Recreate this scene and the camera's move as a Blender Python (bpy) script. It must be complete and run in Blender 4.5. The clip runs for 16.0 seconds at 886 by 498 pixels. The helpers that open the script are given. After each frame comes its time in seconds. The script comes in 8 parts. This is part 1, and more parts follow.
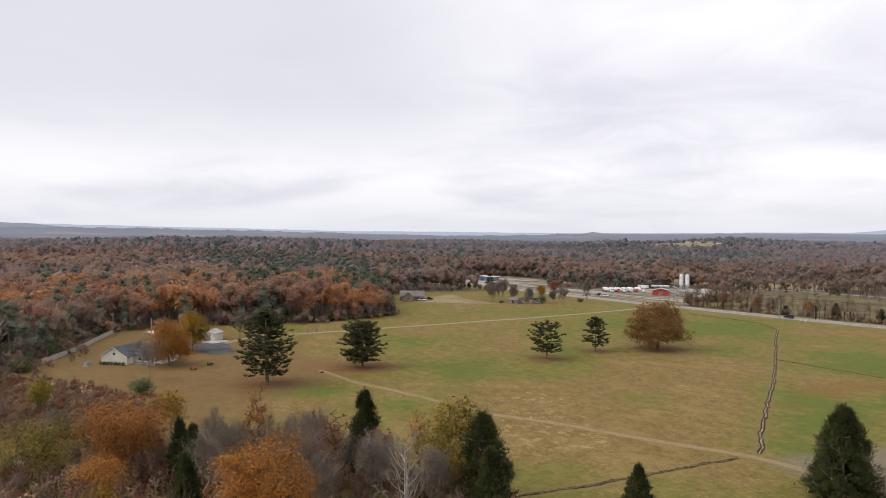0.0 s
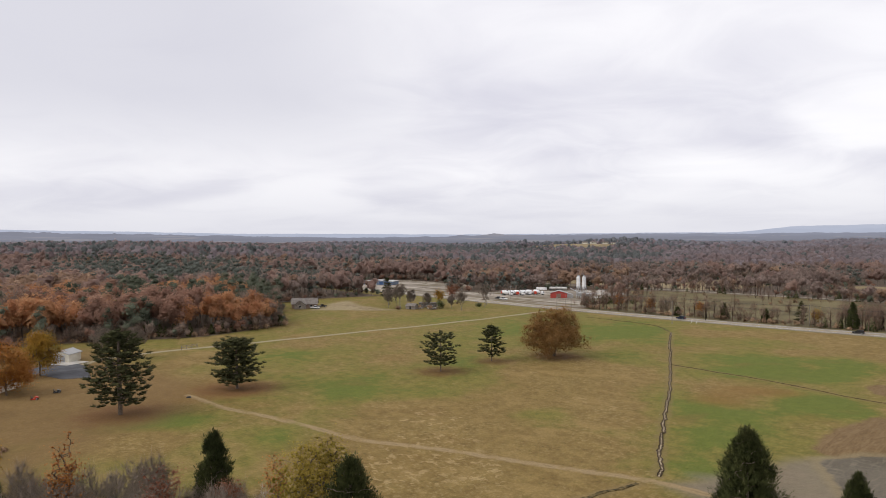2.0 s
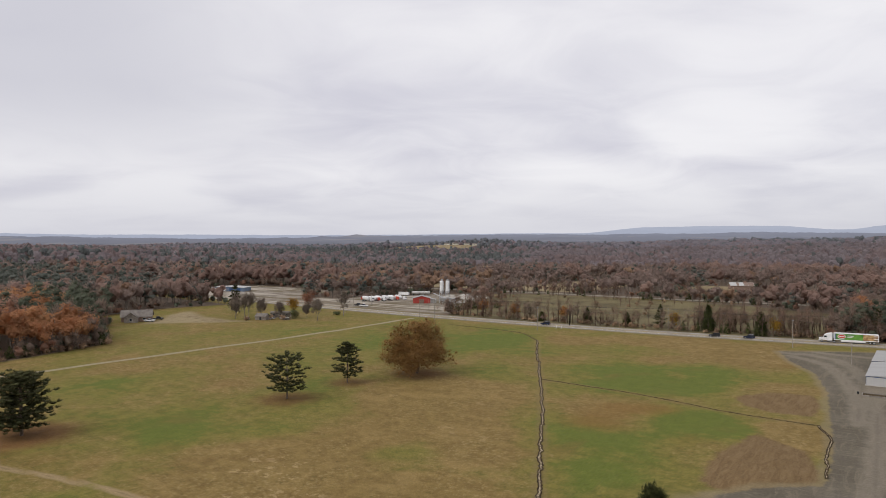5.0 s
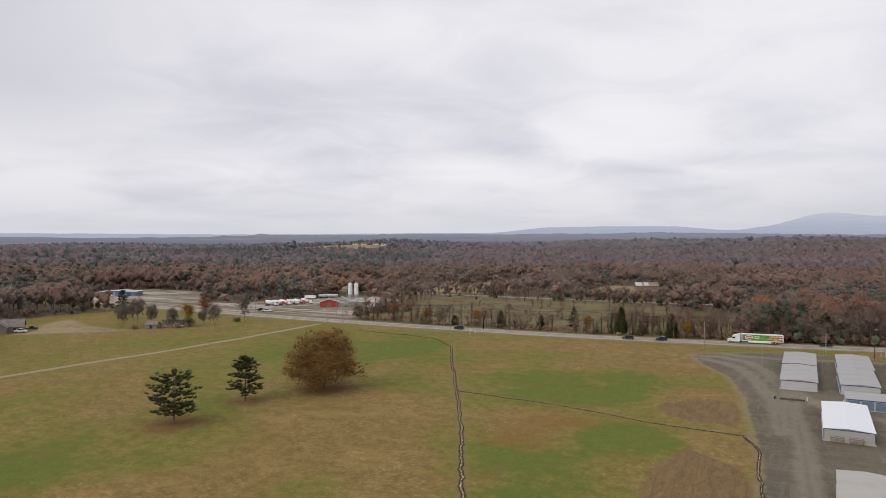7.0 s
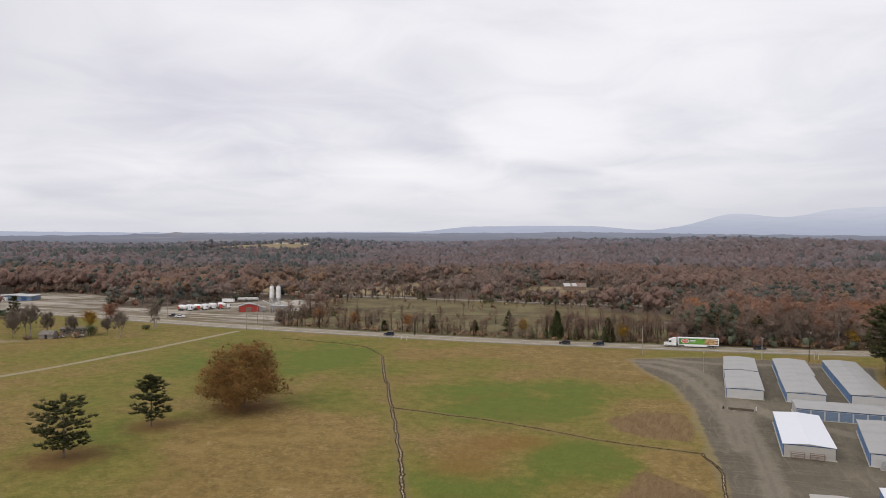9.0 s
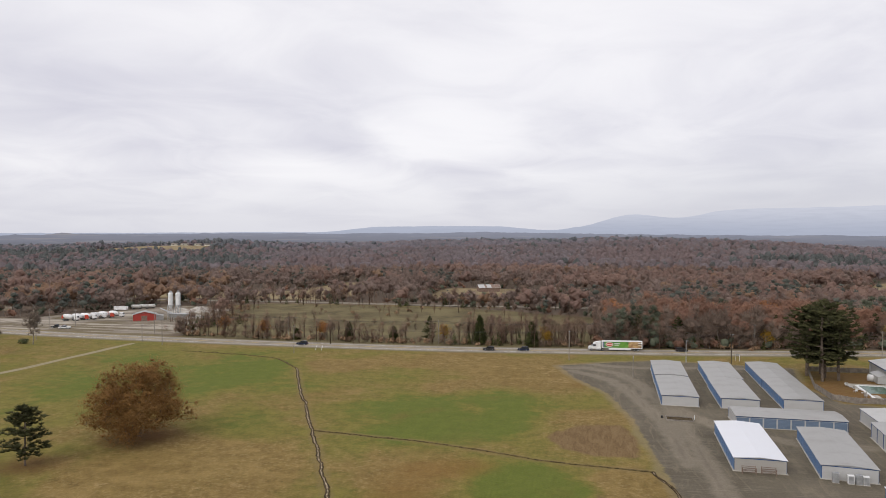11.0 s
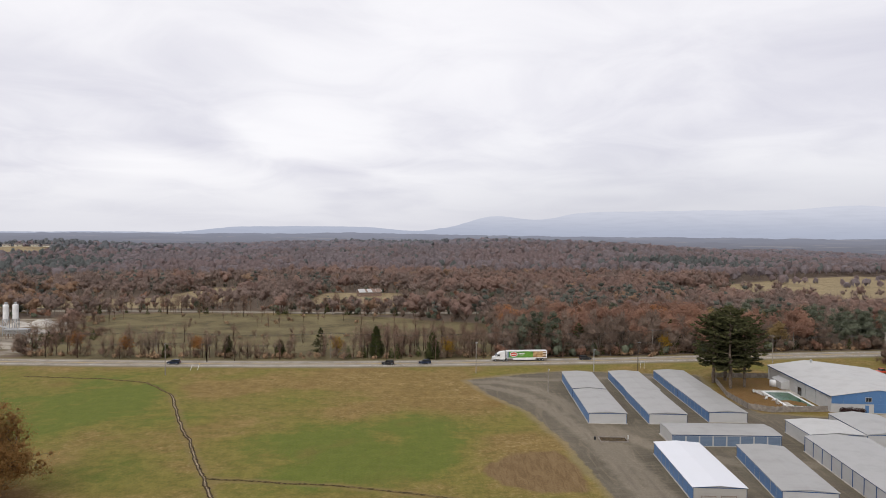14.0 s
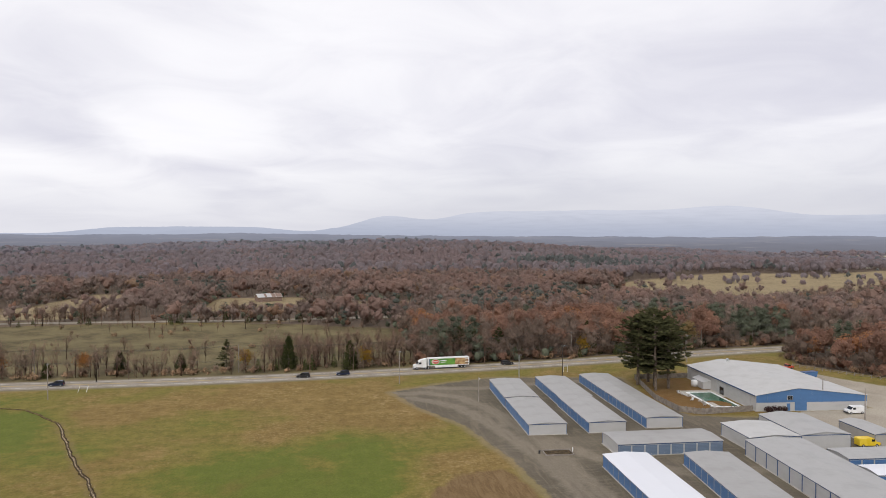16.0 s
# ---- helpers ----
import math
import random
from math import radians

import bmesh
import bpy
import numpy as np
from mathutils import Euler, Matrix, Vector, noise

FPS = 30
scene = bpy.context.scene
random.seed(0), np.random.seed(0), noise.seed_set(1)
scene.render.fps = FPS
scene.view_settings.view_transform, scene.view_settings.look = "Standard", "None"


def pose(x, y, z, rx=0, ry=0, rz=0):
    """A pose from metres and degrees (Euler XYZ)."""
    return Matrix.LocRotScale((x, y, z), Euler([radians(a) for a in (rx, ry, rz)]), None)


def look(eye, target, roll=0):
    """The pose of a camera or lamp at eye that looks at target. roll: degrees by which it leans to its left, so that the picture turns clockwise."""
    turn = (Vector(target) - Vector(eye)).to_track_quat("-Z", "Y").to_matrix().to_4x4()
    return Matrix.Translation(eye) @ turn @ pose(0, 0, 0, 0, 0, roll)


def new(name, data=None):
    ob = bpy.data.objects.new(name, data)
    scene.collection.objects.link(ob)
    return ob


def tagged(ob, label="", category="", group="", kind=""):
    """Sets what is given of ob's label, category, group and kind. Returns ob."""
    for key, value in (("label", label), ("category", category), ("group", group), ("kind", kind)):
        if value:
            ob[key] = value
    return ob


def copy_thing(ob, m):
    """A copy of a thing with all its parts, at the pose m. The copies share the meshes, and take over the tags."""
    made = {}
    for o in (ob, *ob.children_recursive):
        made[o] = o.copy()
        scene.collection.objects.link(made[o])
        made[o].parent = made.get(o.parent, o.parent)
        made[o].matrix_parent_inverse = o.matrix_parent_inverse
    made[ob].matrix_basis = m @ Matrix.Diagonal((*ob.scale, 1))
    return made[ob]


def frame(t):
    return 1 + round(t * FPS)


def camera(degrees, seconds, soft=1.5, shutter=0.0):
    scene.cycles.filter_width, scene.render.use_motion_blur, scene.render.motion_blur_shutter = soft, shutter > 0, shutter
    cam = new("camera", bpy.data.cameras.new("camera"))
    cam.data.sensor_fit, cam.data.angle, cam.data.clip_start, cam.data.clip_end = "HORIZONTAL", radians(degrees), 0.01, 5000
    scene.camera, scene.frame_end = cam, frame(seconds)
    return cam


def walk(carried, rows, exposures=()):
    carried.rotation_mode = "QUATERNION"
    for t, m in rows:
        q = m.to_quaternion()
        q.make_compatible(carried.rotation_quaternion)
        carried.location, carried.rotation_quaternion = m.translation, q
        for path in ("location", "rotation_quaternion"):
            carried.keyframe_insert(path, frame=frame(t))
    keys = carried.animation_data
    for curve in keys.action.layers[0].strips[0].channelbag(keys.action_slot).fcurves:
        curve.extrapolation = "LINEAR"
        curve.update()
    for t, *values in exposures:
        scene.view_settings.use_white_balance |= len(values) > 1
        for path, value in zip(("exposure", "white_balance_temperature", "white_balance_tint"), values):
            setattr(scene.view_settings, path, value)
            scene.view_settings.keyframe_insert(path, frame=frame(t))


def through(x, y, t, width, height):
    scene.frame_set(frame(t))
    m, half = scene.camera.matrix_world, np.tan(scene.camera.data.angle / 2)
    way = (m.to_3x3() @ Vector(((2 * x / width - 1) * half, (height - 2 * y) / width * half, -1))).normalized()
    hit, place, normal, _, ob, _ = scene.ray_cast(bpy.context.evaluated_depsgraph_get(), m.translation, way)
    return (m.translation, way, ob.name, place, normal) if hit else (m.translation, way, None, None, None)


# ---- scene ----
import itertools

cam = camera(64.8, 16.0, 0.9)
PATH = [
    (0, (60.968, -90.247, 42.901), (59.408, -88.997, 42.856), 0.3),
    (0.5, (58.942, -86.641, 43.172), (57.427, -85.337, 43.128), 0.2),
    (1, (56.865, -82.956, 43.533), (55.4, -81.596, 43.491), 0.0),
    (1.5, (54.602, -79.336, 43.843), (53.18, -77.93, 43.802), -0.1),
    (2, (52.242, -75.644, 44.176), (50.867, -74.192, 44.136), -0.1),
    (2.5, (49.784, -71.901, 44.624), (48.458, -70.405, 44.584), -0.2),
    (3, (47.485, -68.482, 44.959), (46.209, -66.942, 44.919), -0.2),
    (3.5, (45.0, -64.941, 45.195), (43.776, -63.36, 45.155), -0.2),
    (4, (42.383, -61.152, 45.391), (41.207, -59.535, 45.351), -0.1),
    (4.5, (39.82, -57.406, 45.575), (38.697, -55.751, 45.535), -0.1),
    (5, (37.388, -53.702, 45.604), (36.321, -52.011, 45.565), -0.1),
    (7.5, (26.267, -37.05, 46.722), (25.481, -35.211, 46.68), 0.1),
    (8, (23.661, -33.392, 46.963), (22.923, -31.533, 46.92), 0.2),
    (8.5, (21.203, -29.633, 47.274), (20.518, -27.755, 47.23), 0.2),
    (9, (18.839, -26.153, 47.503), (18.206, -24.256, 47.459), 0.2),
    (11.5, (6.617, -8.641, 48.406), (6.311, -6.665, 48.363), 0.2),
    (12, (4.058, -5.009, 48.572), (3.815, -3.024, 48.529), 0.3),
    (12.5, (1.542, -1.343, 48.977), (1.351, 0.647, 48.934), 0.3),
    (13, (-1.198, 2.242, 49.334), (-1.333, 4.237, 49.29), 0.3),
    (13.5, (-4.004, 5.141, 49.517), (-4.073, 7.14, 49.476), 0.4),
    (14, (-6.792, 8.339, 49.741), (-6.781, 10.339, 49.701), 0.4),
    (14.5, (-9.388, 11.756, 50.05), (-9.306, 13.754, 50.01), 0.4),
    (15, (-11.664, 14.997, 50.312), (-11.511, 16.99, 50.272), 0.3),
    (15.5, (-14.156, 18.172, 50.673), (-13.926, 20.159, 50.634), 0.1),
    (16, (-16.749, 21.575, 50.996), (-16.428, 23.548, 50.956), 0.1),
]
walk(cam, [(t, look(eye, target, roll)) for t, eye, target, roll in PATH], ((0, 0.18), (1.5, 0.12), (3, 0.0), (5, -0.11), (7.5, -0.09), (9, -0.03), (12.5, 0.0), (16, 0.07)))

# ---- light: an overcast sky and a weak, very wide sun behind the cloud ----
world = bpy.data.worlds.new("overcast_sky")
scene.world = world
world.use_nodes = True


class Net:
    """A small helper to write node graphs."""

    def __init__(self, tree):
        self.tree = tree
        self.nodes, self.links = tree.nodes, tree.links

    def add(self, kind, **inputs):
        n = self.nodes.new(kind)
        for key, value in inputs.items():
            self.put(n, key.replace("_", " "), value)
        return n

    def put(self, n, key, value):
        sock = n.inputs[int(key)] if key.isdigit() else n.inputs[key]
        if isinstance(value, bpy.types.NodeSocket):
            self.links.new(value, sock)
        elif isinstance(value, tuple) and len(value) == 3 and sock.type == "RGBA":
            sock.default_value = (*value, 1)
        else:
            sock.default_value = value

    def math(self, op, a, b=0.0, c=0.0, clamp=False):
        n = self.nodes.new("ShaderNodeMath")
        n.operation, n.use_clamp = op, clamp
        for i, v in enumerate((a, b, c)):
            self.put(n, str(i), v)
        return n.outputs[0]

    def mix(self, fac, a, b, kind="MIX"):
        n = self.nodes.new("ShaderNodeMixRGB")
        n.blend_type = kind
        for i, v in enumerate((fac, a, b)):
            self.put(n, str(i), v)
        return n.outputs[0]

    def noise(self, vec, scale, detail=3.0, rough=0.55, warp=0.0):
        n = self.nodes.new("ShaderNodeTexNoise")
        if vec is not None:
            self.links.new(vec, n.inputs["Vector"])
        n.inputs["Scale"].default_value, n.inputs["Detail"].default_value = scale, detail
        n.inputs["Roughness"].default_value, n.inputs["Distortion"].default_value = rough, warp
        return n.outputs["Fac"]

    def step(self, v, lo, hi):
        n = self.nodes.new("ShaderNodeMapRange")
        n.interpolation_type = "SMOOTHSTEP"
        for i, x in enumerate((v, lo, hi, 0.0, 1.0)):
            self.put(n, str(i), x)
        return n.outputs[0]

    def attr(self, name):
        n = self.nodes.new("ShaderNodeAttribute")
        n.attribute_name = name
        return n.outputs["Fac"]

    def place(self):
        return self.nodes.new("ShaderNodeNewGeometry").outputs["Position"]

    def stretch(self, vec, sx, sy, sz, rz=0.0):
        n = self.nodes.new("ShaderNodeMapping")
        self.links.new(vec, n.inputs[0])
        n.inputs[2].default_value = (0, 0, radians(rz))
        n.inputs[3].default_value = (sx, sy, sz)
        return n.outputs[0]


def build_sky():
    net = Net(world.node_tree)
    back = net.nodes["Background"]
    way = net.nodes.new("ShaderNodeTexCoord").outputs["Generated"]
    sep = net.add("ShaderNodeSeparateXYZ", Vector=way)
    up = net.math("MAXIMUM", sep.outputs[2], 0.0)
    flat = net.math("ADD", up, 0.16)
    plane = net.add("ShaderNodeCombineXYZ", X=net.math("DIVIDE", sep.outputs[0], flat),
                    Y=net.math("DIVIDE", sep.outputs[1], flat)).outputs[0]
    big = net.noise(plane, 0.62, 2.0, 0.45, 0.6)
    small = net.noise(plane, 1.7, 6.0, 0.55, 0.7)
    cloud = net.math("ADD", net.math("MULTIPLY", big, 0.68), net.math("MULTIPLY", small, 0.32))
    cloud = net.step(cloud, 0.30, 0.62)
    col = net.mix(cloud, (0.69, 0.68, 0.765), (0.97, 0.955, 0.985))
    # towards the horizon the cloud base thickens and cools
    low = net.step(up, 0.0, 0.10)
    col = net.mix(low, net.mix(0.3, (0.67, 0.675, 0.75), col), col)
    # a duller bank of cloud low in the north-east, over the mountains
    bank = net.math("MULTIPLY", net.step(sep.outputs[0], -0.25, 0.35), net.step(up, 0.17, 0.02))
    col = net.mix(net.math("MULTIPLY", bank, 0.62), col, (0.60, 0.605, 0.675))
    # thicker cloud towards the west
    west = net.math("MULTIPLY", net.step(sep.outputs[0], -0.6, -0.85), net.step(up, 0.03, 0.2))
    col = net.mix(net.math("MULTIPLY", west, 0.75), col, (0.62, 0.615, 0.69))
    sky = net.nodes.new("ShaderNodeTexSky")
    sky.sky_type, sky.sun_disc = "NISHITA", False
    sky.sun_elevation, sky.sun_rotation = SUN_UP, SUN_TURN
    col = net.mix(0.05, col, net.mix(1.0, sky.outputs[0], (0.1, 0.1, 0.1), "MULTIPLY"))
    # below the horizon: the darkness of the land
    col = net.mix(net.step(sep.outputs[2], -0.02, -0.01), (0.12, 0.11, 0.09), col)
    net.put(back, "Color", col)
    back.inputs["Strength"].default_value = 1.0


SUN_UP, SUN_TURN = radians(38), radians(200)
build_sky()
sun_data = bpy.data.lights.new("sun", "SUN")
sun_data.energy, sun_data.angle, sun_data.color = 1.3, radians(40), (1.0, 0.96, 0.9)
sun = new("sun", sun_data)
sun.matrix_world = look((0, 0, 300), (0.55 * 200, 0.84 * 200, 300 - 0.75 * 238))


# ---- materials ----
def material(name, rough=0.8, metal=0.0):
    m = bpy.data.materials.new(name)
    m.use_nodes = True
    net = Net(m.node_tree)
    p = net.nodes["Principled BSDF"]
    p.inputs["Roughness"].default_value, p.inputs["Metallic"].default_value = rough, metal
    return m, net, p


def bump(net, p, height, strength=0.4, distance=0.1):
    b = net.nodes.new("ShaderNodeBump")
    b.inputs["Strength"].default_value, b.inputs["Distance"].default_value = strength, distance
    net.links.new(height, b.inputs["Height"])
    net.links.new(b.outputs[0], p.inputs["Normal"])


def rough_surface(name, a, b, size=1.0, rough=0.8, metal=0.0, relief=0.2, fine=0.15):
    """A surface of two tones: stains of that size in metres, and a grain fifteen times finer."""
    m, net, p = material(name, rough, metal)
    pos = net.place()
    big = net.noise(pos, 1.0 / size, 4.0)
    small = net.noise(pos, 15.0 / size, 3.0)
    col = net.mix(net.step(big, 0.35, 0.65), a, b)
    col = net.mix(fine, col, net.mix(small, (0, 0, 0), (1, 1, 1)), "OVERLAY")
    net.put(p, "Base Color", col)
    if rough >= 0.85:
        p.inputs["Specular IOR Level"].default_value = 0.12
    bump(net, p, small, relief, 0.03 * size)
    return m


def leaf_material(name, tones, clump=6.0, through=0.25, rough=0.75, spotty=0.3, by_tree=False, grain=0.5, mottle=0.35):
    """Leaves or twigs: each piece takes a tone by chance, and whole trees differ a little from one another."""
    m, net, p = material(name, rough)
    pos = net.place()
    own = net.nodes.new("ShaderNodeNewGeometry").outputs["Random Per Island"]
    tree = net.noise(pos, 1.0 / clump, 2.0)
    stand = net.noise(pos, 1.0 / 75, 2.0)
    whole = net.attr("tone") if by_tree else net.step(tree, 0.3, 0.7)
    pick = net.math("ADD", net.math("MULTIPLY", own, spotty), net.math("MULTIPLY", whole, 0.75 - spotty))
    pick = net.math("ADD", pick, net.math("MULTIPLY", net.step(stand, 0.35, 0.65), 0.25))
    ramp = net.nodes.new("ShaderNodeValToRGB")
    for i, c in enumerate(tones):
        e = ramp.color_ramp.elements[i] if i < 2 else ramp.color_ramp.elements.new(1.0)
        e.position, e.color = i / (len(tones) - 1), (*c, 1)
    net.links.new(pick, ramp.inputs[0])
    leafy = net.noise(pos, 1.0 / grain, 3.0, 0.65)
    col = net.mix(mottle, ramp.outputs[0], net.mix(net.step(leafy, 0.3, 0.7), (0.08, 0.08, 0.08), (0.9, 0.9, 0.9)), "OVERLAY")
    net.put(p, "Base Color", col)
    p.inputs["Specular IOR Level"].default_value = 0.08
    # crowns shade as rounded masses: leaves lean on the crown's own facing
    lean = net.nodes.new("ShaderNodeAttribute")
    lean.attribute_name = "facing"
    turn = net.nodes.new("ShaderNodeVectorTransform")
    turn.vector_type, turn.convert_from, turn.convert_to = "NORMAL", "OBJECT", "WORLD"
    net.links.new(lean.outputs["Vector"], turn.inputs[0])
    own_way = net.nodes.new("ShaderNodeVectorMath")
    own_way.operation = "SCALE"
    net.links.new(net.nodes.new("ShaderNodeNewGeometry").outputs["Normal"], own_way.inputs[0])
    own_way.inputs["Scale"].default_value = 0.12
    both = net.nodes.new("ShaderNodeVectorMath")
    both.operation = "ADD"
    net.links.new(turn.outputs[0], both.inputs[0])
    net.links.new(own_way.outputs[0], both.inputs[1])
    unit = net.nodes.new("ShaderNodeVectorMath")
    unit.operation = "NORMALIZE"
    net.links.new(both.outputs[0], unit.inputs[0])
    relief = net.nodes.new("ShaderNodeBump")
    relief.inputs["Strength"].default_value, relief.inputs["Distance"].default_value = 0.7, grain * 0.55
    net.links.new(leafy, relief.inputs["Height"])
    net.links.new(unit.outputs[0], relief.inputs["Normal"])
    net.links.new(relief.outputs[0], p.inputs["Normal"])
    if through:
        t = net.add("ShaderNodeBsdfTranslucent", Color=col)
        mix = net.nodes.new("ShaderNodeMixShader")
        mix.inputs[0].default_value = through
        net.links.new(p.outputs[0], mix.inputs[1])
        net.links.new(t.outputs[0], mix.inputs[2])
        net.links.new(mix.outputs[0], net.nodes["Material Output"].inputs[0])
    return m


def metal_sheet(name, colour, stain, ribs=0.3, rough=0.45, along="X", streak=0.25):
    """Ribbed painted or galvanised sheet with dull weather stains."""
    m, net, p = material(name, rough)
    pos = net.nodes.new("ShaderNodeTexCoord").outputs["Object"]
    stains = net.noise(net.stretch(pos, 0.16, 0.16, 0.5), 1.6, 5.0)
    fine = net.noise(net.stretch(pos, 3.0, 0.3, 1.0), 2.0, 4.0)
    col = net.mix(net.math("MULTIPLY", net.step(stains, 0.42, 0.75), streak * 2), colour, stain)
    col = net.mix(net.math("MULTIPLY", net.step(fine, 0.45, 0.8), streak), col, stain)
    net.put(p, "Base Color", col)
    wave = net.nodes.new("ShaderNodeTexWave")
    wave.bands_direction = along
    wave.inputs["Scale"].default_value = 1.0 / ribs * 0.314
    net.links.new(pos, wave.inputs[0])
    bump(net, p, wave.outputs["Fac"], 0.25, 0.03)
    return m


BARK = rough_surface("bark", (0.12, 0.092, 0.07), (0.20, 0.16, 0.125), 0.6, 0.9, 0, 0.5)
BARK_GREY = rough_surface("grey_bark", (0.20, 0.17, 0.145), (0.33, 0.29, 0.25), 0.8, 0.9, 0, 0.4)
BARK_WHITE = rough_surface("pale_bark", (0.30, 0.275, 0.24), (0.48, 0.45, 0.41), 0.9, 0.85, 0, 0.3)
TWIG = leaf_material("bare_twigs", [(0.223, 0.168, 0.123), (0.309, 0.240, 0.180), (0.395, 0.319, 0.246)], 9, 0.0)
WOOD_TWIG = leaf_material("woods_bare_twigs", [(0.249, 0.183, 0.142), (0.336, 0.253, 0.198), (0.447, 0.347, 0.278)], 14, 0.6, 0.8, 0.08, True, grain=1.1, mottle=0.2)
WOOD_RUST = leaf_material("woods_rust_leaves", [(0.301, 0.189, 0.140), (0.395, 0.237, 0.171), (0.490, 0.298, 0.207)], 14, 0.6, 0.8, 0.08, True, grain=1.3, mottle=0.2)
WOOD_ORANGE = leaf_material("woods_orange_leaves", [(0.425, 0.224, 0.120), (0.552, 0.286, 0.149), (0.623, 0.366, 0.191)], 14, 0.6, 0.8, 0.08, True, grain=1.3, mottle=0.2)
WOOD_GOLD = leaf_material("woods_gold_leaves", [(0.333, 0.241, 0.120), (0.432, 0.319, 0.156), (0.489, 0.368, 0.184)], 14, 0.6, 0.8, 0.08, True, grain=1.3, mottle=0.2)
# middle, far and horizon woods: distance haze painted into the base colours
MID_HAZED_TWIG = leaf_material("middle_hazed_twigs", [(0.290, 0.217, 0.183), (0.372, 0.283, 0.240), (0.461, 0.358, 0.307)], 16, 0.6, 0.8, 0.06, True, grain=1.7, mottle=0.08)
MID_HAZED_RUST = leaf_material("middle_hazed_rust_leaves", [(0.319, 0.231, 0.198), (0.404, 0.280, 0.232), (0.474, 0.334, 0.269)], 16, 0.6, 0.8, 0.06, True, grain=1.8, mottle=0.08)
MID_HAZED_ORANGE = leaf_material("middle_hazed_orange_leaves", [(0.357, 0.247, 0.180), (0.444, 0.296, 0.204), (0.493, 0.350, 0.241)], 16, 0.6, 0.8, 0.06, True, grain=1.8, mottle=0.08)
MID_HAZED_PINE = leaf_material("middle_hazed_pine_needles", [(0.139, 0.154, 0.127), (0.185, 0.198, 0.167), (0.234, 0.248, 0.213)], 16, 0.5, 0.8, 0.06, True, grain=1.8, mottle=0.08)
FAR_HAZED_TWIG = leaf_material("far_hazed_twigs", [(0.294, 0.251, 0.255), (0.355, 0.304, 0.310), (0.412, 0.359, 0.369)], 20, 0.6, 0.8, 0.04, True, grain=2.6, mottle=0.08)
FAR_HAZED_RUST = leaf_material("far_hazed_rust_leaves", [(0.306, 0.247, 0.245), (0.364, 0.287, 0.279), (0.406, 0.325, 0.316)], 20, 0.6, 0.8, 0.04, True, grain=2.6, mottle=0.08)
FAR_HAZED_PINE = leaf_material("far_hazed_pine_needles", [(0.184, 0.199, 0.192), (0.223, 0.239, 0.230), (0.264, 0.277, 0.272)], 20, 0.6, 0.8, 0.04, True, grain=2.6, mottle=0.08)
HORIZON_HAZED_TWIG = leaf_material("horizon_hazed_twigs", [(0.317, 0.293, 0.319), (0.363, 0.335, 0.363), (0.405, 0.374, 0.404)], 24, 0.6, 0.8, 0.04, True, grain=4.0, mottle=0.08)
HORIZON_HAZED_RUST = leaf_material("horizon_hazed_rust_leaves", [(0.346, 0.290, 0.306), (0.389, 0.320, 0.333), (0.420, 0.350, 0.361)], 24, 0.6, 0.8, 0.04, True, grain=4.0, mottle=0.08)
HORIZON_HAZED_PINE = leaf_material("horizon_hazed_pine_needles", [(0.234, 0.249, 0.265), (0.270, 0.284, 0.300), (0.299, 0.314, 0.330)], 24, 0.6, 0.8, 0.04, True, grain=4.0, mottle=0.08)
TWIG_BROWN = leaf_material("brown_twigs", [(0.158, 0.098, 0.068), (0.253, 0.158, 0.111), (0.316, 0.229, 0.175)], 9, 0.0)
RUST = leaf_material("rust_leaves", [(0.206, 0.090, 0.058), (0.276, 0.121, 0.072), (0.344, 0.173, 0.097)], 9, 0.4, 0.8, 0.12)
ORANGE = leaf_material("orange_leaves", [(0.333, 0.124, 0.031), (0.436, 0.187, 0.047), (0.505, 0.256, 0.078)], 8, 0.4, 0.8, 0.12)
GOLD = leaf_material("gold_leaves", [(0.253, 0.127, 0.025), (0.368, 0.207, 0.034), (0.414, 0.265, 0.052)], 8, 0.4, 0.8, 0.12)
RED = leaf_material("red_leaves", [(0.323, 0.134, 0.046), (0.412, 0.180, 0.058), (0.467, 0.228, 0.075)], 8, 0.4, 0.8, 0.12)
OAK_LEAF = leaf_material("brown_oak_leaves", [(0.230, 0.121, 0.043), (0.322, 0.179, 0.066), (0.401, 0.243, 0.100)], 5, 0.5, 0.8, 0.08)
WILLOW = leaf_material("yellow_green_leaves", [(0.200, 0.152, 0.029), (0.300, 0.230, 0.042), (0.400, 0.290, 0.063)], 5, 0.4, 0.8, 0.12)
OLIVE = leaf_material("olive_leaves", [(0.171, 0.130, 0.037), (0.273, 0.205, 0.056), (0.358, 0.251, 0.069)], 5, 0.4, 0.8, 0.12)
PINE = leaf_material("pine_needles", [(0.099, 0.112, 0.077), (0.150, 0.164, 0.112), (0.206, 0.224, 0.156)], 4, 0.3, 0.8, 0.08, True, grain=1.2, mottle=0.25)
PINE_DARK = leaf_material("dark_pine_needles", [(0.050, 0.053, 0.024), (0.078, 0.080, 0.034), (0.116, 0.113, 0.052)], 3, 0.12, 0.8, 0.06)
CEDAR = leaf_material("cedar_foliage", [(0.046, 0.055, 0.019), (0.072, 0.081, 0.027), (0.108, 0.114, 0.042)], 3, 0.1, 0.8, 0.06)
SHRUB = leaf_material("evergreen_shrub_leaves", [(0.069, 0.083, 0.035), (0.114, 0.128, 0.054), (0.172, 0.178, 0.083)], 3, 0.15)
MAROON_LEAF = leaf_material("dark_maroon_leaves", [(0.035, 0.018, 0.018), (0.055, 0.028, 0.027), (0.075, 0.04, 0.036)], 3)
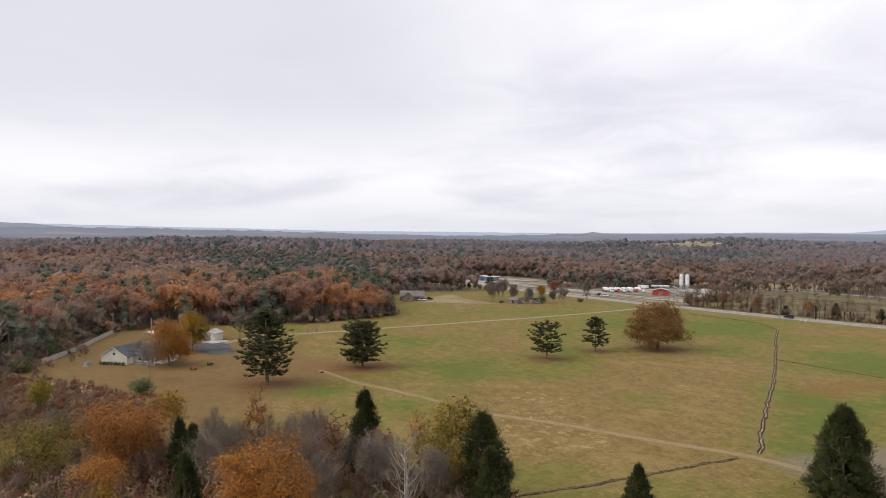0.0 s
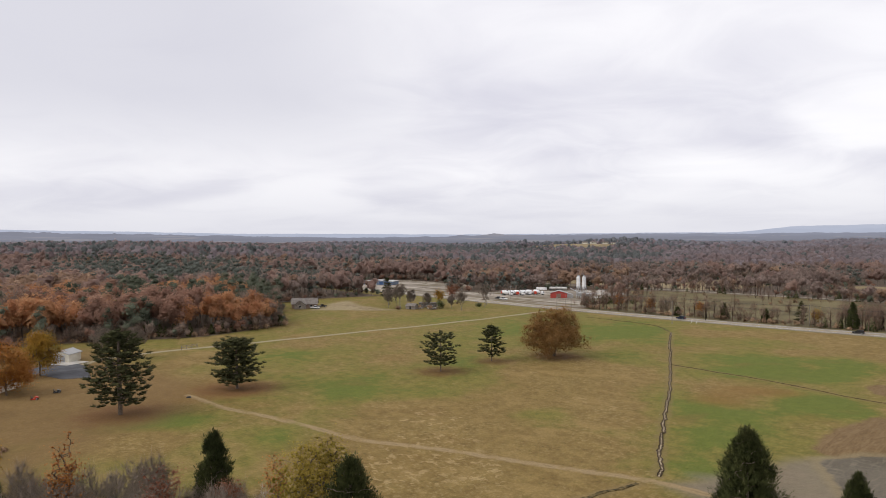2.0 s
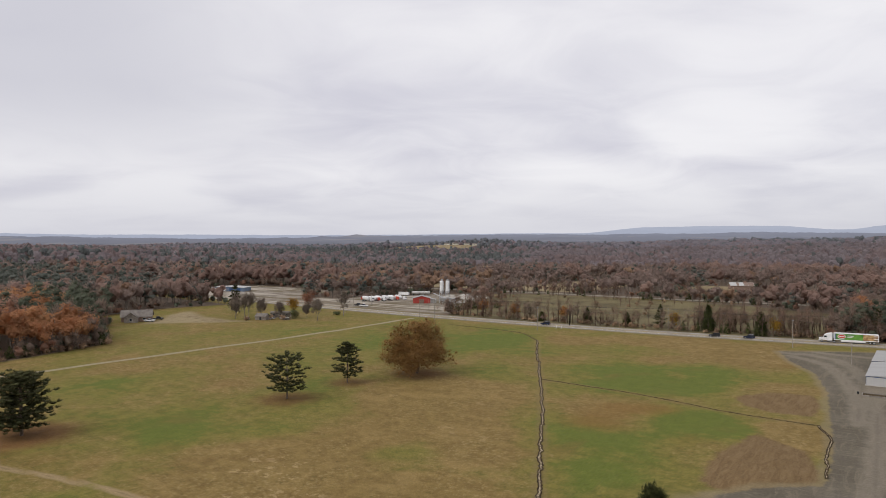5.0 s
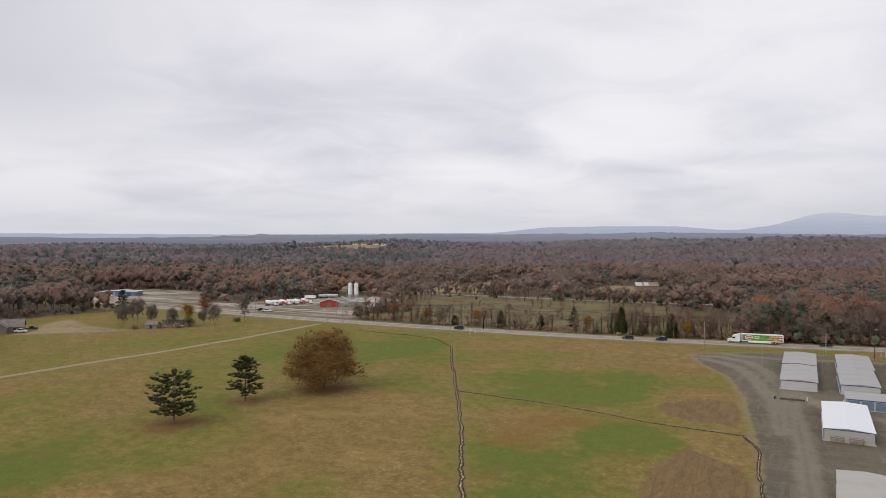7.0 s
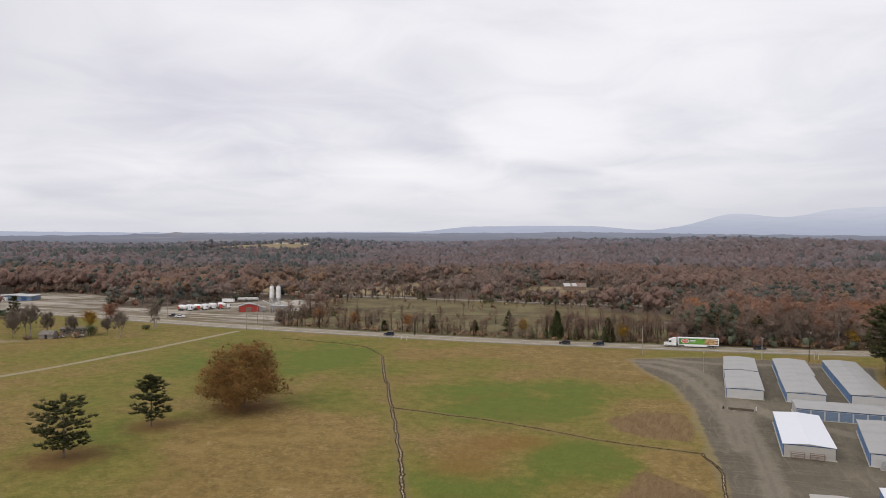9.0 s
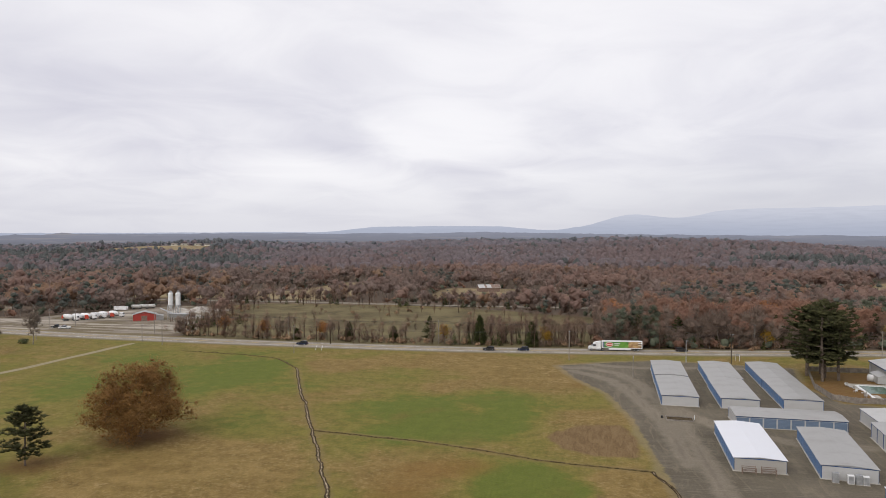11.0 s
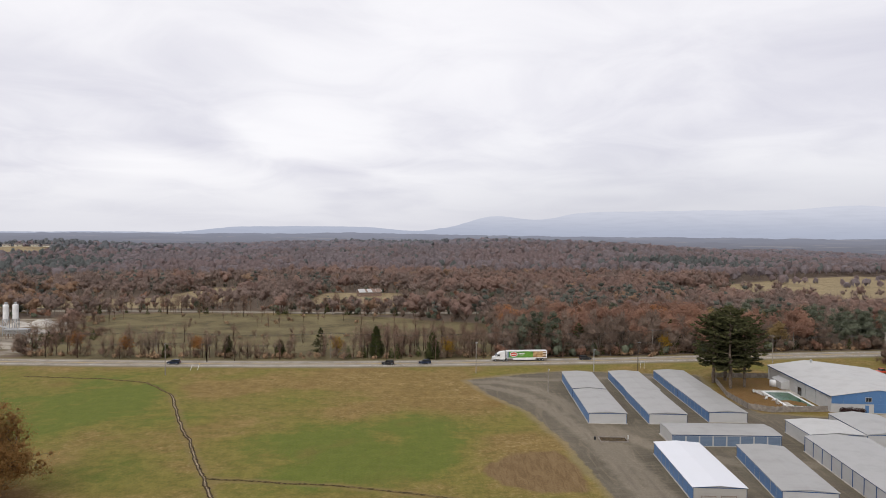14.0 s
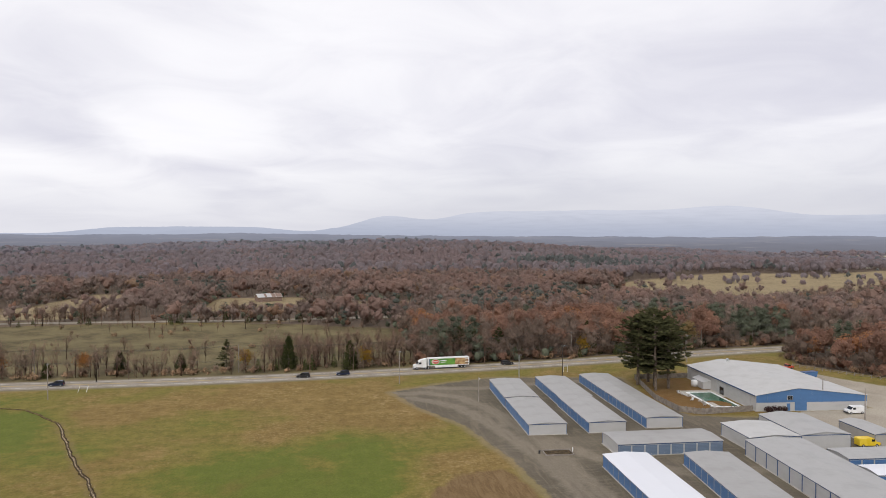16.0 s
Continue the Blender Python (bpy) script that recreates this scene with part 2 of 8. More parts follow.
BRUSH = leaf_material("dry_brush", [(0.211, 0.132, 0.079), (0.334, 0.211, 0.125), (0.458, 0.301, 0.176)], 5, 0.0)

ASPHALT = rough_surface("weathered_asphalt", (0.245, 0.213, 0.17), (0.315, 0.278, 0.226), 6.0, 0.85, 0, 0.15)
ASPHALT_DARK = rough_surface("dark_asphalt", (0.075, 0.075, 0.08), (0.11, 0.11, 0.115), 5.0, 0.85, 0, 0.15)
CONCRETE = rough_surface("concrete", (0.40, 0.37, 0.32), (0.52, 0.49, 0.44), 3.0, 0.85, 0, 0.15)
WHITE_LINE = rough_surface("white_road_paint", (0.55, 0.55, 0.53), (0.7, 0.7, 0.68), 1.5, 0.7, 0, 0.1)
YELLOW_LINE = rough_surface("yellow_road_paint", (0.45, 0.30, 0.04), (0.52, 0.37, 0.07), 1.5, 0.7, 0, 0.1)
ROOF_GREY = metal_sheet("grey_roof_sheet", (0.335, 0.328, 0.315), (0.265, 0.256, 0.24), 0.9, 0.5, "Y", 0.3)
ROOF_HALL = metal_sheet("light_roof_sheet", (0.47, 0.465, 0.45), (0.37, 0.362, 0.345), 0.9, 0.55, "Y", 0.3)
ROOF_WHITE = metal_sheet("white_roof_sheet", (0.70, 0.71, 0.745), (0.66, 0.66, 0.68), 0.9, 0.45, "Y", 0.12)
ROOF_PALE = metal_sheet("pale_roof_sheet", (0.37, 0.365, 0.355), (0.29, 0.285, 0.275), 0.9, 0.55, "Y", 0.3)
WALL_WHITE = metal_sheet("white_wall_sheet", (0.47, 0.465, 0.455), (0.37, 0.36, 0.345), 0.3, 0.55, "X", 0.2)
WALL_TAN = metal_sheet("tan_wall_sheet", (0.39, 0.37, 0.335), (0.31, 0.29, 0.26), 0.3, 0.55, "X", 0.25)
BLUE = metal_sheet("blue_door_sheet", (0.075, 0.175, 0.36), (0.065, 0.14, 0.28), 0.3, 0.4, "Z", 0.25)
BLUE_PALE = metal_sheet("faded_blue_door_sheet", (0.15, 0.205, 0.285), (0.115, 0.16, 0.235), 0.3, 0.45, "Z", 0.25)
BLUE_DARK = metal_sheet("dark_blue_trim", (0.035, 0.085, 0.21), (0.03, 0.07, 0.15), 0.5, 0.45, "Z", 0.2)
RED_WALL = metal_sheet("red_wall_sheet", (0.40, 0.045, 0.032), (0.32, 0.04, 0.03), 0.3, 0.5, "X", 0.2)
SHINGLE = rough_surface("grey_shingles", (0.075, 0.08, 0.09), (0.115, 0.12, 0.13), 2.0, 0.9, 0, 0.4)
SHINGLE_BROWN = rough_surface("brown_shingles", (0.16, 0.14, 0.125), (0.23, 0.205, 0.18), 2.0, 0.9, 0, 0.4)
CREAM = rough_surface("cream_siding", (0.62, 0.58, 0.47), (0.70, 0.66, 0.56), 3.0, 0.7, 0, 0.1, 0.06)
BRICK = rough_surface("brown_brick", (0.20, 0.14, 0.11), (0.28, 0.20, 0.16), 1.0, 0.85, 0, 0.4)
WHITE = rough_surface("white_paint", (0.72, 0.72, 0.71), (0.82, 0.82, 0.81), 2.0, 0.5, 0, 0.08, 0.06)
STEEL = rough_surface("galvanised_steel", (0.42, 0.43, 0.44), (0.55, 0.56, 0.57), 1.0, 0.4, 0.6, 0.1)
RUBBER = rough_surface("tyre_rubber", (0.02, 0.02, 0.02), (0.035, 0.035, 0.035), 0.3, 0.8, 0, 0.2)
BLACK = rough_surface("black_paint", (0.018, 0.018, 0.02), (0.03, 0.03, 0.032), 0.8, 0.3, 0, 0.05)
NAVY = rough_surface("navy_car_paint", (0.02, 0.03, 0.06), (0.03, 0.04, 0.075), 0.8, 0.25, 0.3, 0.03)
WHITE_DULL = rough_surface("weathered_white_plastic", (0.42, 0.41, 0.38), (0.56, 0.55, 0.52), 0.6, 0.6, 0, 0.1)
GLASS_DARK = rough_surface("tinted_glass", (0.015, 0.018, 0.022), (0.03, 0.034, 0.04), 2.0, 0.08, 0, 0.02)
RED_PAINT = rough_surface("red_paint", (0.50, 0.05, 0.025), (0.60, 0.08, 0.04), 0.6, 0.4, 0, 0.05)
YELLOW_PAINT = rough_surface("yellow_paint", (0.75, 0.52, 0.02), (0.82, 0.60, 0.05), 1.0, 0.35, 0, 0.05)
GREEN_PAINT = rough_surface("green_trailer_print", (0.05, 0.19, 0.03), (0.15, 0.34, 0.05), 2.5, 0.4, 0, 0.03)
BROWN_PAINT = rough_surface("brown_trailer_print", (0.25, 0.12, 0.05), (0.55, 0.38, 0.18), 1.2, 0.4, 0, 0.03)
FENCE_WOOD = rough_surface("weathered_fence_wood", (0.20, 0.175, 0.15), (0.30, 0.265, 0.23), 1.2, 0.9, 0, 0.3)
POLE_WOOD = rough_surface("grey_pole_wood", (0.24, 0.21, 0.18), (0.36, 0.32, 0.28), 1.5, 0.9, 0, 0.3)
POLE_DARK = rough_surface("dark_pole_wood", (0.05, 0.04, 0.032), (0.085, 0.07, 0.055), 1.5, 0.9, 0, 0.3)
AGGREGATE = rough_surface("pale_crushed_stone", (0.37, 0.338, 0.29), (0.52, 0.487, 0.435), 3.0, 0.95, 0, 0.6)
MUD = rough_surface("dark_wet_bank_soil", (0.036, 0.026, 0.014), (0.105, 0.076, 0.042), 0.6, 0.9, 0, 0.6)
DITCH = rough_surface("ditch_soil", (0.045, 0.034, 0.014), (0.17, 0.125, 0.055), 0.8, 0.9, 0, 0.5)
STONE = rough_surface("pale_gully_stones", (0.12, 0.085, 0.048), (0.47, 0.385, 0.265), 0.9, 0.9, 0, 0.5)


def water_material():
    m, net, p = material("green_pool_water", 0.2)
    pos = net.place()
    n = net.noise(pos, 0.25, 3.0)
    net.put(p, "Base Color", net.mix(net.step(n, 0.3, 0.7), (0.014, 0.078, 0.036), (0.03, 0.125, 0.062)))
    bump(net, p, net.noise(pos, 3.0, 3.0), 0.06, 0.02)
    return m


WATER = water_material()

# ---- plan: the lines of the land, in metres ----
ROAD = [(-500, 309), (-420, 297), (-281, 284), (-203, 277), (-120, 274), (-43, 275), (46, 284), (97, 292), (145, 301), (204, 309), (300, 325), (480, 360)]
BACK_ROAD = [(-420, 436), (-250, 449), (-189, 452), (-125, 450), (-50, 449), (60, 455)]
TRACK = [(-131, 15), (-112, 15), (-95, 18), (-63, 21), (-44, 29), (-19, 36), (-7, 40), (6, 41), (22, 36), (45, 20)]
LANE = [(-196, 3), (-208, 22), (-208, 44), (-201, 77), (-196, 118), (-189, 160), (-184, 205), (-182, 262)]
GULLY = [(-149, 248), (-122, 246), (-103, 239), (-89, 223), (-72, 186), (-54, 149), (-41, 121), (-29, 94), (-17, 66), (-6, 43)]
BRANCH = [(-54, 149), (-28, 146), (2, 137), (25, 134)]
BRANCH_END = [(25, 134), (28, 122), (28, 108), (29, 94)]
LOWER_DITCH = [(-7, 37), (-11, 24), (-15, 5), (-20, -12), (-26, -30)]
GRAVEL = [(3, 247), (9, 226), (19, 204), (24, 176), (27, 140), (29, 112), (29, 90), (12, 74), (30, 40), (140, 40), (140, 165), (112, 190),
          (106, 198), (84, 204), (80, 226), (86, 258), (40, 264), (22, 257)]
WHEELS = [[(2, 244), (14, 244), (24, 236), (30, 218), (35, 192), (36, 160), (37, 126), (36, 84)], [(10, 256), (20, 250), (34, 248), (52, 252), (72, 254)], [(30, 218), (33, 200), (44, 172), (60, 160), (80, 160)],
          [(8, 238), (20, 226), (26, 206), (31, 176), (33, 140)]]
SOIL_BIG = [(9, 80), (8, 97), (13, 119), (24, 110), (28, 96), (27, 82), (18, 74)]
SOIL_SMALL = [(2, 156), (6, 147), (14, 142), (23, 143), (24, 156), (21, 169), (10, 166)]
SOIL_GREY = [(-4, 40), (2, 52), (9, 70), (20, 82), (32, 92), (40, 60), (30, 38), (10, 36)]
PLANT_LOT = [(-430, 304), (-300, 293), (-184, 287), (-176, 300), (-186, 330), (-196, 372), (-222, 420), (-262, 400), (-300, 330), (-330, 330), (-350, 388), (-450, 398), (-470, 320)]
MEADOW = [(-172, 279), (-184, 332), (-194, 374), (-216, 424), (-190, 440), (-123, 440), (-46, 430), (20, 400), (20, 340), (14, 287), (-60, 278)]
FAR_MEADOW = [(-330, 462), (-250, 470), (-172, 470), (-156, 540), (-164, 640), (-215, 650), (-225, 540), (-330, 500)]
PALE_STRIP = [(-35, 508), (45, 520), (45, 560), (-35, 556)]
BARN_YARD = [(-104, 505), (-36, 505), (-36, 600), (-104, 600)]
LOW_EAST = [(165, 500), (240, 520), (285, 440), (400, 460), (500, 560), (420, 565), (339, 535), (288, 510), (262, 562), (219, 580), (172, 582)]
LOW_GROWTH = [(-110, 455), (52, 458), (52, 525), (-110, 520)]
HILL_FIELD = [(-730, 955), (-590, 1030), (-610, 1110), (-680, 1200), (-760, 1230), (-850, 1190), (-820, 1060)]
EAST_FIELD = [(177, 578), (219, 577), (262, 558), (288, 506), (339, 532), (420, 560), (490, 590), (640, 700), (800, 900), (640, 830), (590, 800), (500, 850), (391, 787), (283, 706), (245, 617), (183, 612)]
EAST_WOOD = [(174, 291), (166, 270), (176, 250), (194, 222), (240, 190), (420, 150), (560, 330), (300, 319), (215, 304)]
WEST_WOOD = [(-146, -90), (-184, -60), (-222, -37), (-262, -14), (-258, 20), (-246, 45), (-232, 74), (-240, 118), (-280, 140), (-300, 158),
             (-335, 168), (-345, 215), (-330, 262), (-700, 318), (-1700, 600), (-1700, -500), (-300, -420)]
HOUSE_YARD = [(-270, -20), (-180, -62), (-105, -76), (-80, -48), (-104, -16), (-116, 8), (-145, 24), (-190, 26), (-235, 30)]
YARD_SCRUB = [(-178, -72), (-172, -54), (-152, -45), (-128, -36), (-108, -33), (-98, -42), (-96, -60), (-108, -78)]
DIRT_YARD = [(-288, 168), (-272, 183), (-256, 196), (-247, 206), (-262, 204), (-285, 206), (-318, 222), (-310, 200), (-297, 188)]
POOL_YARD = [(90, 254), (83, 224), (83, 209), (88, 205), (105, 206), (110, 254)]
PAVED_EAST = [(118, 204), (112, 190), (118, 176), (150, 160), (178, 172), (180, 210), (165, 238), (158, 258), (150, 272), (146, 262), (150, 230), (141, 204)]
NEEDLES = [(-103, 113, 6), (-103, 87, 8), (-129, 29, 11), (-124, -6, 10), (-92, 136, 8)]
# stretches of drier, browner grass: place, reach, amount
DRY = [(-68, 106, 15, 1.0), (-32, 38, 13, .9), (-48, 13, 12, .9), (-41, 36, 12, .8), (-32, 77, 11, .9), (-11, 27, 9, .9), (-52, 27, 12, .9), (-83, 234, 9, .8), (-29, 137, 9, .6), (-31, 200, 11, .7), (4, 233, 12, 1.2),
       (-5, 216, 12, 1.0), (-20, 180, 8, .6), (14, 176, 8, 1.0), (22, 117, 6, 1.2), (18, 128, 6, 1.0), (-73, 109, 14, .7), (-60, 120, 12, .9), (-73, 130, 10, .8), (-94, 115, 10, .5), (-74, 233, 10, .9), (-65, 189, 10, .6),
       (-150, 116, 12, .5), (-124, -22, 9, .8), (-97, -13, 7, 1.0), (-159, -4, 20, .9), (-182, 47, 16, .8), (-199, 102, 12, .5), (-145, -41, 16, .9), (-140, -56, 14, .9), (-76, 50, 6, .9), (-69, 41, 5, .9), (-60, 41, 6, .8),
       (-68, 44, 18, 1.0), (-38, 36, 16, .8), (-26, 44, 12, .7), (-33, 18, 14, .8), (-100, -13, 12, 1.0), (-66, 90, 26, .8), (-38, 88, 16, .7), (-53, 10, 16, .8),
       (-72, 222, 15, .7), (-40, 252, 20, .9), (-4, 224, 16, .8), (-87, 155, 16, .6), (-12, 245, 18, .9), (20, 125, 10, .8), (-24, 118, 14, .8), (-150, 5, 22, 1.0),
       (-185, -40, 25, 1.0), (-60, 70, 14, .6)]
RUSTY = [(-22, 109, 9, .9), (-11, 130, 7, .7), (-21, 126, 9, .8), (0, 107, 7, .6), (11, 214, 5, .8), (-129, 26, 14, .8), (-140, 10, 20, .5), (-48, 20, 16, .4), (-103, 20, 14, .4)]
LUSH = [(-20, 88, 16, .8), (-6, 74, 12, .9), (-32, 104, 10, .7), (12, 122, 8, .8), (-106, 225, 18, .9), (-160, 230, 20, .8), (-105, 103, 14, .9), (-98, 46, 12, .9), (-46, 66, 9, .9), (-22, 3, 10, .8), (-64, 121, 7, .6), (-3, 53, 8, 1.0), (-72, 210, 14, .6), (-143, 174, 20, .7), (-35, 169, 14, .9),
        (-11, 159, 12, 1.0), (-14, 193, 10, .7), (-5, 120, 9, 1.2), (7, 119, 6, 1.2), (-23, 155, 10, .9), (-55, 221, 10, .6), (-79, 154, 12, .7), (-142, 133, 16, .6), (-120, 248, 12, .7), (-199, 189, 16, .6), (-106, 2, 8, 1.1),
        (-166, 68, 16, .7), (-79, 10, 8, 1.0), (-113, -7, 7, 1.1), (-90, 91, 10, .6),
        (-28, 178, 22, .9), (-104, 206, 22, .7), (-39, 142, 12, .7), (-87, 70, 16, .9), (0, 130, 9, 1.0), (-113, 57, 14, .7), (-111, 180, 24, .6), (-15, 100, 14, .9), (-75, 150, 10, .7),
        (-112, -4, 9, .8), (-140, 205, 30, .5), (-5, 190, 14, .7)]


def edge_distance(x, y, poly, closed=True):
    """Signed distance to a polygon (below zero inside), or the distance to a line."""
    best = np.full(x.shape, 1e9)
    inside = np.zeros(x.shape, bool)
    pts = list(poly)
    pairs = list(zip(pts, pts[1:] + pts[:1])) if closed else list(zip(pts, pts[1:]))
    for (ax, ay), (bx, by) in pairs:
        dx, dy = bx - ax, by - ay
        t = np.clip(((x - ax) * dx + (y - ay) * dy) / (dx * dx + dy * dy), 0, 1)
        best = np.minimum(best, np.hypot(x - ax - t * dx, y - ay - t * dy))
        if closed and by != ay:
            inside ^= ((ay > y) != (by > y)) & (x < (bx - ax) * (y - ay) / (by - ay) + ax)
    return np.where(inside, -best, best) if closed else best


def smooth(v, lo, hi):
    t = np.clip((v - lo) / (hi - lo), 0, 1)
    return t * t * (3 - 2 * t)


def land_height(x, y):
    """Level round the field; wooded swells beyond half a kilometre."""
    r = np.hypot(x + 60, y - 120)
    rise = smooth(r, 760, 1600)
    swell = 9 * np.sin(x / 310 + 1.0) * np.cos(y / 290 + 0.4) + 6 * np.sin(x / 150 + y / 190) + 4 * np.sin(x / 83 - y / 101 + 2)
    west = smooth(-x, 420, 900) * 4
    hills = 17 * np.exp(-((x + 930) ** 2 + (y - 260) ** 2) / 430 ** 2) + 10 * np.exp(-((x - 150) ** 2 + (y - 1150) ** 2) / 380 ** 2) + 13 * np.exp(-((x + 720) ** 2 + (y - 1130) ** 2) / 170 ** 2) + 17 * np.exp(-((x + 380) ** 2 + (y - 1500) ** 2) / 430 ** 2) + 15 * np.exp(-((x - 230) ** 2 + (y - 1290) ** 2) / 290 ** 2)
    return rise * (3 + 0.6 * swell) + hills * smooth(r, 480, 800) + west * (1 - smooth(r, 1700, 2600)) - smooth(r, 2200, 4000) * 18


def graded(lo, hi, step, far, grow=1.13):
    mid = list(np.arange(lo, hi + step, step))
    out, d, v = [], step, mid[-1]
    while v < far:
        d *= grow
        v += d
        out.append(v)
    low, d, v = [], step, mid[0]
    while v > -far:
        d *= grow
        v -= d
        low.append(v)
    return np.array(low[::-1] + mid + out)


def build_ground():
    gx, gy = graded(-270, 150, 2.1, 4700, 1.06), graded(-60, 300, 2.1, 4700, 1.06)
    x, y = [a.ravel() for a in np.meshgrid(gx, gy)]
    z = land_height(x, y)
    # a little unevenness of the field itself
    z = z + 0.10 * np.sin(x / 7.3 + 0.6 * np.sin(y / 11)) * np.sin(y / 8.1) * smooth(edge_distance(x, y, GRAVEL), 0, 10) * smooth(edge_distance(x, y, ROAD, False), 7, 16)
    # the dirt heap pushed up beside the lot
    z = z + 1.1 * smooth(-edge_distance(x, y, SOIL_BIG), 0, 9) * (0.8 + 0.2 * np.sin(x * 0.9) * np.sin(y * 0.7))
    me = bpy.data.meshes.new("ground")
    nx, ny = len(gx), len(gy)
    i = (np.arange(ny - 1)[:, None] * nx + np.arange(nx - 1)[None]).ravel()
    quads = np.stack([i, i + 1, i + 1 + nx, i + nx], 1)
    me.vertices.add(len(x))
    me.vertices.foreach_set("co", np.stack([x, y, z], 1).ravel())
    me.loops.add(quads.size)
    me.loops.foreach_set("vertex_index", quads.ravel())
    me.polygons.add(len(quads))
    me.polygons.foreach_set("loop_start", np.arange(len(quads)) * 4)
    me.update()
    dry = np.zeros(x.shape)
    for px, py, r, a in DRY:
        dry = dry + a * np.exp(-((x - px) ** 2 + (y - py) ** 2) / (r * r))
    for px, py, r, a in LUSH:
        dry = dry - a * np.exp(-((x - px) ** 2 + (y - py) ** 2) / (r * r))
    rusty = np.zeros(x.shape)
    for px, py, r, a in RUSTY:
        rusty = rusty + a * np.exp(-((x - px) ** 2 + (y - py) ** 2) / (r * r))
    needles = np.full(x.shape, 50.0)
    for px, py, r in NEEDLES:
        needles = np.minimum(needles, np.hypot(x - px, y - py) - r)
    straw = np.minimum.reduce([edge_distance(x, y, p) for p in (FAR_MEADOW, PALE_STRIP, BARN_YARD, EAST_FIELD, HILL_FIELD, DIRT_YARD)])
    soil = np.minimum(edge_distance(x, y, SOIL_BIG), edge_distance(x, y, SOIL_SMALL))
    wild = np.maximum(edge_distance(x, y, ROAD, False) * 0 + wood_distance(x, y), -60)
    fields = {"dry": dry, "rusty": rusty, "needles": np.minimum(needles, edge_distance(x, y, POOL_YARD)), "straw": straw, "soil": soil,
              "grey_soil": edge_distance(x, y, SOIL_GREY), "gravel": edge_distance(x, y, GRAVEL), "lot": np.minimum.reduce([edge_distance(x, y, p) for p in (PLANT_LOT,)]), "paved": edge_distance(x, y, PAVED_EAST),
              "wheels": np.minimum.reduce([edge_distance(x, y, p, False) for p in WHEELS]), "track": edge_distance(x, y, TRACK, False), "lane": edge_distance(x, y, LANE, False), "wild": wild, "meadow": edge_distance(x, y, MEADOW),
              "yard": edge_distance(x, y, HOUSE_YARD), "verge": edge_distance(x, y, ROAD, False),
              "gully": np.minimum(edge_distance(x, y, GULLY[3:], False), np.minimum(edge_distance(x, y, LOWER_DITCH, False), edge_distance(x, y, BRANCH, False)))}
    for name, values in fields.items():
        a = me.attributes.new(name, "FLOAT", "POINT")
        a.data.foreach_set("value", np.clip(values, -60, 60).astype(np.float32))
    me.materials.append(ground_material())
    for p in me.polygons:
        p.use_smooth = True
    return tagged(new("ground", me), "patchy green and tan pasture with worn dirt", "ground", kind="structure")


def wood_distance(x, y):
    """Below zero where the land is wooded."""
    west = edge_distance(x, y, WEST_WOOD)
    r = np.hypot(x, y)
    road_y = np.interp(x, [p[0] for p in ROAD], [p[1] for p in ROAD])
    north = np.where(r < 2500, road_y + 9 - y, 5.0)
    north = np.where(x < -430, np.maximum(north, 312 - y), north)
    open_land = np.minimum.reduce([edge_distance(x, y, p) for p in (MEADOW, FAR_MEADOW, PALE_STRIP, BARN_YARD, EAST_FIELD, HILL_FIELD, PLANT_LOT)]
                                  + [edge_distance(x, y, BACK_ROAD, False) - 6])
    north = np.maximum(north, -open_land)
    east = edge_distance(x, y, EAST_WOOD)
    return np.minimum(np.minimum(west, north), east)


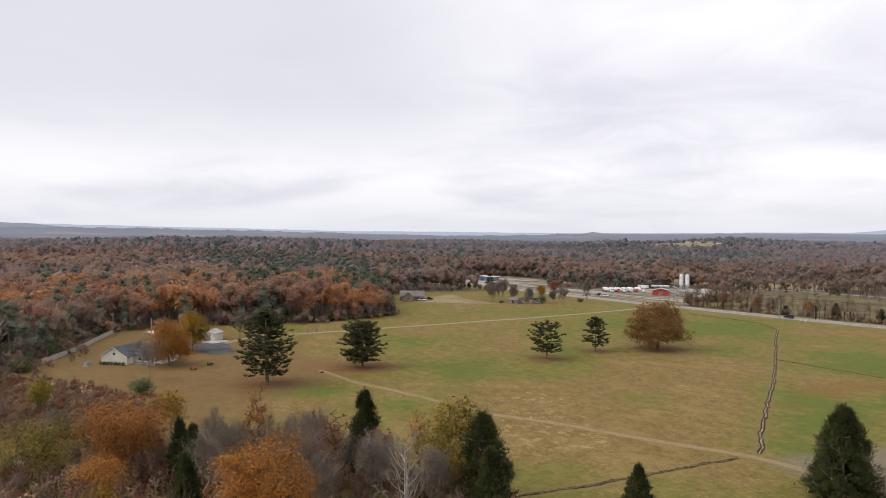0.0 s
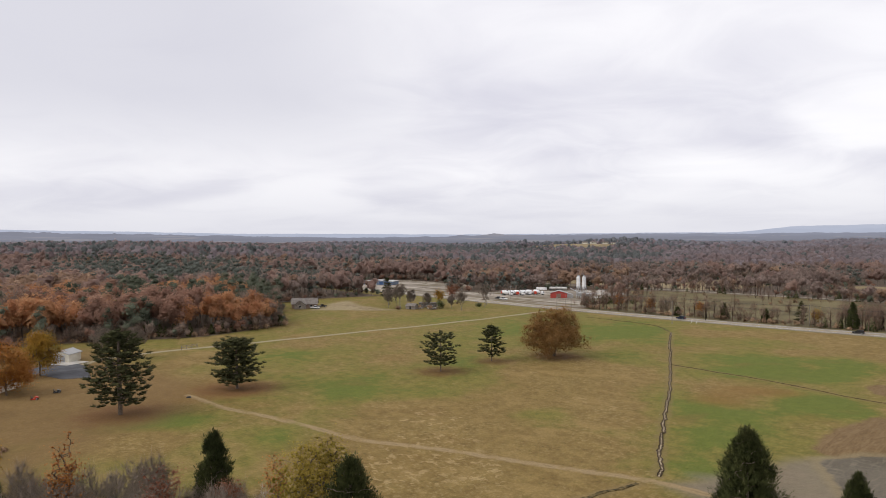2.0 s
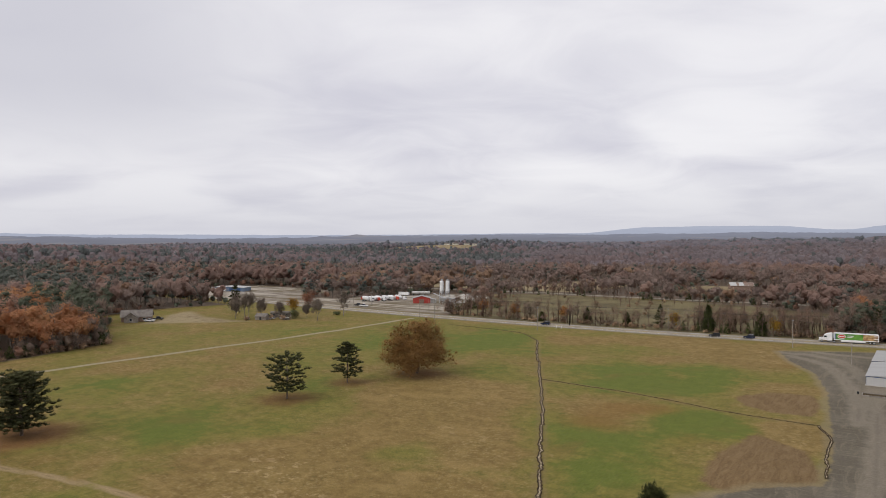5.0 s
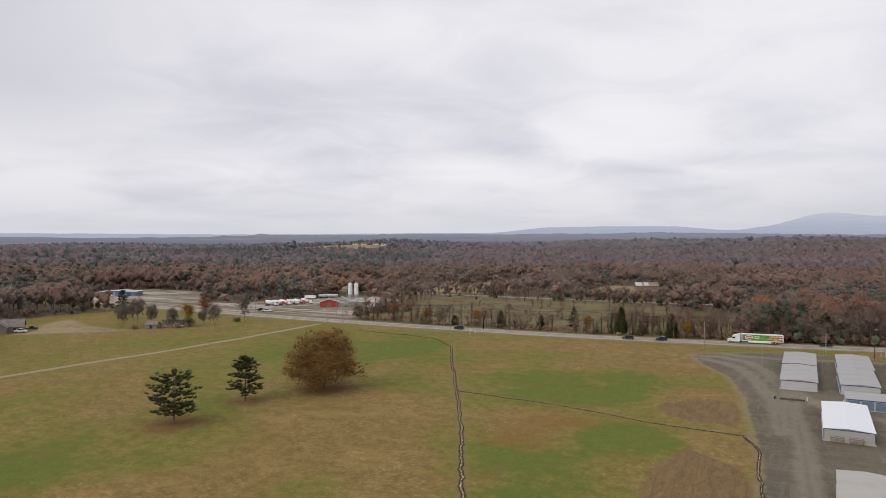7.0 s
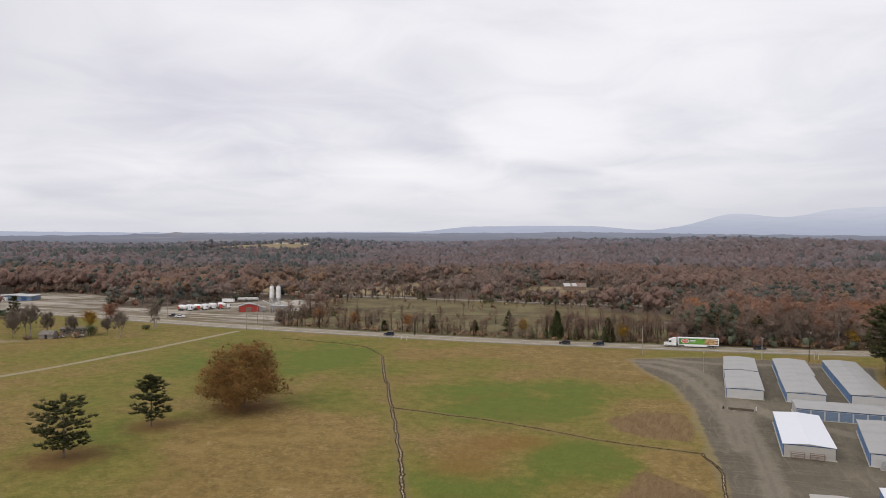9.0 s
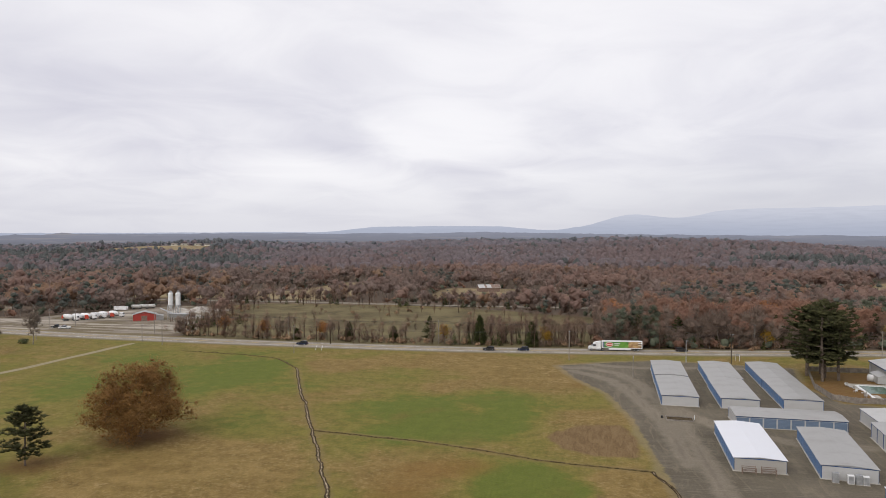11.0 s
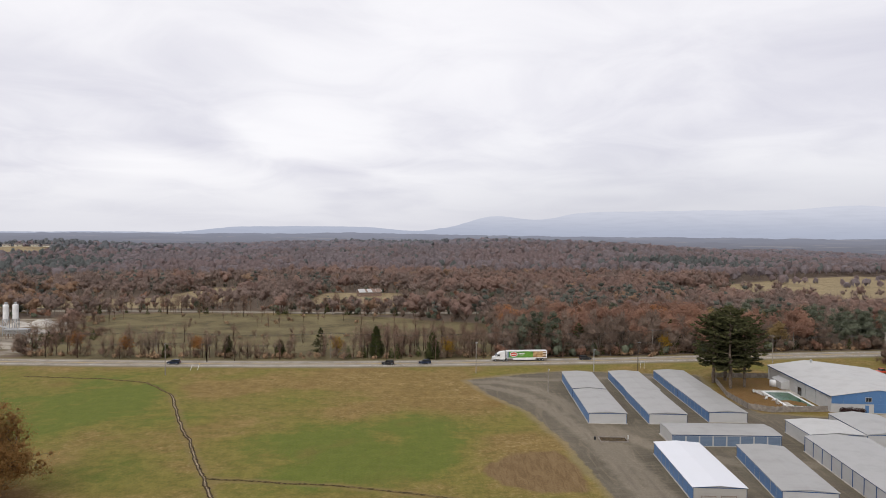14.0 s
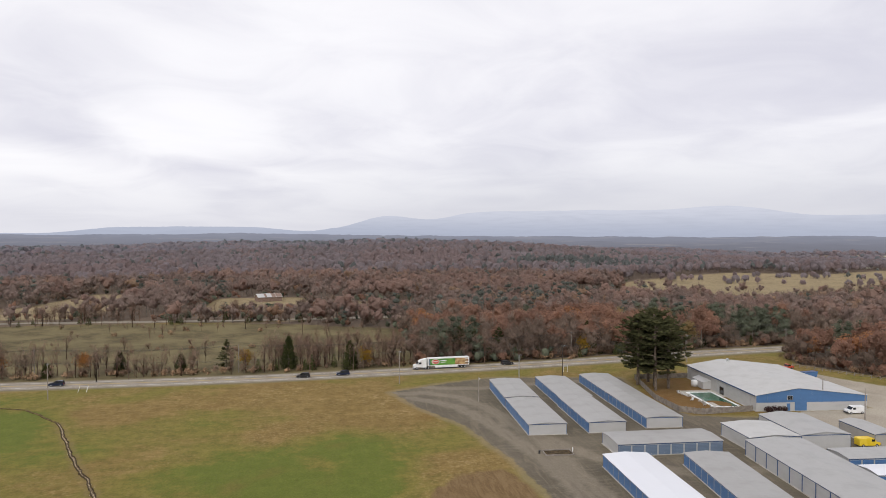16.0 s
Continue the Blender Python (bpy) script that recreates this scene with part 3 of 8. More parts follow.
def ground_material():
    m, net, p = material("pasture", 0.95)
    pos = net.place()
    n_huge, n_big = net.noise(pos, 1 / 60, 3.0), net.noise(pos, 1 / 21, 4.0, 0.55, 0.5)
    n_mid, n_fine = net.noise(pos, 1 / 3.6, 5.0, 0.7), net.noise(pos, 2.2, 4.0, 0.7)
    mown = net.noise(net.stretch(pos, 0.6, 0.05, 1, 24), 1.0, 3.0)
    blades = net.noise(net.stretch(pos, 1.3, 0.5, 1, 30), 1.0, 5.0, 0.7)

    def inside(name, soft=1.0, ragged=1.5, scale=n_mid, grow=0.0):
        d = net.math("ADD", net.attr(name), net.math("MULTIPLY", net.math("SUBTRACT", scale, 0.5), ragged * 2))
        return net.step(d, soft + grow, -soft + grow)

    dry = net.math("ADD", net.attr("dry"), net.math("MULTIPLY", net.math("SUBTRACT", n_big, 0.5), 2.4))
    dry = net.math("ADD", dry, net.math("MULTIPLY", net.math("SUBTRACT", n_huge, 0.5), 0.8))
    dry = net.math("ADD", dry, net.math("MULTIPLY", net.math("SUBTRACT", n_mid, 0.5), 1.1))
    dry = net.math("ADD", dry, net.math("MULTIPLY", net.math("SUBTRACT", net.noise(pos, 1 / 9.0, 4.0, 0.7, 0.4), 0.5), 1.3))
    green = net.mix(net.step(n_mid, 0.3, 0.7), (0.134, 0.118, 0.026), (0.198, 0.168, 0.040))
    tuft = net.noise(pos, 1 / 1.15, 3.0, 0.7)
    tan = net.mix(net.step(n_mid, 0.3, 0.7), (0.160, 0.104, 0.033), (0.234, 0.160, 0.055))
    col = net.mix(net.step(dry, -0.35, 0.6), green, tan)
    col = net.mix(net.math("MULTIPLY", net.step(dry, -0.3, -1.1), 0.8), col, net.mix(n_mid, (0.082, 0.115, 0.017), (0.126, 0.154, 0.027)))
    # tufts: dry straw showing through the green, dark green clumps in the tan
    col = net.mix(net.math("MULTIPLY", net.math("MULTIPLY", net.step(tuft, 0.50, 0.64), net.step(dry, -0.9, 0.5)), net.math("MULTIPLY", net.step(n_big, 0.3, 0.62), 0.6)), col, (0.30, 0.228, 0.098))
    col = net.mix(net.math("MULTIPLY", net.step(tuft, 0.46, 0.33), 0.32), col, (0.085, 0.085, 0.022))
    drift = net.noise(net.stretch(pos, 0.055, 0.085, 1, 35), 1.0, 6.0, 0.68, 0.8)
    col = net.mix(net.math("MULTIPLY", net.math("MULTIPLY", net.step(drift, 0.52, 0.62), net.step(dry, -0.5, 0.5)), 0.5), col, (0.275, 0.19, 0.072))
    crust = net.noise(net.stretch(pos, 0.34, 0.42, 1, 20), 1.0, 6.0, 0.7, 0.2)
    pale = net.math("MULTIPLY", net.math("MULTIPLY", net.step(dry, 0.75, 1.5), net.step(crust, 0.53, 0.60)), net.step(net.noise(pos, 1 / 26, 3.0, 0.6, 0.6), 0.47, 0.60))
    col = net.mix(net.math("MULTIPLY", pale, 0.8), col, (0.36, 0.265, 0.125))
    col = net.mix(net.math("MULTIPLY", net.step(mown, 0.52, 0.75), 0.08), col, (0.20, 0.165, 0.065))
    rusty = net.math("MULTIPLY", net.step(net.noise(pos, 1 / 28, 3.0, 0.5, 1.0), 0.56, 0.74), 0.35)
    col = net.mix(rusty, col, (0.18, 0.108, 0.038))
    orange = net.math("ADD", net.attr("rusty"), net.math("MULTIPLY", net.math("SUBTRACT", n_big, 0.5), 1.2))
    col = net.mix(net.math("MULTIPLY", net.step(orange, 0.15, 1.1), 0.62), col, (0.19, 0.105, 0.028))
    # leaf litter of the woods, rough meadow, straw fields, yards
    litter = net.mix(n_big, (0.13, 0.098, 0.072), (0.19, 0.145, 0.108))
    rough = net.mix(net.step(n_big, 0.35, 0.65), net.mix(net.step(n_mid, 0.42, 0.6), (0.085, 0.068, 0.036), (0.132, 0.107, 0.052)), (0.178, 0.146, 0.073))
    col = net.mix(inside("meadow", 3, 4), col, rough)
    col = net.mix(inside("wild", 2, 3, n_big), col, litter)
    col = net.mix(inside("straw", 3, 5), col, net.mix(net.step(n_mid, 0.3, 0.7), net.mix(net.step(n_big, 0.35, 0.65), (0.17, 0.125, 0.065), (0.265, 0.208, 0.115)), (0.315, 0.25, 0.145)))
    col = net.mix(net.math("MULTIPLY", inside("yard", 8, 6, n_big), 0.72), col, net.mix(n_mid, (0.15, 0.088, 0.036), (0.205, 0.128, 0.052)))
    col = net.mix(net.math("MULTIPLY", inside("needles", 5, 5), 0.68), col, (0.165, 0.078, 0.032))
    col = net.mix(0.10, col, net.mix(net.step(blades, 0.3, 0.7), (0.2, 0.2, 0.2), (0.8, 0.8, 0.8)), "OVERLAY")
    # bare ground
    soil_rut = net.noise(net.stretch(pos, 0.9, 0.16, 1, -20), 1.0, 5.0, 0.65, 1.0)
    col = net.mix(net.math("MULTIPLY", inside("gully", 0.6, 1.4, n_mid, 1.3), 0.55), col, (0.215, 0.155, 0.07))
    col = net.mix(net.math("MULTIPLY", inside("grey_soil", 4, 9, n_big), 0.75), col, net.mix(n_mid, (0.16, 0.125, 0.095), (0.24, 0.20, 0.16)))
    col = net.mix(inside("soil", 1.0, 2.5), col, net.mix(net.step(soil_rut, 0.3, 0.72), (0.143, 0.090, 0.040), (0.208, 0.139, 0.067)))
    ruts = net.noise(net.stretch(pos, 0.12, 0.8, 1, 68), 1.0, 4.0, 0.6, 1.2)
    gravel = net.mix(net.step(n_big, 0.3, 0.7), (0.112, 0.095, 0.068), (0.155, 0.132, 0.096))
    gravel = net.mix(net.math("MULTIPLY", net.step(ruts, 0.5, 0.7), 0.55), gravel, (0.20, 0.173, 0.13))
    gravel = net.mix(net.math("MULTIPLY", net.step(n_huge, 0.5, 0.7), 0.45), gravel, (0.12, 0.10, 0.078))
    worn = net.noise(net.stretch(pos, 0.30, 0.05, 1, 8), 1.0, 5.0, 0.6, 2.5)
    gravel = net.mix(net.math("MULTIPLY", net.step(worn, 0.5, 0.68), 0.55), gravel, (0.205, 0.17, 0.122))
    gravel = net.mix(net.math("MULTIPLY", net.step(worn, 0.48, 0.3), 0.5), gravel, (0.115, 0.097, 0.078))
    gravel = net.mix(net.math("MULTIPLY", inside("wheels", 1.2, 2.2, n_mid, 2.2), 0.5), gravel, (0.27, 0.23, 0.175))
    gravel = net.mix(net.math("MULTIPLY", inside("wheels", 0.35, 0.9, n_mid, 0.5), 0.45), gravel, (0.14, 0.115, 0.09))
    col = net.mix(net.math("MULTIPLY", inside("gravel", 1.2, 3.0, n_big, 1.6), 0.7), col, net.mix(n_mid, (0.19, 0.145, 0.07), (0.27, 0.22, 0.135)))
    col = net.mix(inside("gravel", 0.5, 1.8, n_mid), col, gravel)
    lot = net.mix(net.step(n_big, 0.35, 0.65), (0.20, 0.168, 0.130), (0.31, 0.268, 0.22))
    lot = net.mix(net.math("MULTIPLY", net.step(net.noise(pos, 1 / 38, 4.0, 0.6, 0.8), 0.47, 0.62), 0.85), lot, (0.15, 0.118, 0.07))
    streak = net.noise(net.stretch(pos, 0.016, 0.085, 1, -12), 1.0, 4.0, 0.6, 1.0)
    lot = net.mix(net.math("MULTIPLY", net.step(streak, 0.53, 0.60), 0.8), lot, (0.42, 0.375, 0.31))
    lot = net.mix(net.math("MULTIPLY", net.step(streak, 0.47, 0.40), 0.75), lot, (0.125, 0.10, 0.052))
    col = net.mix(inside("lot", 2, 5), col, lot)
    col = net.mix(inside("paved", 1, 3), col, net.mix(net.step(n_big, 0.3, 0.7), (0.30, 0.26, 0.205), (0.41, 0.365, 0.295)))
    # two worn wheel tracks with a grass crown
    earth = net.mix(n_mid, (0.25, 0.178, 0.088), (0.345, 0.255, 0.14))
    col = net.mix(inside("track", 0.5, 0.9, n_mid, 1.05), col, earth)
    col = net.mix(net.math("MULTIPLY", inside("track", 0.25, 0.4, n_mid, 0.3), 0.6), col, (0.19, 0.145, 0.07))
    col = net.mix(inside("lane", 0.5, 0.7, n_mid, 1.55), col, net.mix(n_mid, (0.25, 0.205, 0.125), (0.35, 0.30, 0.20)))
    col = net.mix(net.math("MULTIPLY", inside("lane", 0.3, 0.4, n_mid, 0.35), 0.6), col, (0.17, 0.145, 0.06))
    col = net.mix(net.math("MULTIPLY", net.step(net.attr("verge"), 9.5, 7.0), 0.8), col, (0.20, 0.17, 0.10))
    col = net.mix(0.55, col, net.mix(n_fine, (0.12, 0.12, 0.12), (0.88, 0.88, 0.88)), "OVERLAY")
    net.put(p, "Base Color", col)
    p.inputs["Specular IOR Level"].default_value = 0.15
    bump(net, p, net.math("ADD", n_fine, net.math("MULTIPLY", n_mid, 1.5)), 0.5, 0.25)
    return m


# ---- mesh helpers ----
class Geo:
    """Gathers vertices and faces for one mesh."""

    def __init__(self):
        self.v, self.f = [], []

    def face(self, *pts):
        n = len(self.v)
        self.v += [tuple(q) for q in pts]
        self.f.append(tuple(range(n, n + len(pts))))
        return self

    def box(self, x0, y0, z0, x1, y1, z1):
        return self.prism([(x0, y0), (x1, y0), (x1, y1), (x0, y1)], z0, z1)

    def prism(self, outline, z0, z1, top=None):
        """An upright prism on an outline that runs anticlockwise; top: another outline for its upper end."""
        n, k = len(self.v), len(outline)
        self.v += [(x, y, z0) for x, y in outline] + [(x, y, z1) for x, y in (top or outline)]
        self.f += [tuple(n + i for i in reversed(range(k))), tuple(n + k + i for i in range(k))]
        self.f += [(n + i, n + (i + 1) % k, n + k + (i + 1) % k, n + k + i) for i in range(k)]
        return self

    def profile(self, outline, y0, y1):
        """An outline of (x, z), anticlockwise seen from -y, pulled along y."""
        n, k = len(self.v), len(outline)
        self.v += [(x, y0, z) for x, z in outline] + [(x, y1, z) for x, z in outline]
        self.f += [tuple(n + i for i in range(k)), tuple(n + k + i for i in reversed(range(k)))]
        self.f += [(n + (i + 1) % k, n + i, n + k + i, n + k + (i + 1) % k) for i in range(k)]
        return self

    def tube(self, a, b, ra, rb, sides=6, caps=True):
        a, b = Vector(a), Vector(b)
        d = (b - a).normalized() if (b - a).length > 1e-6 else Vector((0, 0, 1))
        u = d.orthogonal().normalized()
        w = d.cross(u)
        n = len(self.v)
        for c, r in ((a, ra), (b, rb)):
            for i in range(sides):
                t = 2 * math.pi * i / sides
                self.v.append(tuple(c + u * (r * math.cos(t)) + w * (r * math.sin(t))))
        self.f += [(n + i, n + (i + 1) % sides, n + sides + (i + 1) % sides, n + sides + i) for i in range(sides)]
        if caps:
            self.f += [tuple(n + i for i in reversed(range(sides))), tuple(n + sides + i for i in range(sides))]
        return self

    def lathe(self, rings, sides=16, axis=None, origin=(0, 0, 0)):
        """Rings of (radius, height) about z, or about another axis."""
        turn = Vector((0, 0, 1)).rotation_difference(Vector(axis)).to_matrix() if axis else Matrix.Identity(3)
        n = len(self.v)
        for r, z in rings:
            for i in range(sides):
                t = 2 * math.pi * i / sides
                self.v.append(tuple(Vector(origin) + turn @ Vector((r * math.cos(t), r * math.sin(t), z))))
        for j in range(len(rings) - 1):
            self.f += [(n + j * sides + i, n + j * sides + (i + 1) % sides, n + (j + 1) * sides + (i + 1) % sides, n + (j + 1) * sides + i) for i in range(sides)]
        self.f += [tuple(n + i for i in reversed(range(sides))), tuple(n + (len(rings) - 1) * sides + i for i in range(sides))]
        return self

    def mesh(self, name, mat, smoothed=False):
        me = bpy.data.meshes.new(name)
        me.from_pydata(self.v, [], self.f)
        me.materials.append(mat)
        if smoothed:
            for q in me.polygons:
                q.use_smooth = True
        me.update()
        return me


def part(name, geo, mat, parent, label="", smoothed=False):
    ob = new(name, geo.mesh(name, mat, smoothed))
    ob.parent = parent
    return tagged(ob, label)


def thing(name, x, y, rz=0.0, z=0.0, label="", category="", group="", kind=""):
    ob = new(name)
    ob.matrix_world = pose(x, y, z, 0, 0, rz)
    return tagged(ob, label, category, group, kind)


def triangles(name, tris, mat, tone=None):
    """A mesh of loose triangles from an array of (count, 3, 3), or (count, 6, 3) with the way each corner faces."""
    me = bpy.data.meshes.new(name)
    n = len(tris)
    lean = tris[:, 3:] if tris.shape[1] == 6 else None
    tris = tris[:, :3]
    me.vertices.add(n * 3)
    me.vertices.foreach_set("co", np.ascontiguousarray(tris, dtype=np.float32).ravel())
    me.loops.add(n * 3)
    me.loops.foreach_set("vertex_index", np.arange(n * 3))
    me.polygons.add(n)
    me.polygons.foreach_set("loop_start", np.arange(n) * 3)
    me.update()
    if tone is not None:
        a = me.attributes.new("tone", "FLOAT", "POINT")
        a.data.foreach_set("value", np.repeat(tone, 3).astype(np.float32))
    if lean is not None:
        a = me.attributes.new("facing", "FLOAT_VECTOR", "POINT")
        a.data.foreach_set("vector", np.ascontiguousarray(lean, dtype=np.float32).ravel())
    me.materials.append(mat)
    return me


build_ground()


def ribbon(name, line, half, z, mat, label, category, offset=0.0, dash=None, curb=0.0):
    """A strip of that half width along a line, laid z above the land."""
    g = Geo()
    pts = [Vector(q) for q in line]
    fine = []
    for i in range(len(pts) - 1):
        p0, p1, p2, p3 = pts[max(i - 1, 0)], pts[i], pts[i + 1], pts[min(i + 2, len(pts) - 1)]
        for j in range(12):
            t = j / 12
            fine.append(0.5 * ((2 * p1) + (p2 - p0) * t + (2 * p0 - 5 * p1 + 4 * p2 - p3) * t * t + (3 * p1 - p0 - 3 * p2 + p3) * t ** 3))
    fine.append(pts[-1])
    sides = []
    for i, q in enumerate(fine):
        d = (fine[min(i + 1, len(fine) - 1)] - fine[max(i - 1, 0)]).normalized()
        nrm = Vector((-d.y, d.x))
        lift = float(land_height(np.array(q.x), np.array(q.y))) + z
        a, b = q + nrm * (offset + half), q + nrm * (offset - half)
        sides.append(((a.x, a.y, lift), (b.x, b.y, lift)))
    for i in range(len(sides) - 1):
        if dash and (i // dash) % 2:
            continue
        (a, b), (c, d) = sides[i], sides[i + 1]
        g.face(b, d, c, a)
        g.face(a, c, (c[0], c[1], c[2] - 0.3), (a[0], a[1], a[2] - 0.3))
        g.face(d, b, (b[0], b[1], b[2] - 0.3), (d[0], d[1], d[2] - 0.3))
    return tagged(new(name, g.mesh(name, mat)), label, category, kind="structure")


ribbon("road", ROAD, 6.2, 0.16, ASPHALT, "worn pale grey two-lane asphalt highway", "road")
ribbon("road_edge_line_1", ROAD, 0.10, 0.172, WHITE_LINE, "worn white painted road edge line", "road marking", 3.7)
ribbon("road_edge_line_2", ROAD, 0.10, 0.172, WHITE_LINE, "worn white painted road edge line", "road marking", -3.7)
ribbon("road_centre_line", ROAD, 0.16, 0.172, YELLOW_LINE, "faded yellow painted road centre line", "road marking")
ribbon("back_road", BACK_ROAD, 4.0, 0.2, ASPHALT, "pale asphalt back road between tree rows", "road")

# ---- trees ----


def shards(centres, size, r, flat=1.0, thin=1.0, heart=None, loose=0.7):
    """Loose triangles round centres: size in metres; flat under 1 lays them level; thin under 1 makes them narrow.
    heart: the middle of the crown, away from which they roughly face."""
    n = len(centres)
    if heart is None:
        u = r.normal(size=(n, 3))
        u[:, 2] *= flat
        w = r.normal(size=(n, 3))
        w[:, 2] *= flat
    else:
        out = centres - np.array(heart)
        out = out / (np.linalg.norm(out, axis=1)[:, None] + 1e-9) + np.array([0, 0, 0.3])
        out = out + r.normal(size=(n, 3)) * loose * 0.6
        u = np.cross(out, r.normal(size=(n, 3)))
        w = np.cross(out, u)
    u /= np.linalg.norm(u, axis=1)[:, None] + 1e-9
    w -= u * (w * u).sum(1)[:, None]
    w /= np.linalg.norm(w, axis=1)[:, None] + 1e-9
    s = size * r.uniform(0.6, 1.3, (n, 1))
    return np.stack([centres - u * s * 0.5 - w * s * 0.4 * thin, centres - u * s * 0.5 + w * s * 0.4 * thin, centres + u * s * 0.6], 1)


def stick(a, b, width, r, heart=None):
    """Slim triangles from a to b; with a heart, they face away from it."""
    d = b - a
    out = r.normal(size=d.shape) if heart is None else (a + b) / 2 - np.array(heart) + r.normal(size=d.shape) * 1.2
    side = np.cross(d, out)
    side /= np.linalg.norm(side, axis=1)[:, None] + 1e-9
    return np.stack([a - side * width / 2, a + side * width / 2, b], 1)


def unit(v):
    return v / (np.linalg.norm(v, axis=-1, keepdims=True) + 1e-9)


def faced(tris, out, r, stray=0.25, lift=0.55):
    """Adds to each triangle the way it faces, and turns it so."""
    out = unit(unit(out) + np.array([0, 0, lift]) + r.normal(size=out.shape) * stray * 0.6)
    nrm = np.cross(tris[:, 1] - tris[:, 0], tris[:, 2] - tris[:, 0])
    flip = (nrm * out).sum(1) < 0
    tris = np.where(flip[:, None, None], tris[:, [0, 2, 1]], tris)
    return np.concatenate([tris, np.repeat(out[:, None], 3, 1)], 1)


def icosahedron():
    g = (1 + 5 ** 0.5) / 2
    v = unit(np.array([(0, a, b * g) for a in (-1, 1) for b in (-1, 1)] + [(a, b * g, 0) for a in (-1, 1) for b in (-1, 1)] + [(b * g, 0, a) for a in (-1, 1) for b in (-1, 1)], float))
    f = []
    for i, j, k in itertools.combinations(range(12), 3):
        if max(np.linalg.norm(v[i] - v[j]), np.linalg.norm(v[j] - v[k]), np.linalg.norm(v[i] - v[k])) < 1.1:
            f.append((i, j, k) if np.dot(np.cross(v[j] - v[i], v[k] - v[i]), v[i]) > 0 else (i, k, j))
    return v, np.array(f)


ICO, ICO_FACES = icosahedron()


def puffs(centres, radii, r, heart=None, blend=0.5, ragged=0.2, lift=0.35, upper=False):
    """A small uneven mass of leaves at each centre; radii: (count, 3). Its corners face outwards, and away from the crown's heart."""
    n = len(centres)
    ball, faces = ICO, ICO_FACES
    if upper:
        faces = faces[ball[faces][:, :, 2].mean(1) > -0.3]
    a = r.uniform(0, 2 * np.pi, n)[:, None]
    d = np.stack([ball[:, 0] * np.cos(a) - ball[:, 1] * np.sin(a), ball[:, 0] * np.sin(a) + ball[:, 1] * np.cos(a), np.tile(ball[:, 2], (n, 1))], -1)
    v = centres[:, None] + d * radii[:, None] * (1 + ragged * r.normal(size=(n, len(ball), 1)))
    out = d + np.array([0, 0, lift])
    if heart is not None:
        out = out + blend * unit(centres - np.array(heart))[:, None]
    return np.concatenate([v[:, faces], unit(out)[:, faces]], 2).reshape(-1, 6, 3)


def lumpy_points(n, r, top, wide, base, power=0.45, lumps=9, low=0.0, lobes=False):
    """Points in a crown of several overlapping lobes, more of them towards the outside."""
    c = r.normal(size=(lumps, 3))
    c /= np.linalg.norm(c, axis=1)[:, None]
    c *= r.uniform(0.25, 0.62, (lumps, 1))
    c[:, 2] = np.where(r.uniform(size=lumps) < 0.35 + low, c[:, 2] * 0.8 - 0.12 - 0.2 * low, np.abs(c[:, 2]) * 1.0)
    c[:, :2] *= np.sqrt(np.clip(1.15 - (np.maximum(c[:, 2:], 0) / 0.75) ** 2, 0.1, 1))
    k = r.integers(0, lumps, n)
    d = r.normal(size=(n, 3))
    d /= np.linalg.norm(d, axis=1)[:, None]
    q = c[k] + d * 0.46 * r.uniform(0, 1, (n, 1)) ** power
    q[:, 2] = np.clip(q[:, 2] * 1.08, -0.9, 1.0)
    q[:, :2] *= 1.06
    out = q * np.array([wide / 2, wide / 2, (top - base) / 2])
    out[:, 2] += (top + base) / 2
    return (out, d * 0.8 + unit(q) * 0.7 + np.array([0, 0, 0.25])) if lobes else out


def dome_points(n, r, top, wide, base, lumps=24):
    """Points in a broad dome of lobes that hangs low at its sides."""
    e = r.uniform(0, 1, lumps) ** 1.1
    a = r.uniform(0, 2 * np.pi, lumps)
    rad = 0.72 * np.sqrt(1 - e ** 2.5) * r.uniform(0.75, 1.05, lumps)
    c = np.stack([rad * np.cos(a), rad * np.sin(a), -0.74 + 1.36 * e], 1)
    d = r.normal(size=(n, 3))
    d /= np.linalg.norm(d, axis=1)[:, None]
    q = c[r.integers(0, lumps, n)] + d * 0.34 * r.uniform(0, 1, (n, 1)) ** 0.45
    q[:, 2] = np.clip(q[:, 2], -0.95, 1.0)
    return q * np.array([wide / 2, wide / 2, (top - base) / 2]) + np.array([0, 0, (top + base) / 2])


def wood_leafy(r, n, size, h=14.0, w=9.0, base=3.0):
    c, out = lumpy_points(n, r, h, w, base, 0.3, 8, lobes=True)
    return faced(shards(c, size, r, heart=(0, 0, h * 0.4)), out, r, lift=0.95)


def wood_trunks(r, n, h, w, thick):
    """A trunk and some limbs as slim triangles."""
    a = np.zeros((3, 3))
    b = np.tile([0, 0, h * 0.8], (3, 1)) + r.normal(size=(3, 3)) * [0.4, 0.4, 0.3]
    t = stick(a, b, thick, r)
    z = r.uniform(0.25, 0.7, n) * h
    ang = r.uniform(0, 2 * np.pi, n)
    reach = r.uniform(0.25, 0.5, n) * w
    a = np.stack([np.zeros(n), np.zeros(n), z], 1)
    b = a + np.stack([np.cos(ang) * reach, np.sin(ang) * reach, reach * r.uniform(0.5, 1.3, n)], 1)
    limbs = np.concatenate([t, stick(a, b, thick * 0.45, r)])
    return faced(limbs, r.normal(size=(len(limbs), 3)), r)


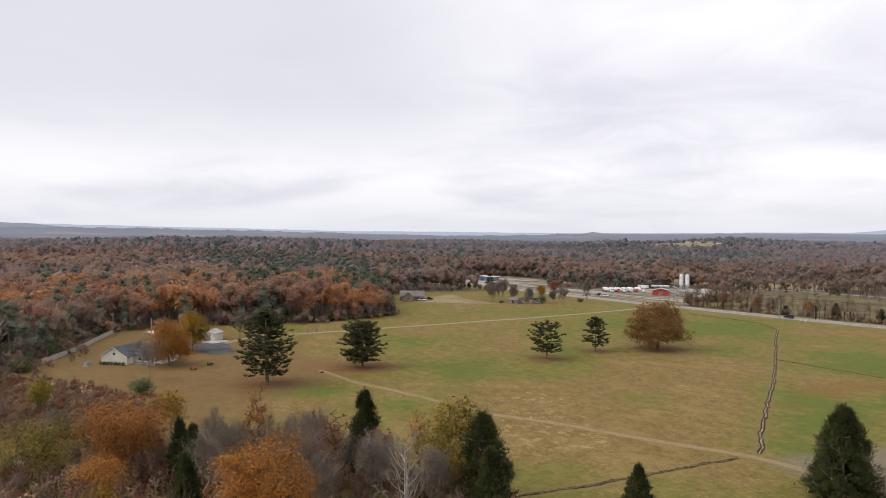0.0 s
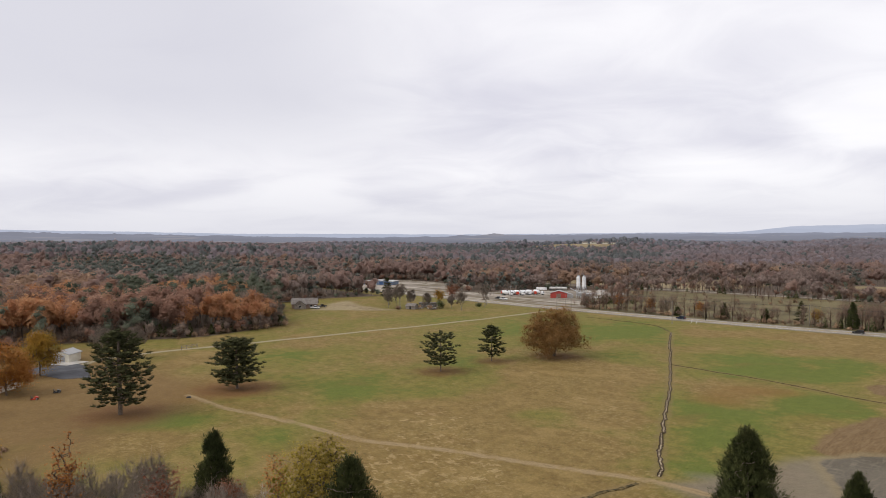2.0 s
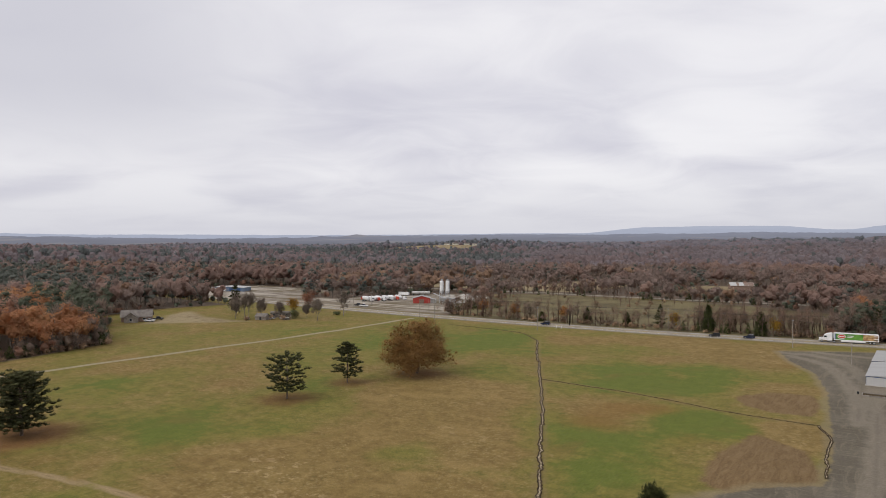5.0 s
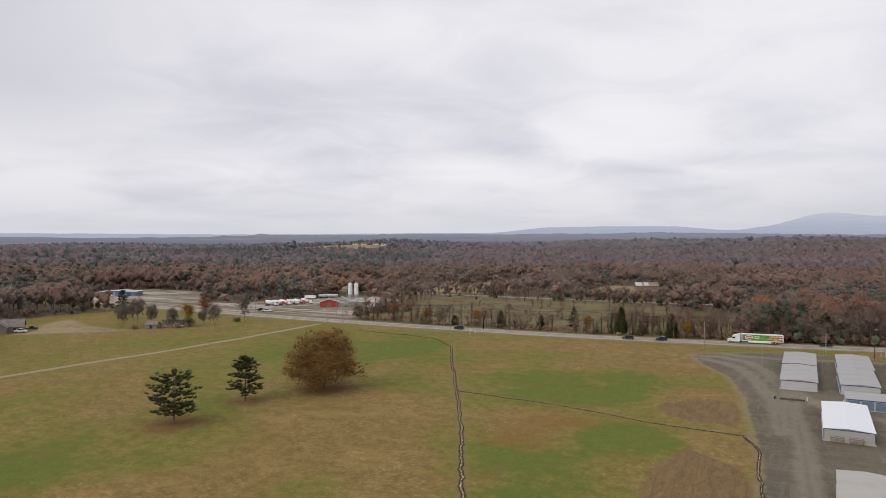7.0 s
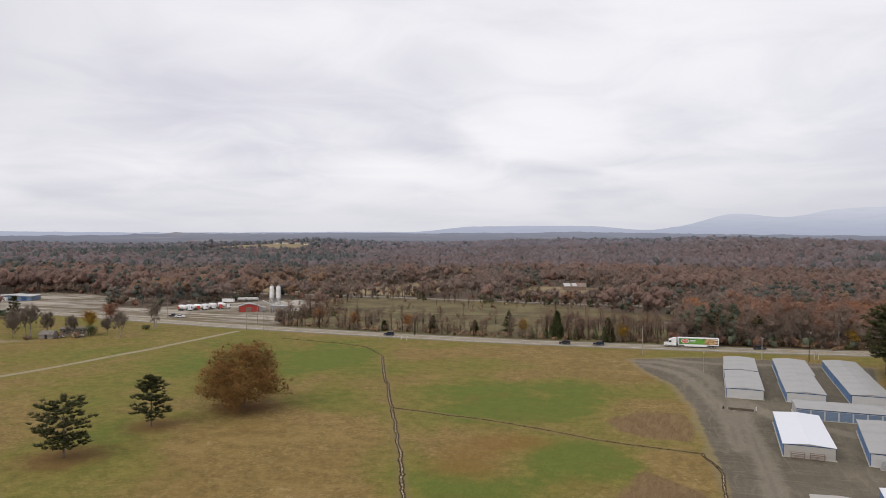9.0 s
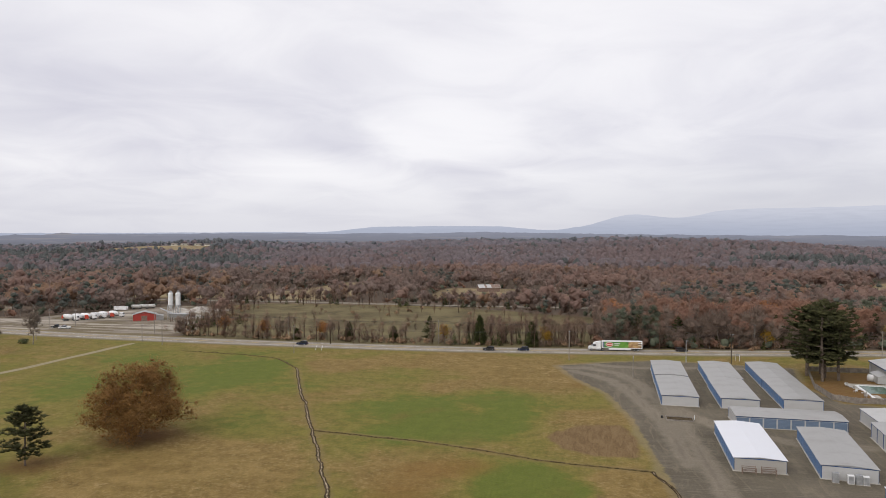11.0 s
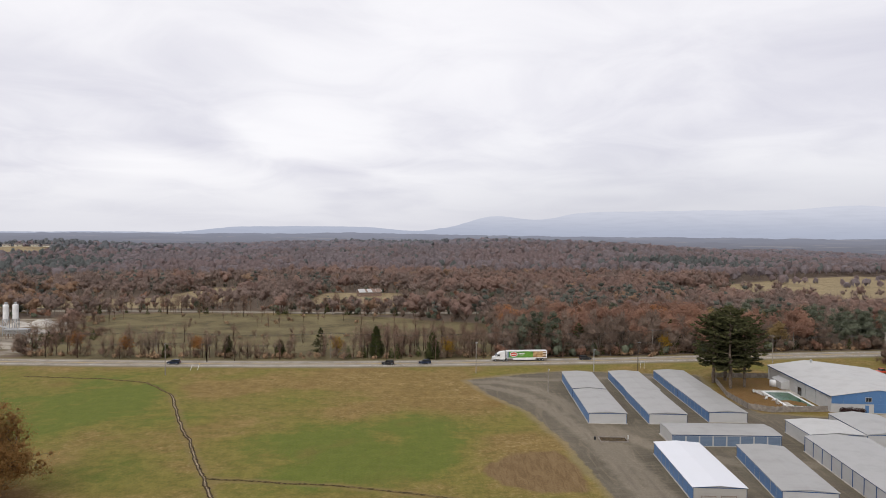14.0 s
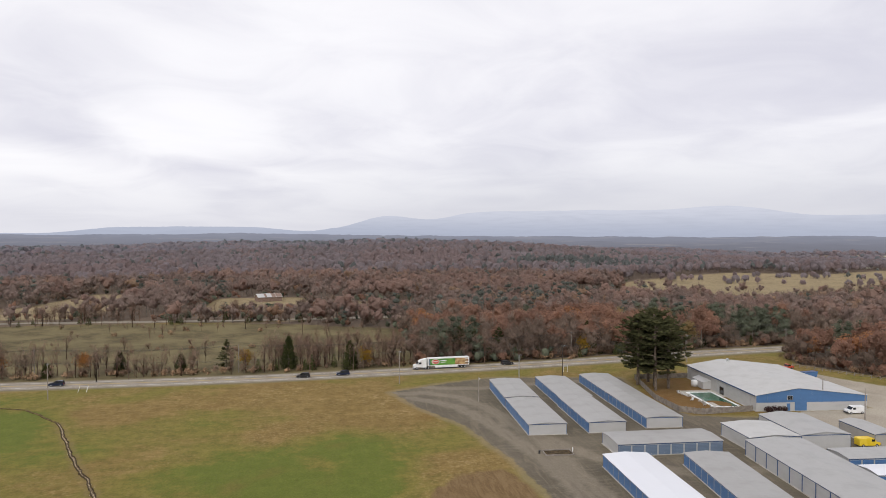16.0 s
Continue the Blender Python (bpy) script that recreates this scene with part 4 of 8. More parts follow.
def wood_bare(r, n, size, h=13.5, w=10.0, thin=0.22, base=0.2):
    """A leafless crown: fine upright twigs all through a rounded outline, and the limbs that carry them."""
    c, way = lumpy_points(n, r, h, w, h * base, 0.5, 10, lobes=True)
    out = np.array([0.5, 0.5, 0.12]) * (c - np.array([0, 0, h * 0.35])) + r.normal(size=c.shape) * np.array([1.0, 1.0, 0.6])
    out[:, 2] = np.abs(out[:, 2]) + 0.9
    out *= size * r.uniform(0.6, 1.3, (n, 1)) / np.linalg.norm(out, axis=1)[:, None]
    twigs = stick(c - out * 0.5, c + out * 0.5, size * thin, r, (0, 0, h * 0.4))
    k = 6
    ends = c[r.integers(0, n, k)] * np.array([0.8, 0.8, 0.9])
    limbs = stick(np.tile([0, 0, h * 0.25], (k, 1)), ends, 0.22, r)
    return np.concatenate([faced(twigs, way, r, lift=0.95), faced(limbs, r.normal(size=(k, 3)), r)])


def wood_cone(r, n, size, h=9.0, w=5.0):
    z = r.uniform(0, 1, n) ** 1.3
    rad = w / 2 * (1 - z) ** 0.8 * r.uniform(0.4, 1, n) ** 0.4
    ang = r.uniform(0, 2 * np.pi, n)
    c = np.stack([rad * np.cos(ang), rad * np.sin(ang), 0.3 + h * z], 1)
    return faced(shards(c, size, r, heart=(0, 0, h * 0.3)), c * np.array([1, 1, 0]) / (w / 2) + np.array([0, 0, 0.4]), r)


def wood_crown(r, k, n, size, h, w, bare=False, base=0.08):
    """A crown of the woods: a rounded mass with uneven lobes, and leaves or upright twigs standing out of it."""
    mid, tall = h * (1 + base) / 2, h * (1 - base) / 2
    i = np.arange(max(k - 1, 0))
    f = (i + 0.5) / max(k - 1, 1)
    a = 2.39996 * i + r.uniform(0, 6.28)
    rise = 0.85 - 1.25 * f
    out = np.sqrt(np.clip(1 - rise * rise, 0.02, 1)) * r.uniform(0.45, 0.68, len(i))
    c = np.stack([np.cos(a) * out * w / 2, np.sin(a) * out * w / 2, mid + rise * tall * 0.6], 1)
    c = np.concatenate([[[r.normal() * 0.3, r.normal() * 0.3, mid]], c])
    rad = np.concatenate([[0.74 if k > 1 else 0.92], r.uniform(0.36, 0.5, len(i))])
    radii = np.stack([rad * w / 2, rad * w / 2, rad * np.where(np.arange(k) == 0, tall, np.maximum(tall * 0.85, w * 0.4))], 1)
    heart = (0, 0, h * 0.35)
    mass = puffs(c, radii * ((0.52 if k > 2 else 0.8) if bare else 0.64 if k > 4 else 0.74), r, heart, 2.0, 0.14, 1.1, k < 2)
    n = int(n * 1.25) if bare else n
    j = r.integers(min(1, k - 1), k, n)
    d = unit(r.normal(size=(n, 3)) + np.array([0, 0, 0.35]))
    q = c[j] + d * radii[j] * r.uniform(0.6 if bare else 0.66, 1.15, (n, 1))
    q[:, 2] = np.maximum(q[:, 2], 0.5)
    way = d * 0.4 + unit(q - np.array(heart)) * 1.4
    if bare:
        lean = d * 0.5 + unit(q * np.array([1, 1, 0.2])) * 0.3 + np.array([0, 0, 0.9]) + r.normal(size=(n, 3)) * 0.3
        lean = unit(lean) * size * 2.8 * r.uniform(0.6, 1.3, (n, 1))
        leaves = stick(q - lean * 0.4, q + lean * 0.6, size * 0.24, r, heart)
    else:
        leaves = shards(q, size * r.uniform(0.8, 1.6, (n, 1)), r, heart=heart)
    return np.concatenate([mass, faced(leaves, way, r, lift=0.95)])


def wood_evergreen(r, k, n, size, h, w):
    """A pine of the woods: rounded tufts in rising tiers about the stem, the top blunt."""
    i = np.arange(k)
    f = (i + 0.4) / k
    a = 2.39996 * i + r.uniform(0, 6.28)
    out = w / 2 * 0.62 * (1 - f) ** 0.55 * r.uniform(0.6, 1.1, k)
    c = np.stack([np.cos(a) * out, np.sin(a) * out, h * (0.22 + 0.68 * f) if k > 1 else np.full(1, h * 0.6)], 1)
    rad = w * (0.34 if k > 2 else 0.42) * (1.05 - 0.45 * f) * r.uniform(0.85, 1.15, k)
    radii = np.stack([rad, rad, rad * (0.75 if k > 2 else 1.2)], 1)
    heart = (0, 0, h * 0.45)
    mass = puffs(c, radii * (0.7 if k > 1 else 0.85), r, heart, 0.8, 0.14, 0.8, k < 2)
    j = r.integers(0, k, n)
    d = unit(r.normal(size=(n, 3)) + np.array([0, 0, 0.4]))
    q = c[j] + d * radii[j] * r.uniform(0.8, 1.15, (n, 1))
    return np.concatenate([mass, faced(shards(q, size, r, heart=heart), d + unit(q - np.array(heart)) * 0.6, r)])


def scatter(templates, places, scales, r):
    """Copies of template triangles, turned and scaled by chance, in one array, and a tone by chance for each copy."""
    out, tones = [], []
    pick = r.integers(0, len(templates), len(places))
    for k, t in enumerate(templates):
        sel = np.where(pick == k)[0]
        if not len(sel):
            continue
        a = r.uniform(0, 2 * np.pi, len(sel))
        c, s = np.cos(a)[:, None, None], np.sin(a)[:, None, None]
        sc = scales[sel][:, None, None]
        wide = sc * r.uniform(0.85, 1.15, len(sel))[:, None, None]
        x = (t[None, :, :, 0] * c - t[None, :, :, 1] * s) * wide
        y = (t[None, :, :, 0] * s + t[None, :, :, 1] * c) * wide
        z = t[None, :, :, 2] * sc
        q = np.stack([x, y, z], -1)
        q[:, :, :3] += places[sel][:, None, None, :]
        out.append(q.reshape(-1, t.shape[1], 3))
        tones.append(np.repeat(r.uniform(0, 1, len(sel)), len(t)))
    return (np.concatenate(out), np.concatenate(tones)) if out else (np.zeros((0, 6, 3)), np.zeros(0))


PINE_STANDS = [(-623, 200, 80), (-323, 87, 32), (-491, 188, 55), (-890, 403, 110), (-323, 139, 26), (-333, 161, 24), (-1204, 341, 130), (-346, 329, 32), (-787, 855, 110), (-709, 1220, 140), (-467, 820, 80),
               (118, 1659, 220), (318, 1700, 200), (170, 367, 26), (184, 341, 22), (137, 509, 36), (315, 877, 70), (32, 306, 15), (205, 285, 14), (250, 290, 16), (-390, 110, 24), (70, 420, 24)]
RUST_STANDS = [(-1000, 487, 170), (-1526, 661, 230), (-420, 404, 42), (85, 654, 46), (135, 575, 42), (540, 1280, 150), (190, 620, 46), (99, 938, 80), (30, 602, 36), (617, 1138, 110), (-274, 824, 70),
               (-77, 780, 55), (-258, 170, 18), (-440, 60, 50), (-680, 20, 120), (-330, -40, 40), (-420, -120, 90), (-280, 50, 30), (110, 350, 28), (60, 350, 20), (195, 258, 22), (225, 240, 26), (260, 215, 40), (300, 260, 50)]
ORANGE_STANDS = [(-392, 51, 32), (-292, 18, 26), (186, 268, 8), (-460, 84, 32), (-339, 125, 20), (-240, 90, 16), (-251, 107, 14), (-238, 139, 12), (-278, 428, 20), (-288, 510, 24), (14, 527, 18), (-333, 370, 20), (-661, 24, 40), (-304, -46, 22), (-401, 7, 26), (-294, 18, 20)]


def plant_woods():
    r = np.random.default_rng(11)
    px, py = [], []
    # three belts, the nearest planted most closely
    for lo, hi, gap in ((0, 430, 8.2), (430, 800, 9.8), (800, 1250, 10.2), (1250, 2100, 14.5)):
        gx = np.arange(-2300, 1500, gap)
        x, y = [a.ravel() for a in np.meshgrid(gx, np.arange(-500, 2300, gap))]
        x = x + r.uniform(-0.5, 0.5, len(x)) * gap
        y = y + r.uniform(-0.5, 0.5, len(y)) * gap
        d = np.hypot(x - 20, y + 30)
        bearing = np.degrees(np.arctan2(x - 20, y + 40))
        ok = (d >= lo) & (d < hi) & ((bearing > -92) | ((d < 460) & (bearing > -106))) & (bearing < 54)
        ok &= ~((x < -330) & (y < -260))
        # the open outskirts of a town, far off in the north-east
        ok &= ~((bearing > 31) & (d > 1400) & (r.uniform(size=len(x)) < 0.8))
        strewn = (np.minimum(edge_distance(x, y, EAST_FIELD), edge_distance(x, y, FAR_MEADOW)) < 0) & (r.uniform(size=len(x)) < 0.02 + 0.3 * (np.sin(x / 30 + y / 22) > 0.75))
        ok &= (wood_distance(x, y) < -1.0) | strewn
        px.append(x[ok])
        py.append(y[ok])
    x, y = np.concatenate(px), np.concatenate(py)
    d = np.hypot(x - 20, y + 30)
    z = land_height(x, y)
    lone = np.minimum(edge_distance(x, y, EAST_FIELD), edge_distance(x, y, FAR_MEADOW)) < 0
    places = np.stack([x, y, z - 0.2 - 3.6 * lone], 1)
    # stands of one kind: slow waves over the land decide what grows where
    def waves(a, b, c):
        return np.sin(x / a + 1.7 * np.sin(y / b + c)) * np.cos(y / (a * 0.8) + 1.4 * np.sin(x / (b * 1.2) + c)) + 0.55 * np.sin(x / (a * 0.37) + y / (b * 0.41) + c) * np.cos(y / (a * 0.33) - c)

    stand, stand2, stand3 = waves(52, 83, 0.4), waves(44, 71, 2.2), waves(38, 95, 4.1)
    west = smooth(-x - 0.35 * y, 60, 220)
    u = r.uniform(0, 1, len(x))
    p_pine = np.clip(0.015 + 0.40 * np.clip((stand2 - 0.45) * 1.5, 0, 1) + 0.24 * west, 0, 0.7)
    p_rust = np.clip(0.04 + 0.26 * np.clip(stand3 * 1.1, 0, 1) + 0.17 * west + 0.20 * smooth(x, -40, 140), 0.03, 0.7)
    p_orange = np.clip(0.012 + 0.12 * np.clip((stand - 0.7) * 1.6, 0, 1) + 0.10 * west * np.clip(stand + 0.2, 0, 1), 0, 0.5)
    p_gold = 0.025 + 0.05 * np.clip(stand - 0.3, 0, 1)
    # stands that keep to their places: pines, rust oaks, orange trees
    for k, spots in enumerate((PINE_STANDS, RUST_STANDS, ORANGE_STANDS)):
        g = np.zeros(len(x))
        for sx, sy, reach in spots:
            g = np.maximum(g, np.exp(-((x - sx) ** 2 + (y - sy) ** 2) / (reach * reach)))
        g = np.clip(g * 1.5, 0, 0.85)
        p_pine, p_rust, p_orange = [p * (1 - g) + (g if k == j else 0) for j, p in enumerate((p_pine, p_rust, p_orange))]
    edges = np.cumsum(np.stack([p_pine, p_rust, p_orange, p_gold]), 0)
    kind = (u[None] > edges).sum(0)
    size = (r.uniform(0.78, 1.16, len(x)) + 0.20 * west * (d < 700) + 0.10 * stand3) * (1 - 0.22 * smooth(wood_distance(x, y), -12, -1)) * (1 - 0.58 * (np.minimum(edge_distance(x, y, LOW_GROWTH), edge_distance(x, y, LOW_EAST)) < 0))
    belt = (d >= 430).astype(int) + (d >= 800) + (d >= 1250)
    out = {}
    # lobes, leaves and leaf size of a crown, belt by belt
    rich = ((5, 430, 0.7), (4, 54, 1.15), (1, 8, 1.7), (1, 2, 2.2))
    wide = (11.5, 13.0, 13.0, 17.0)
    for b in range(4):
        k, n, s = rich[b]
        w = wide[b]
        make = {
            0: ("pines", [wood_evergreen(r, k, n, s, 17.5, 8.0 + 1.2 * b) for _ in range(6)]),
            1: ("rust", [wood_crown(r, k, n, s, 16.5, w) for _ in range(8)]),
            2: ("orange", [wood_crown(r, k, n, s, 15.5, w * 0.95) for _ in range(6)]),
            3: ("gold", [wood_crown(r, k, n, s, 14.5, w * 0.9) for _ in range(5)]),
            4: ("bare", [wood_crown(r, k, n, s, 16.0, w, bare=True) for _ in range(9)]),
        }
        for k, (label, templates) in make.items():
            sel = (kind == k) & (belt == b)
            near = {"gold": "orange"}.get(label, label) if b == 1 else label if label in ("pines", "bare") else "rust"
            # each farther belt takes its own haze-paled leaf material
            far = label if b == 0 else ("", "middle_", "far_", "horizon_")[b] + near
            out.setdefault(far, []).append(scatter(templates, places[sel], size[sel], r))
            if b < 2:
                stems = [wood_trunks(r, 7 if b == 0 else 4, 14, 8, 0.42) for _ in range(3)]
                out.setdefault("stems", []).append(scatter(stems, places[sel], size[sel], r))
    rim = (wood_distance(x, y) > -16) & (belt < 2)
    # undergrowth stands along the outer line of the woods, in the light
    rx, ry = np.repeat(x[rim], 2), np.repeat(y[rim], 2)
    depth = wood_distance(rx, ry)
    out_x, out_y = wood_distance(rx + 1, ry) - depth, wood_distance(rx, ry + 1) - depth
    push = -depth - r.uniform(-0.5, 4.0, len(rx))
    rx, ry = rx + out_x * push + r.uniform(-3, 3, len(rx)), ry + out_y * push + r.uniform(-3, 3, len(rx))
    keep = (wood_distance(rx, ry) < 1.0) & (edge_distance(rx, ry, ROAD, False) > 9) & (edge_distance(rx, ry, BACK_ROAD, False) > 6)
    rx, ry = rx[keep], ry[keep]
    spot = np.stack([rx, ry, land_height(rx, ry) - 0.2], 1)
    which = r.uniform(size=len(rx))
    for label, lo, hi, templates in (("bare", 0.0, 0.52, [wood_crown(r, 3, 100, 0.7, 9.0, 8.0, True, -0.12) for _ in range(5)]), ("rust", 0.52, 0.70, [wood_crown(r, 3, 100, 0.6, 6.8, 7.0, False, -0.12) for _ in range(4)]),
                                     ("pines", 0.70, 1.0, [wood_crown(r, 3, 100, 0.55, 6.0, 5.5, False, -0.12) for _ in range(4)])):
        pick = (which >= lo) & (which < hi)
        out[label].append(scatter(templates, spot[pick], r.uniform(0.55, 1.15, pick.sum()), r))
    white = (kind == 4) & (belt < 2) & (r.uniform(size=len(x)) < 0.03)
    out["pale_limbs"] = [scatter([wood_trunks(r, 16, 14, 10, 0.42) for _ in range(4)], places[white], size[white], r)]
    looks = {"pale_limbs": (BARK_WHITE, "white-limbed leafless sycamores among the woods", "bare woods"), "pines": (PINE, "dark green pines standing among the autumn woods", "pine woods"),
             "rust": (WOOD_RUST, "rust-brown autumn oaks crowding the woods", "autumn woods"),
             "orange": (WOOD_ORANGE, "orange autumn trees scattered through the woods", "autumn woods"),
             "gold": (WOOD_GOLD, "dull gold autumn trees in the woods", "autumn woods"),
             "bare": (WOOD_TWIG, "grey-brown leafless trees filling the woods", "bare woods"),
             # middle, horizon and far kinds carry haze in their leaf colours
             "middle_pines": (MID_HAZED_PINE, "pines standing among the woods, greyed with painted haze", "pine woods"),
             "middle_rust": (MID_HAZED_RUST, "russet trees crowding the woods, dulled with painted haze", "autumn woods"),
             "middle_orange": (MID_HAZED_ORANGE, "orange autumn trees in the woods, dulled with painted haze", "autumn woods"),
             "middle_bare": (MID_HAZED_TWIG, "grey-brown leafless trees of the woods, paled with painted haze", "bare woods"),
             "horizon_pines": (HORIZON_HAZED_PINE, "pines near the horizon, painted blue-grey as haze", "pine woods"),
             "horizon_rust": (HORIZON_HAZED_RUST, "autumn trees near the horizon, painted grey-mauve as haze", "autumn woods"),
             "horizon_bare": (HORIZON_HAZED_TWIG, "leafless trees near the horizon, painted grey-mauve as haze", "bare woods"),
             "far_pines": (FAR_HAZED_PINE, "pines of the distant woods, greyed with painted haze", "pine woods"),
             "far_rust": (FAR_HAZED_RUST, "russet trees of the distant woods, paled with painted haze", "autumn woods"),
             "far_bare": (FAR_HAZED_TWIG, "leafless trees of the distant woods, paled with painted haze", "bare woods"),
             "stems": (BARK_GREY, "grey trunks and limbs of the woods", "tree trunks")}
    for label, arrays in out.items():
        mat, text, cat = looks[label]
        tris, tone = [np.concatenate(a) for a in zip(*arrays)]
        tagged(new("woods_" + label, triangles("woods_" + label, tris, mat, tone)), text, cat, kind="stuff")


plant_woods()


def fringe():
    """Thin bare saplings, brush and small evergreens along the road, the meadow and the wood's edge."""
    r = np.random.default_rng(23)

    def along(line, n, spread, shift=0.0):
        t = r.uniform(0, len(line) - 1, n)
        i = t.astype(int)
        a, b = np.array(line)[i], np.array(line)[i + 1]
        q = a + (b - a) * (t - i)[:, None]
        d = (b - a) / np.linalg.norm(b - a, axis=1)[:, None]
        nrm = np.stack([-d[:, 1], d[:, 0]], 1)
        return q + nrm * (shift + r.normal(size=(n, 1)) * spread)

    road_n = [(-176, 290), (-120, 286), (-43, 287), (46, 296), (97, 304), (145, 313), (204, 321)]
    thin = np.concatenate([along(road_n[:3], 70, 2.5, 1.0), along([(-180, 318), (-186, 345), (-192, 372), (-205, 415)], 34, 5.0), along(road_n[2:4], 110, 5.0, 6.0), along(road_n[2:4], 60, 9.0, 26.0), along(BACK_ROAD[1:], 60, 7, -9), along(BACK_ROAD[1:], 60, 6, 9),
                           np.stack([r.uniform(-165, 15, 26), r.uniform(296, 432, 26)], 1)])
    brush = np.concatenate([along(road_n, 330, 1.6, 0.5), along([(-180, 318), (-186, 345), (-190, 372), (-205, 415)], 70, 6.0), along(road_n[2:], 190, 3.0, 3.0), along([(-182, 296), (-176, 330), (-172, 352)], 60, 4),
                            along([(170, 284), (168, 268), (179, 248), (196, 222), (236, 194)], 110, 2.0, 1.0), along([(-150, -84), (-184, -58), (-222, -35)], 60, 5), along([(-262, -12), (-256, 22), (-245, 46), (-231, 74), (-238, 118), (-282, 142), (-300, 160)], 240, 2.6, 2.5),
                            np.stack([r.uniform(-160, 10, 60), r.uniform(296, 430, 60)], 1), np.stack([r.uniform(-108, 50, 230), r.uniform(458, 512, 230)], 1)])
    dark = np.concatenate([along([(-250, 46), (-236, 76), (-241, 118), (-270, 136)], 40, 1.5, 0.5), along([(-182, 300), (-174, 340)], 18, 4), along(road_n[2:], 46, 2.5, 3),
                           along(BACK_ROAD[1:], 16, 7, -8)])

    def lay(q):
        return np.concatenate([q, land_height(q[:, 0], q[:, 1])[:, None] - 0.1], 1)

    bare = [np.concatenate([wood_bare(r, 170, 0.9, 10, 5.0, 0.12), faced(stick(np.zeros((3, 3)), np.tile([0.0, 0, 8], (3, 1)), 0.3, r), r.normal(size=(3, 3)), r)]) for _ in range(6)]
    low = [wood_leafy(r, 110, 0.5, 2.6, 3.4, -0.6) for _ in range(4)]
    scrub = [wood_bare(r, 80, 0.7, 3.4, 3.6, 0.16, 0.0) for _ in range(4)]
    cone = [wood_cone(r, 200, 0.55, 4.5, 3.4) for _ in range(4)]
    pick = r.uniform(0, 1, len(brush))
    sets = (("roadside_saplings", bare, thin, (0.7, 1.45), TWIG_BROWN, "leafless saplings lining the road and the meadow", "saplings"),
            ("rust_brush", low, brush[pick < 0.3], (0.6, 1.3), BRUSH, "low dry brown brush along the verges", "brush"),
            ("bare_scrub", scrub, brush[pick >= 0.3], (0.7, 1.5), TWIG_BROWN, "low leafless scrub along the verges", "scrub"),
            ("evergreen_scrub", cone, dark, (0.6, 1.25), CEDAR, "small dark evergreens at the wood's edge", "evergreen scrub"))
    for name, templates, q, (lo, hi), mat, text, cat in sets:
        tris, tone = scatter(templates, lay(q), r.uniform(lo, hi, len(q)), r)
        tagged(new(name, triangles(name, tris, mat, tone)), text, cat, kind="stuff")


fringe()


def skeleton_of(trunk, targets, r, tip_r=0.035, power=2.3):
    """Limbs that join every target to the nearest limb grown so far; gives (from, to, radius, radius)."""
    pts, parent = [np.array(q, float) for q in trunk], [-1] + list(range(len(trunk) - 1))
    order = np.argsort(np.linalg.norm(targets - np.array(trunk[-1]), axis=1))
    arr = np.zeros((len(trunk) + 3 * len(targets), 3))
    arr[:len(trunk)] = trunk
    n, first = len(trunk), max(1, len(trunk) // 3)
    leaves = []
    for k in order:
        q = targets[k]
        d = arr[first:n] - q
        cost = np.sqrt((d ** 2).sum(1)) + 0.8 * np.maximum(d[:, 2] + 0.2, 0)
        j = first + int(cost.argmin())
        a = arr[j].copy()
        for f in (0.35, 0.7, 1.0):
            m = a + (q - a) * f
            if f < 1:
                m = m + r.normal(size=3) * 0.07 * np.linalg.norm(q - a) + np.array([0, 0, 0.06 * np.linalg.norm(q - a)])
            arr[n] = m
            parent.append(j)
            j = n
            n += 1
        leaves.append(j)
    load = np.zeros(n)
    load[leaves] = tip_r ** power
    for i in range(n - 1, 0, -1):
        load[parent[i]] += load[i]
    rad = np.maximum(load, 1e-9) ** (1 / power)
    return [(arr[parent[i]], arr[i], rad[parent[i]] if i < len(trunk) or rad[parent[i]] < rad[i] * 1.6 else rad[i] * 1.25, rad[i]) for i in range(1, n)]


def limb_geo(segments):
    g = Geo()
    for a, b, ra, rb in segments:
        sides = 7 if ra > 0.18 else 4 if ra > 0.06 else 3
        g.tube(a, b, ra, rb, sides, False)
    return g


def foliage(targets, per, spread, size, r, flat=1.0, thin=1.0, droop=0.0, heart=None):
    c = np.repeat(targets, per, 0) + r.normal(size=(len(targets) * per, 3)) * np.array([spread, spread, spread * (0.7 if flat == 1 else 0.42)])
    c[:, 2] -= droop
    c[:, 2] = np.maximum(c[:, 2], 0.3)
    mid = np.repeat(targets, per, 0)
    out = unit(c - mid) * 0.9 + np.array([0, 0, 0.3])
    if heart is not None:
        out = out + unit(mid - np.array(heart)) * 0.6
    return faced(shards(c, size, r, flat, thin, heart), out, r)


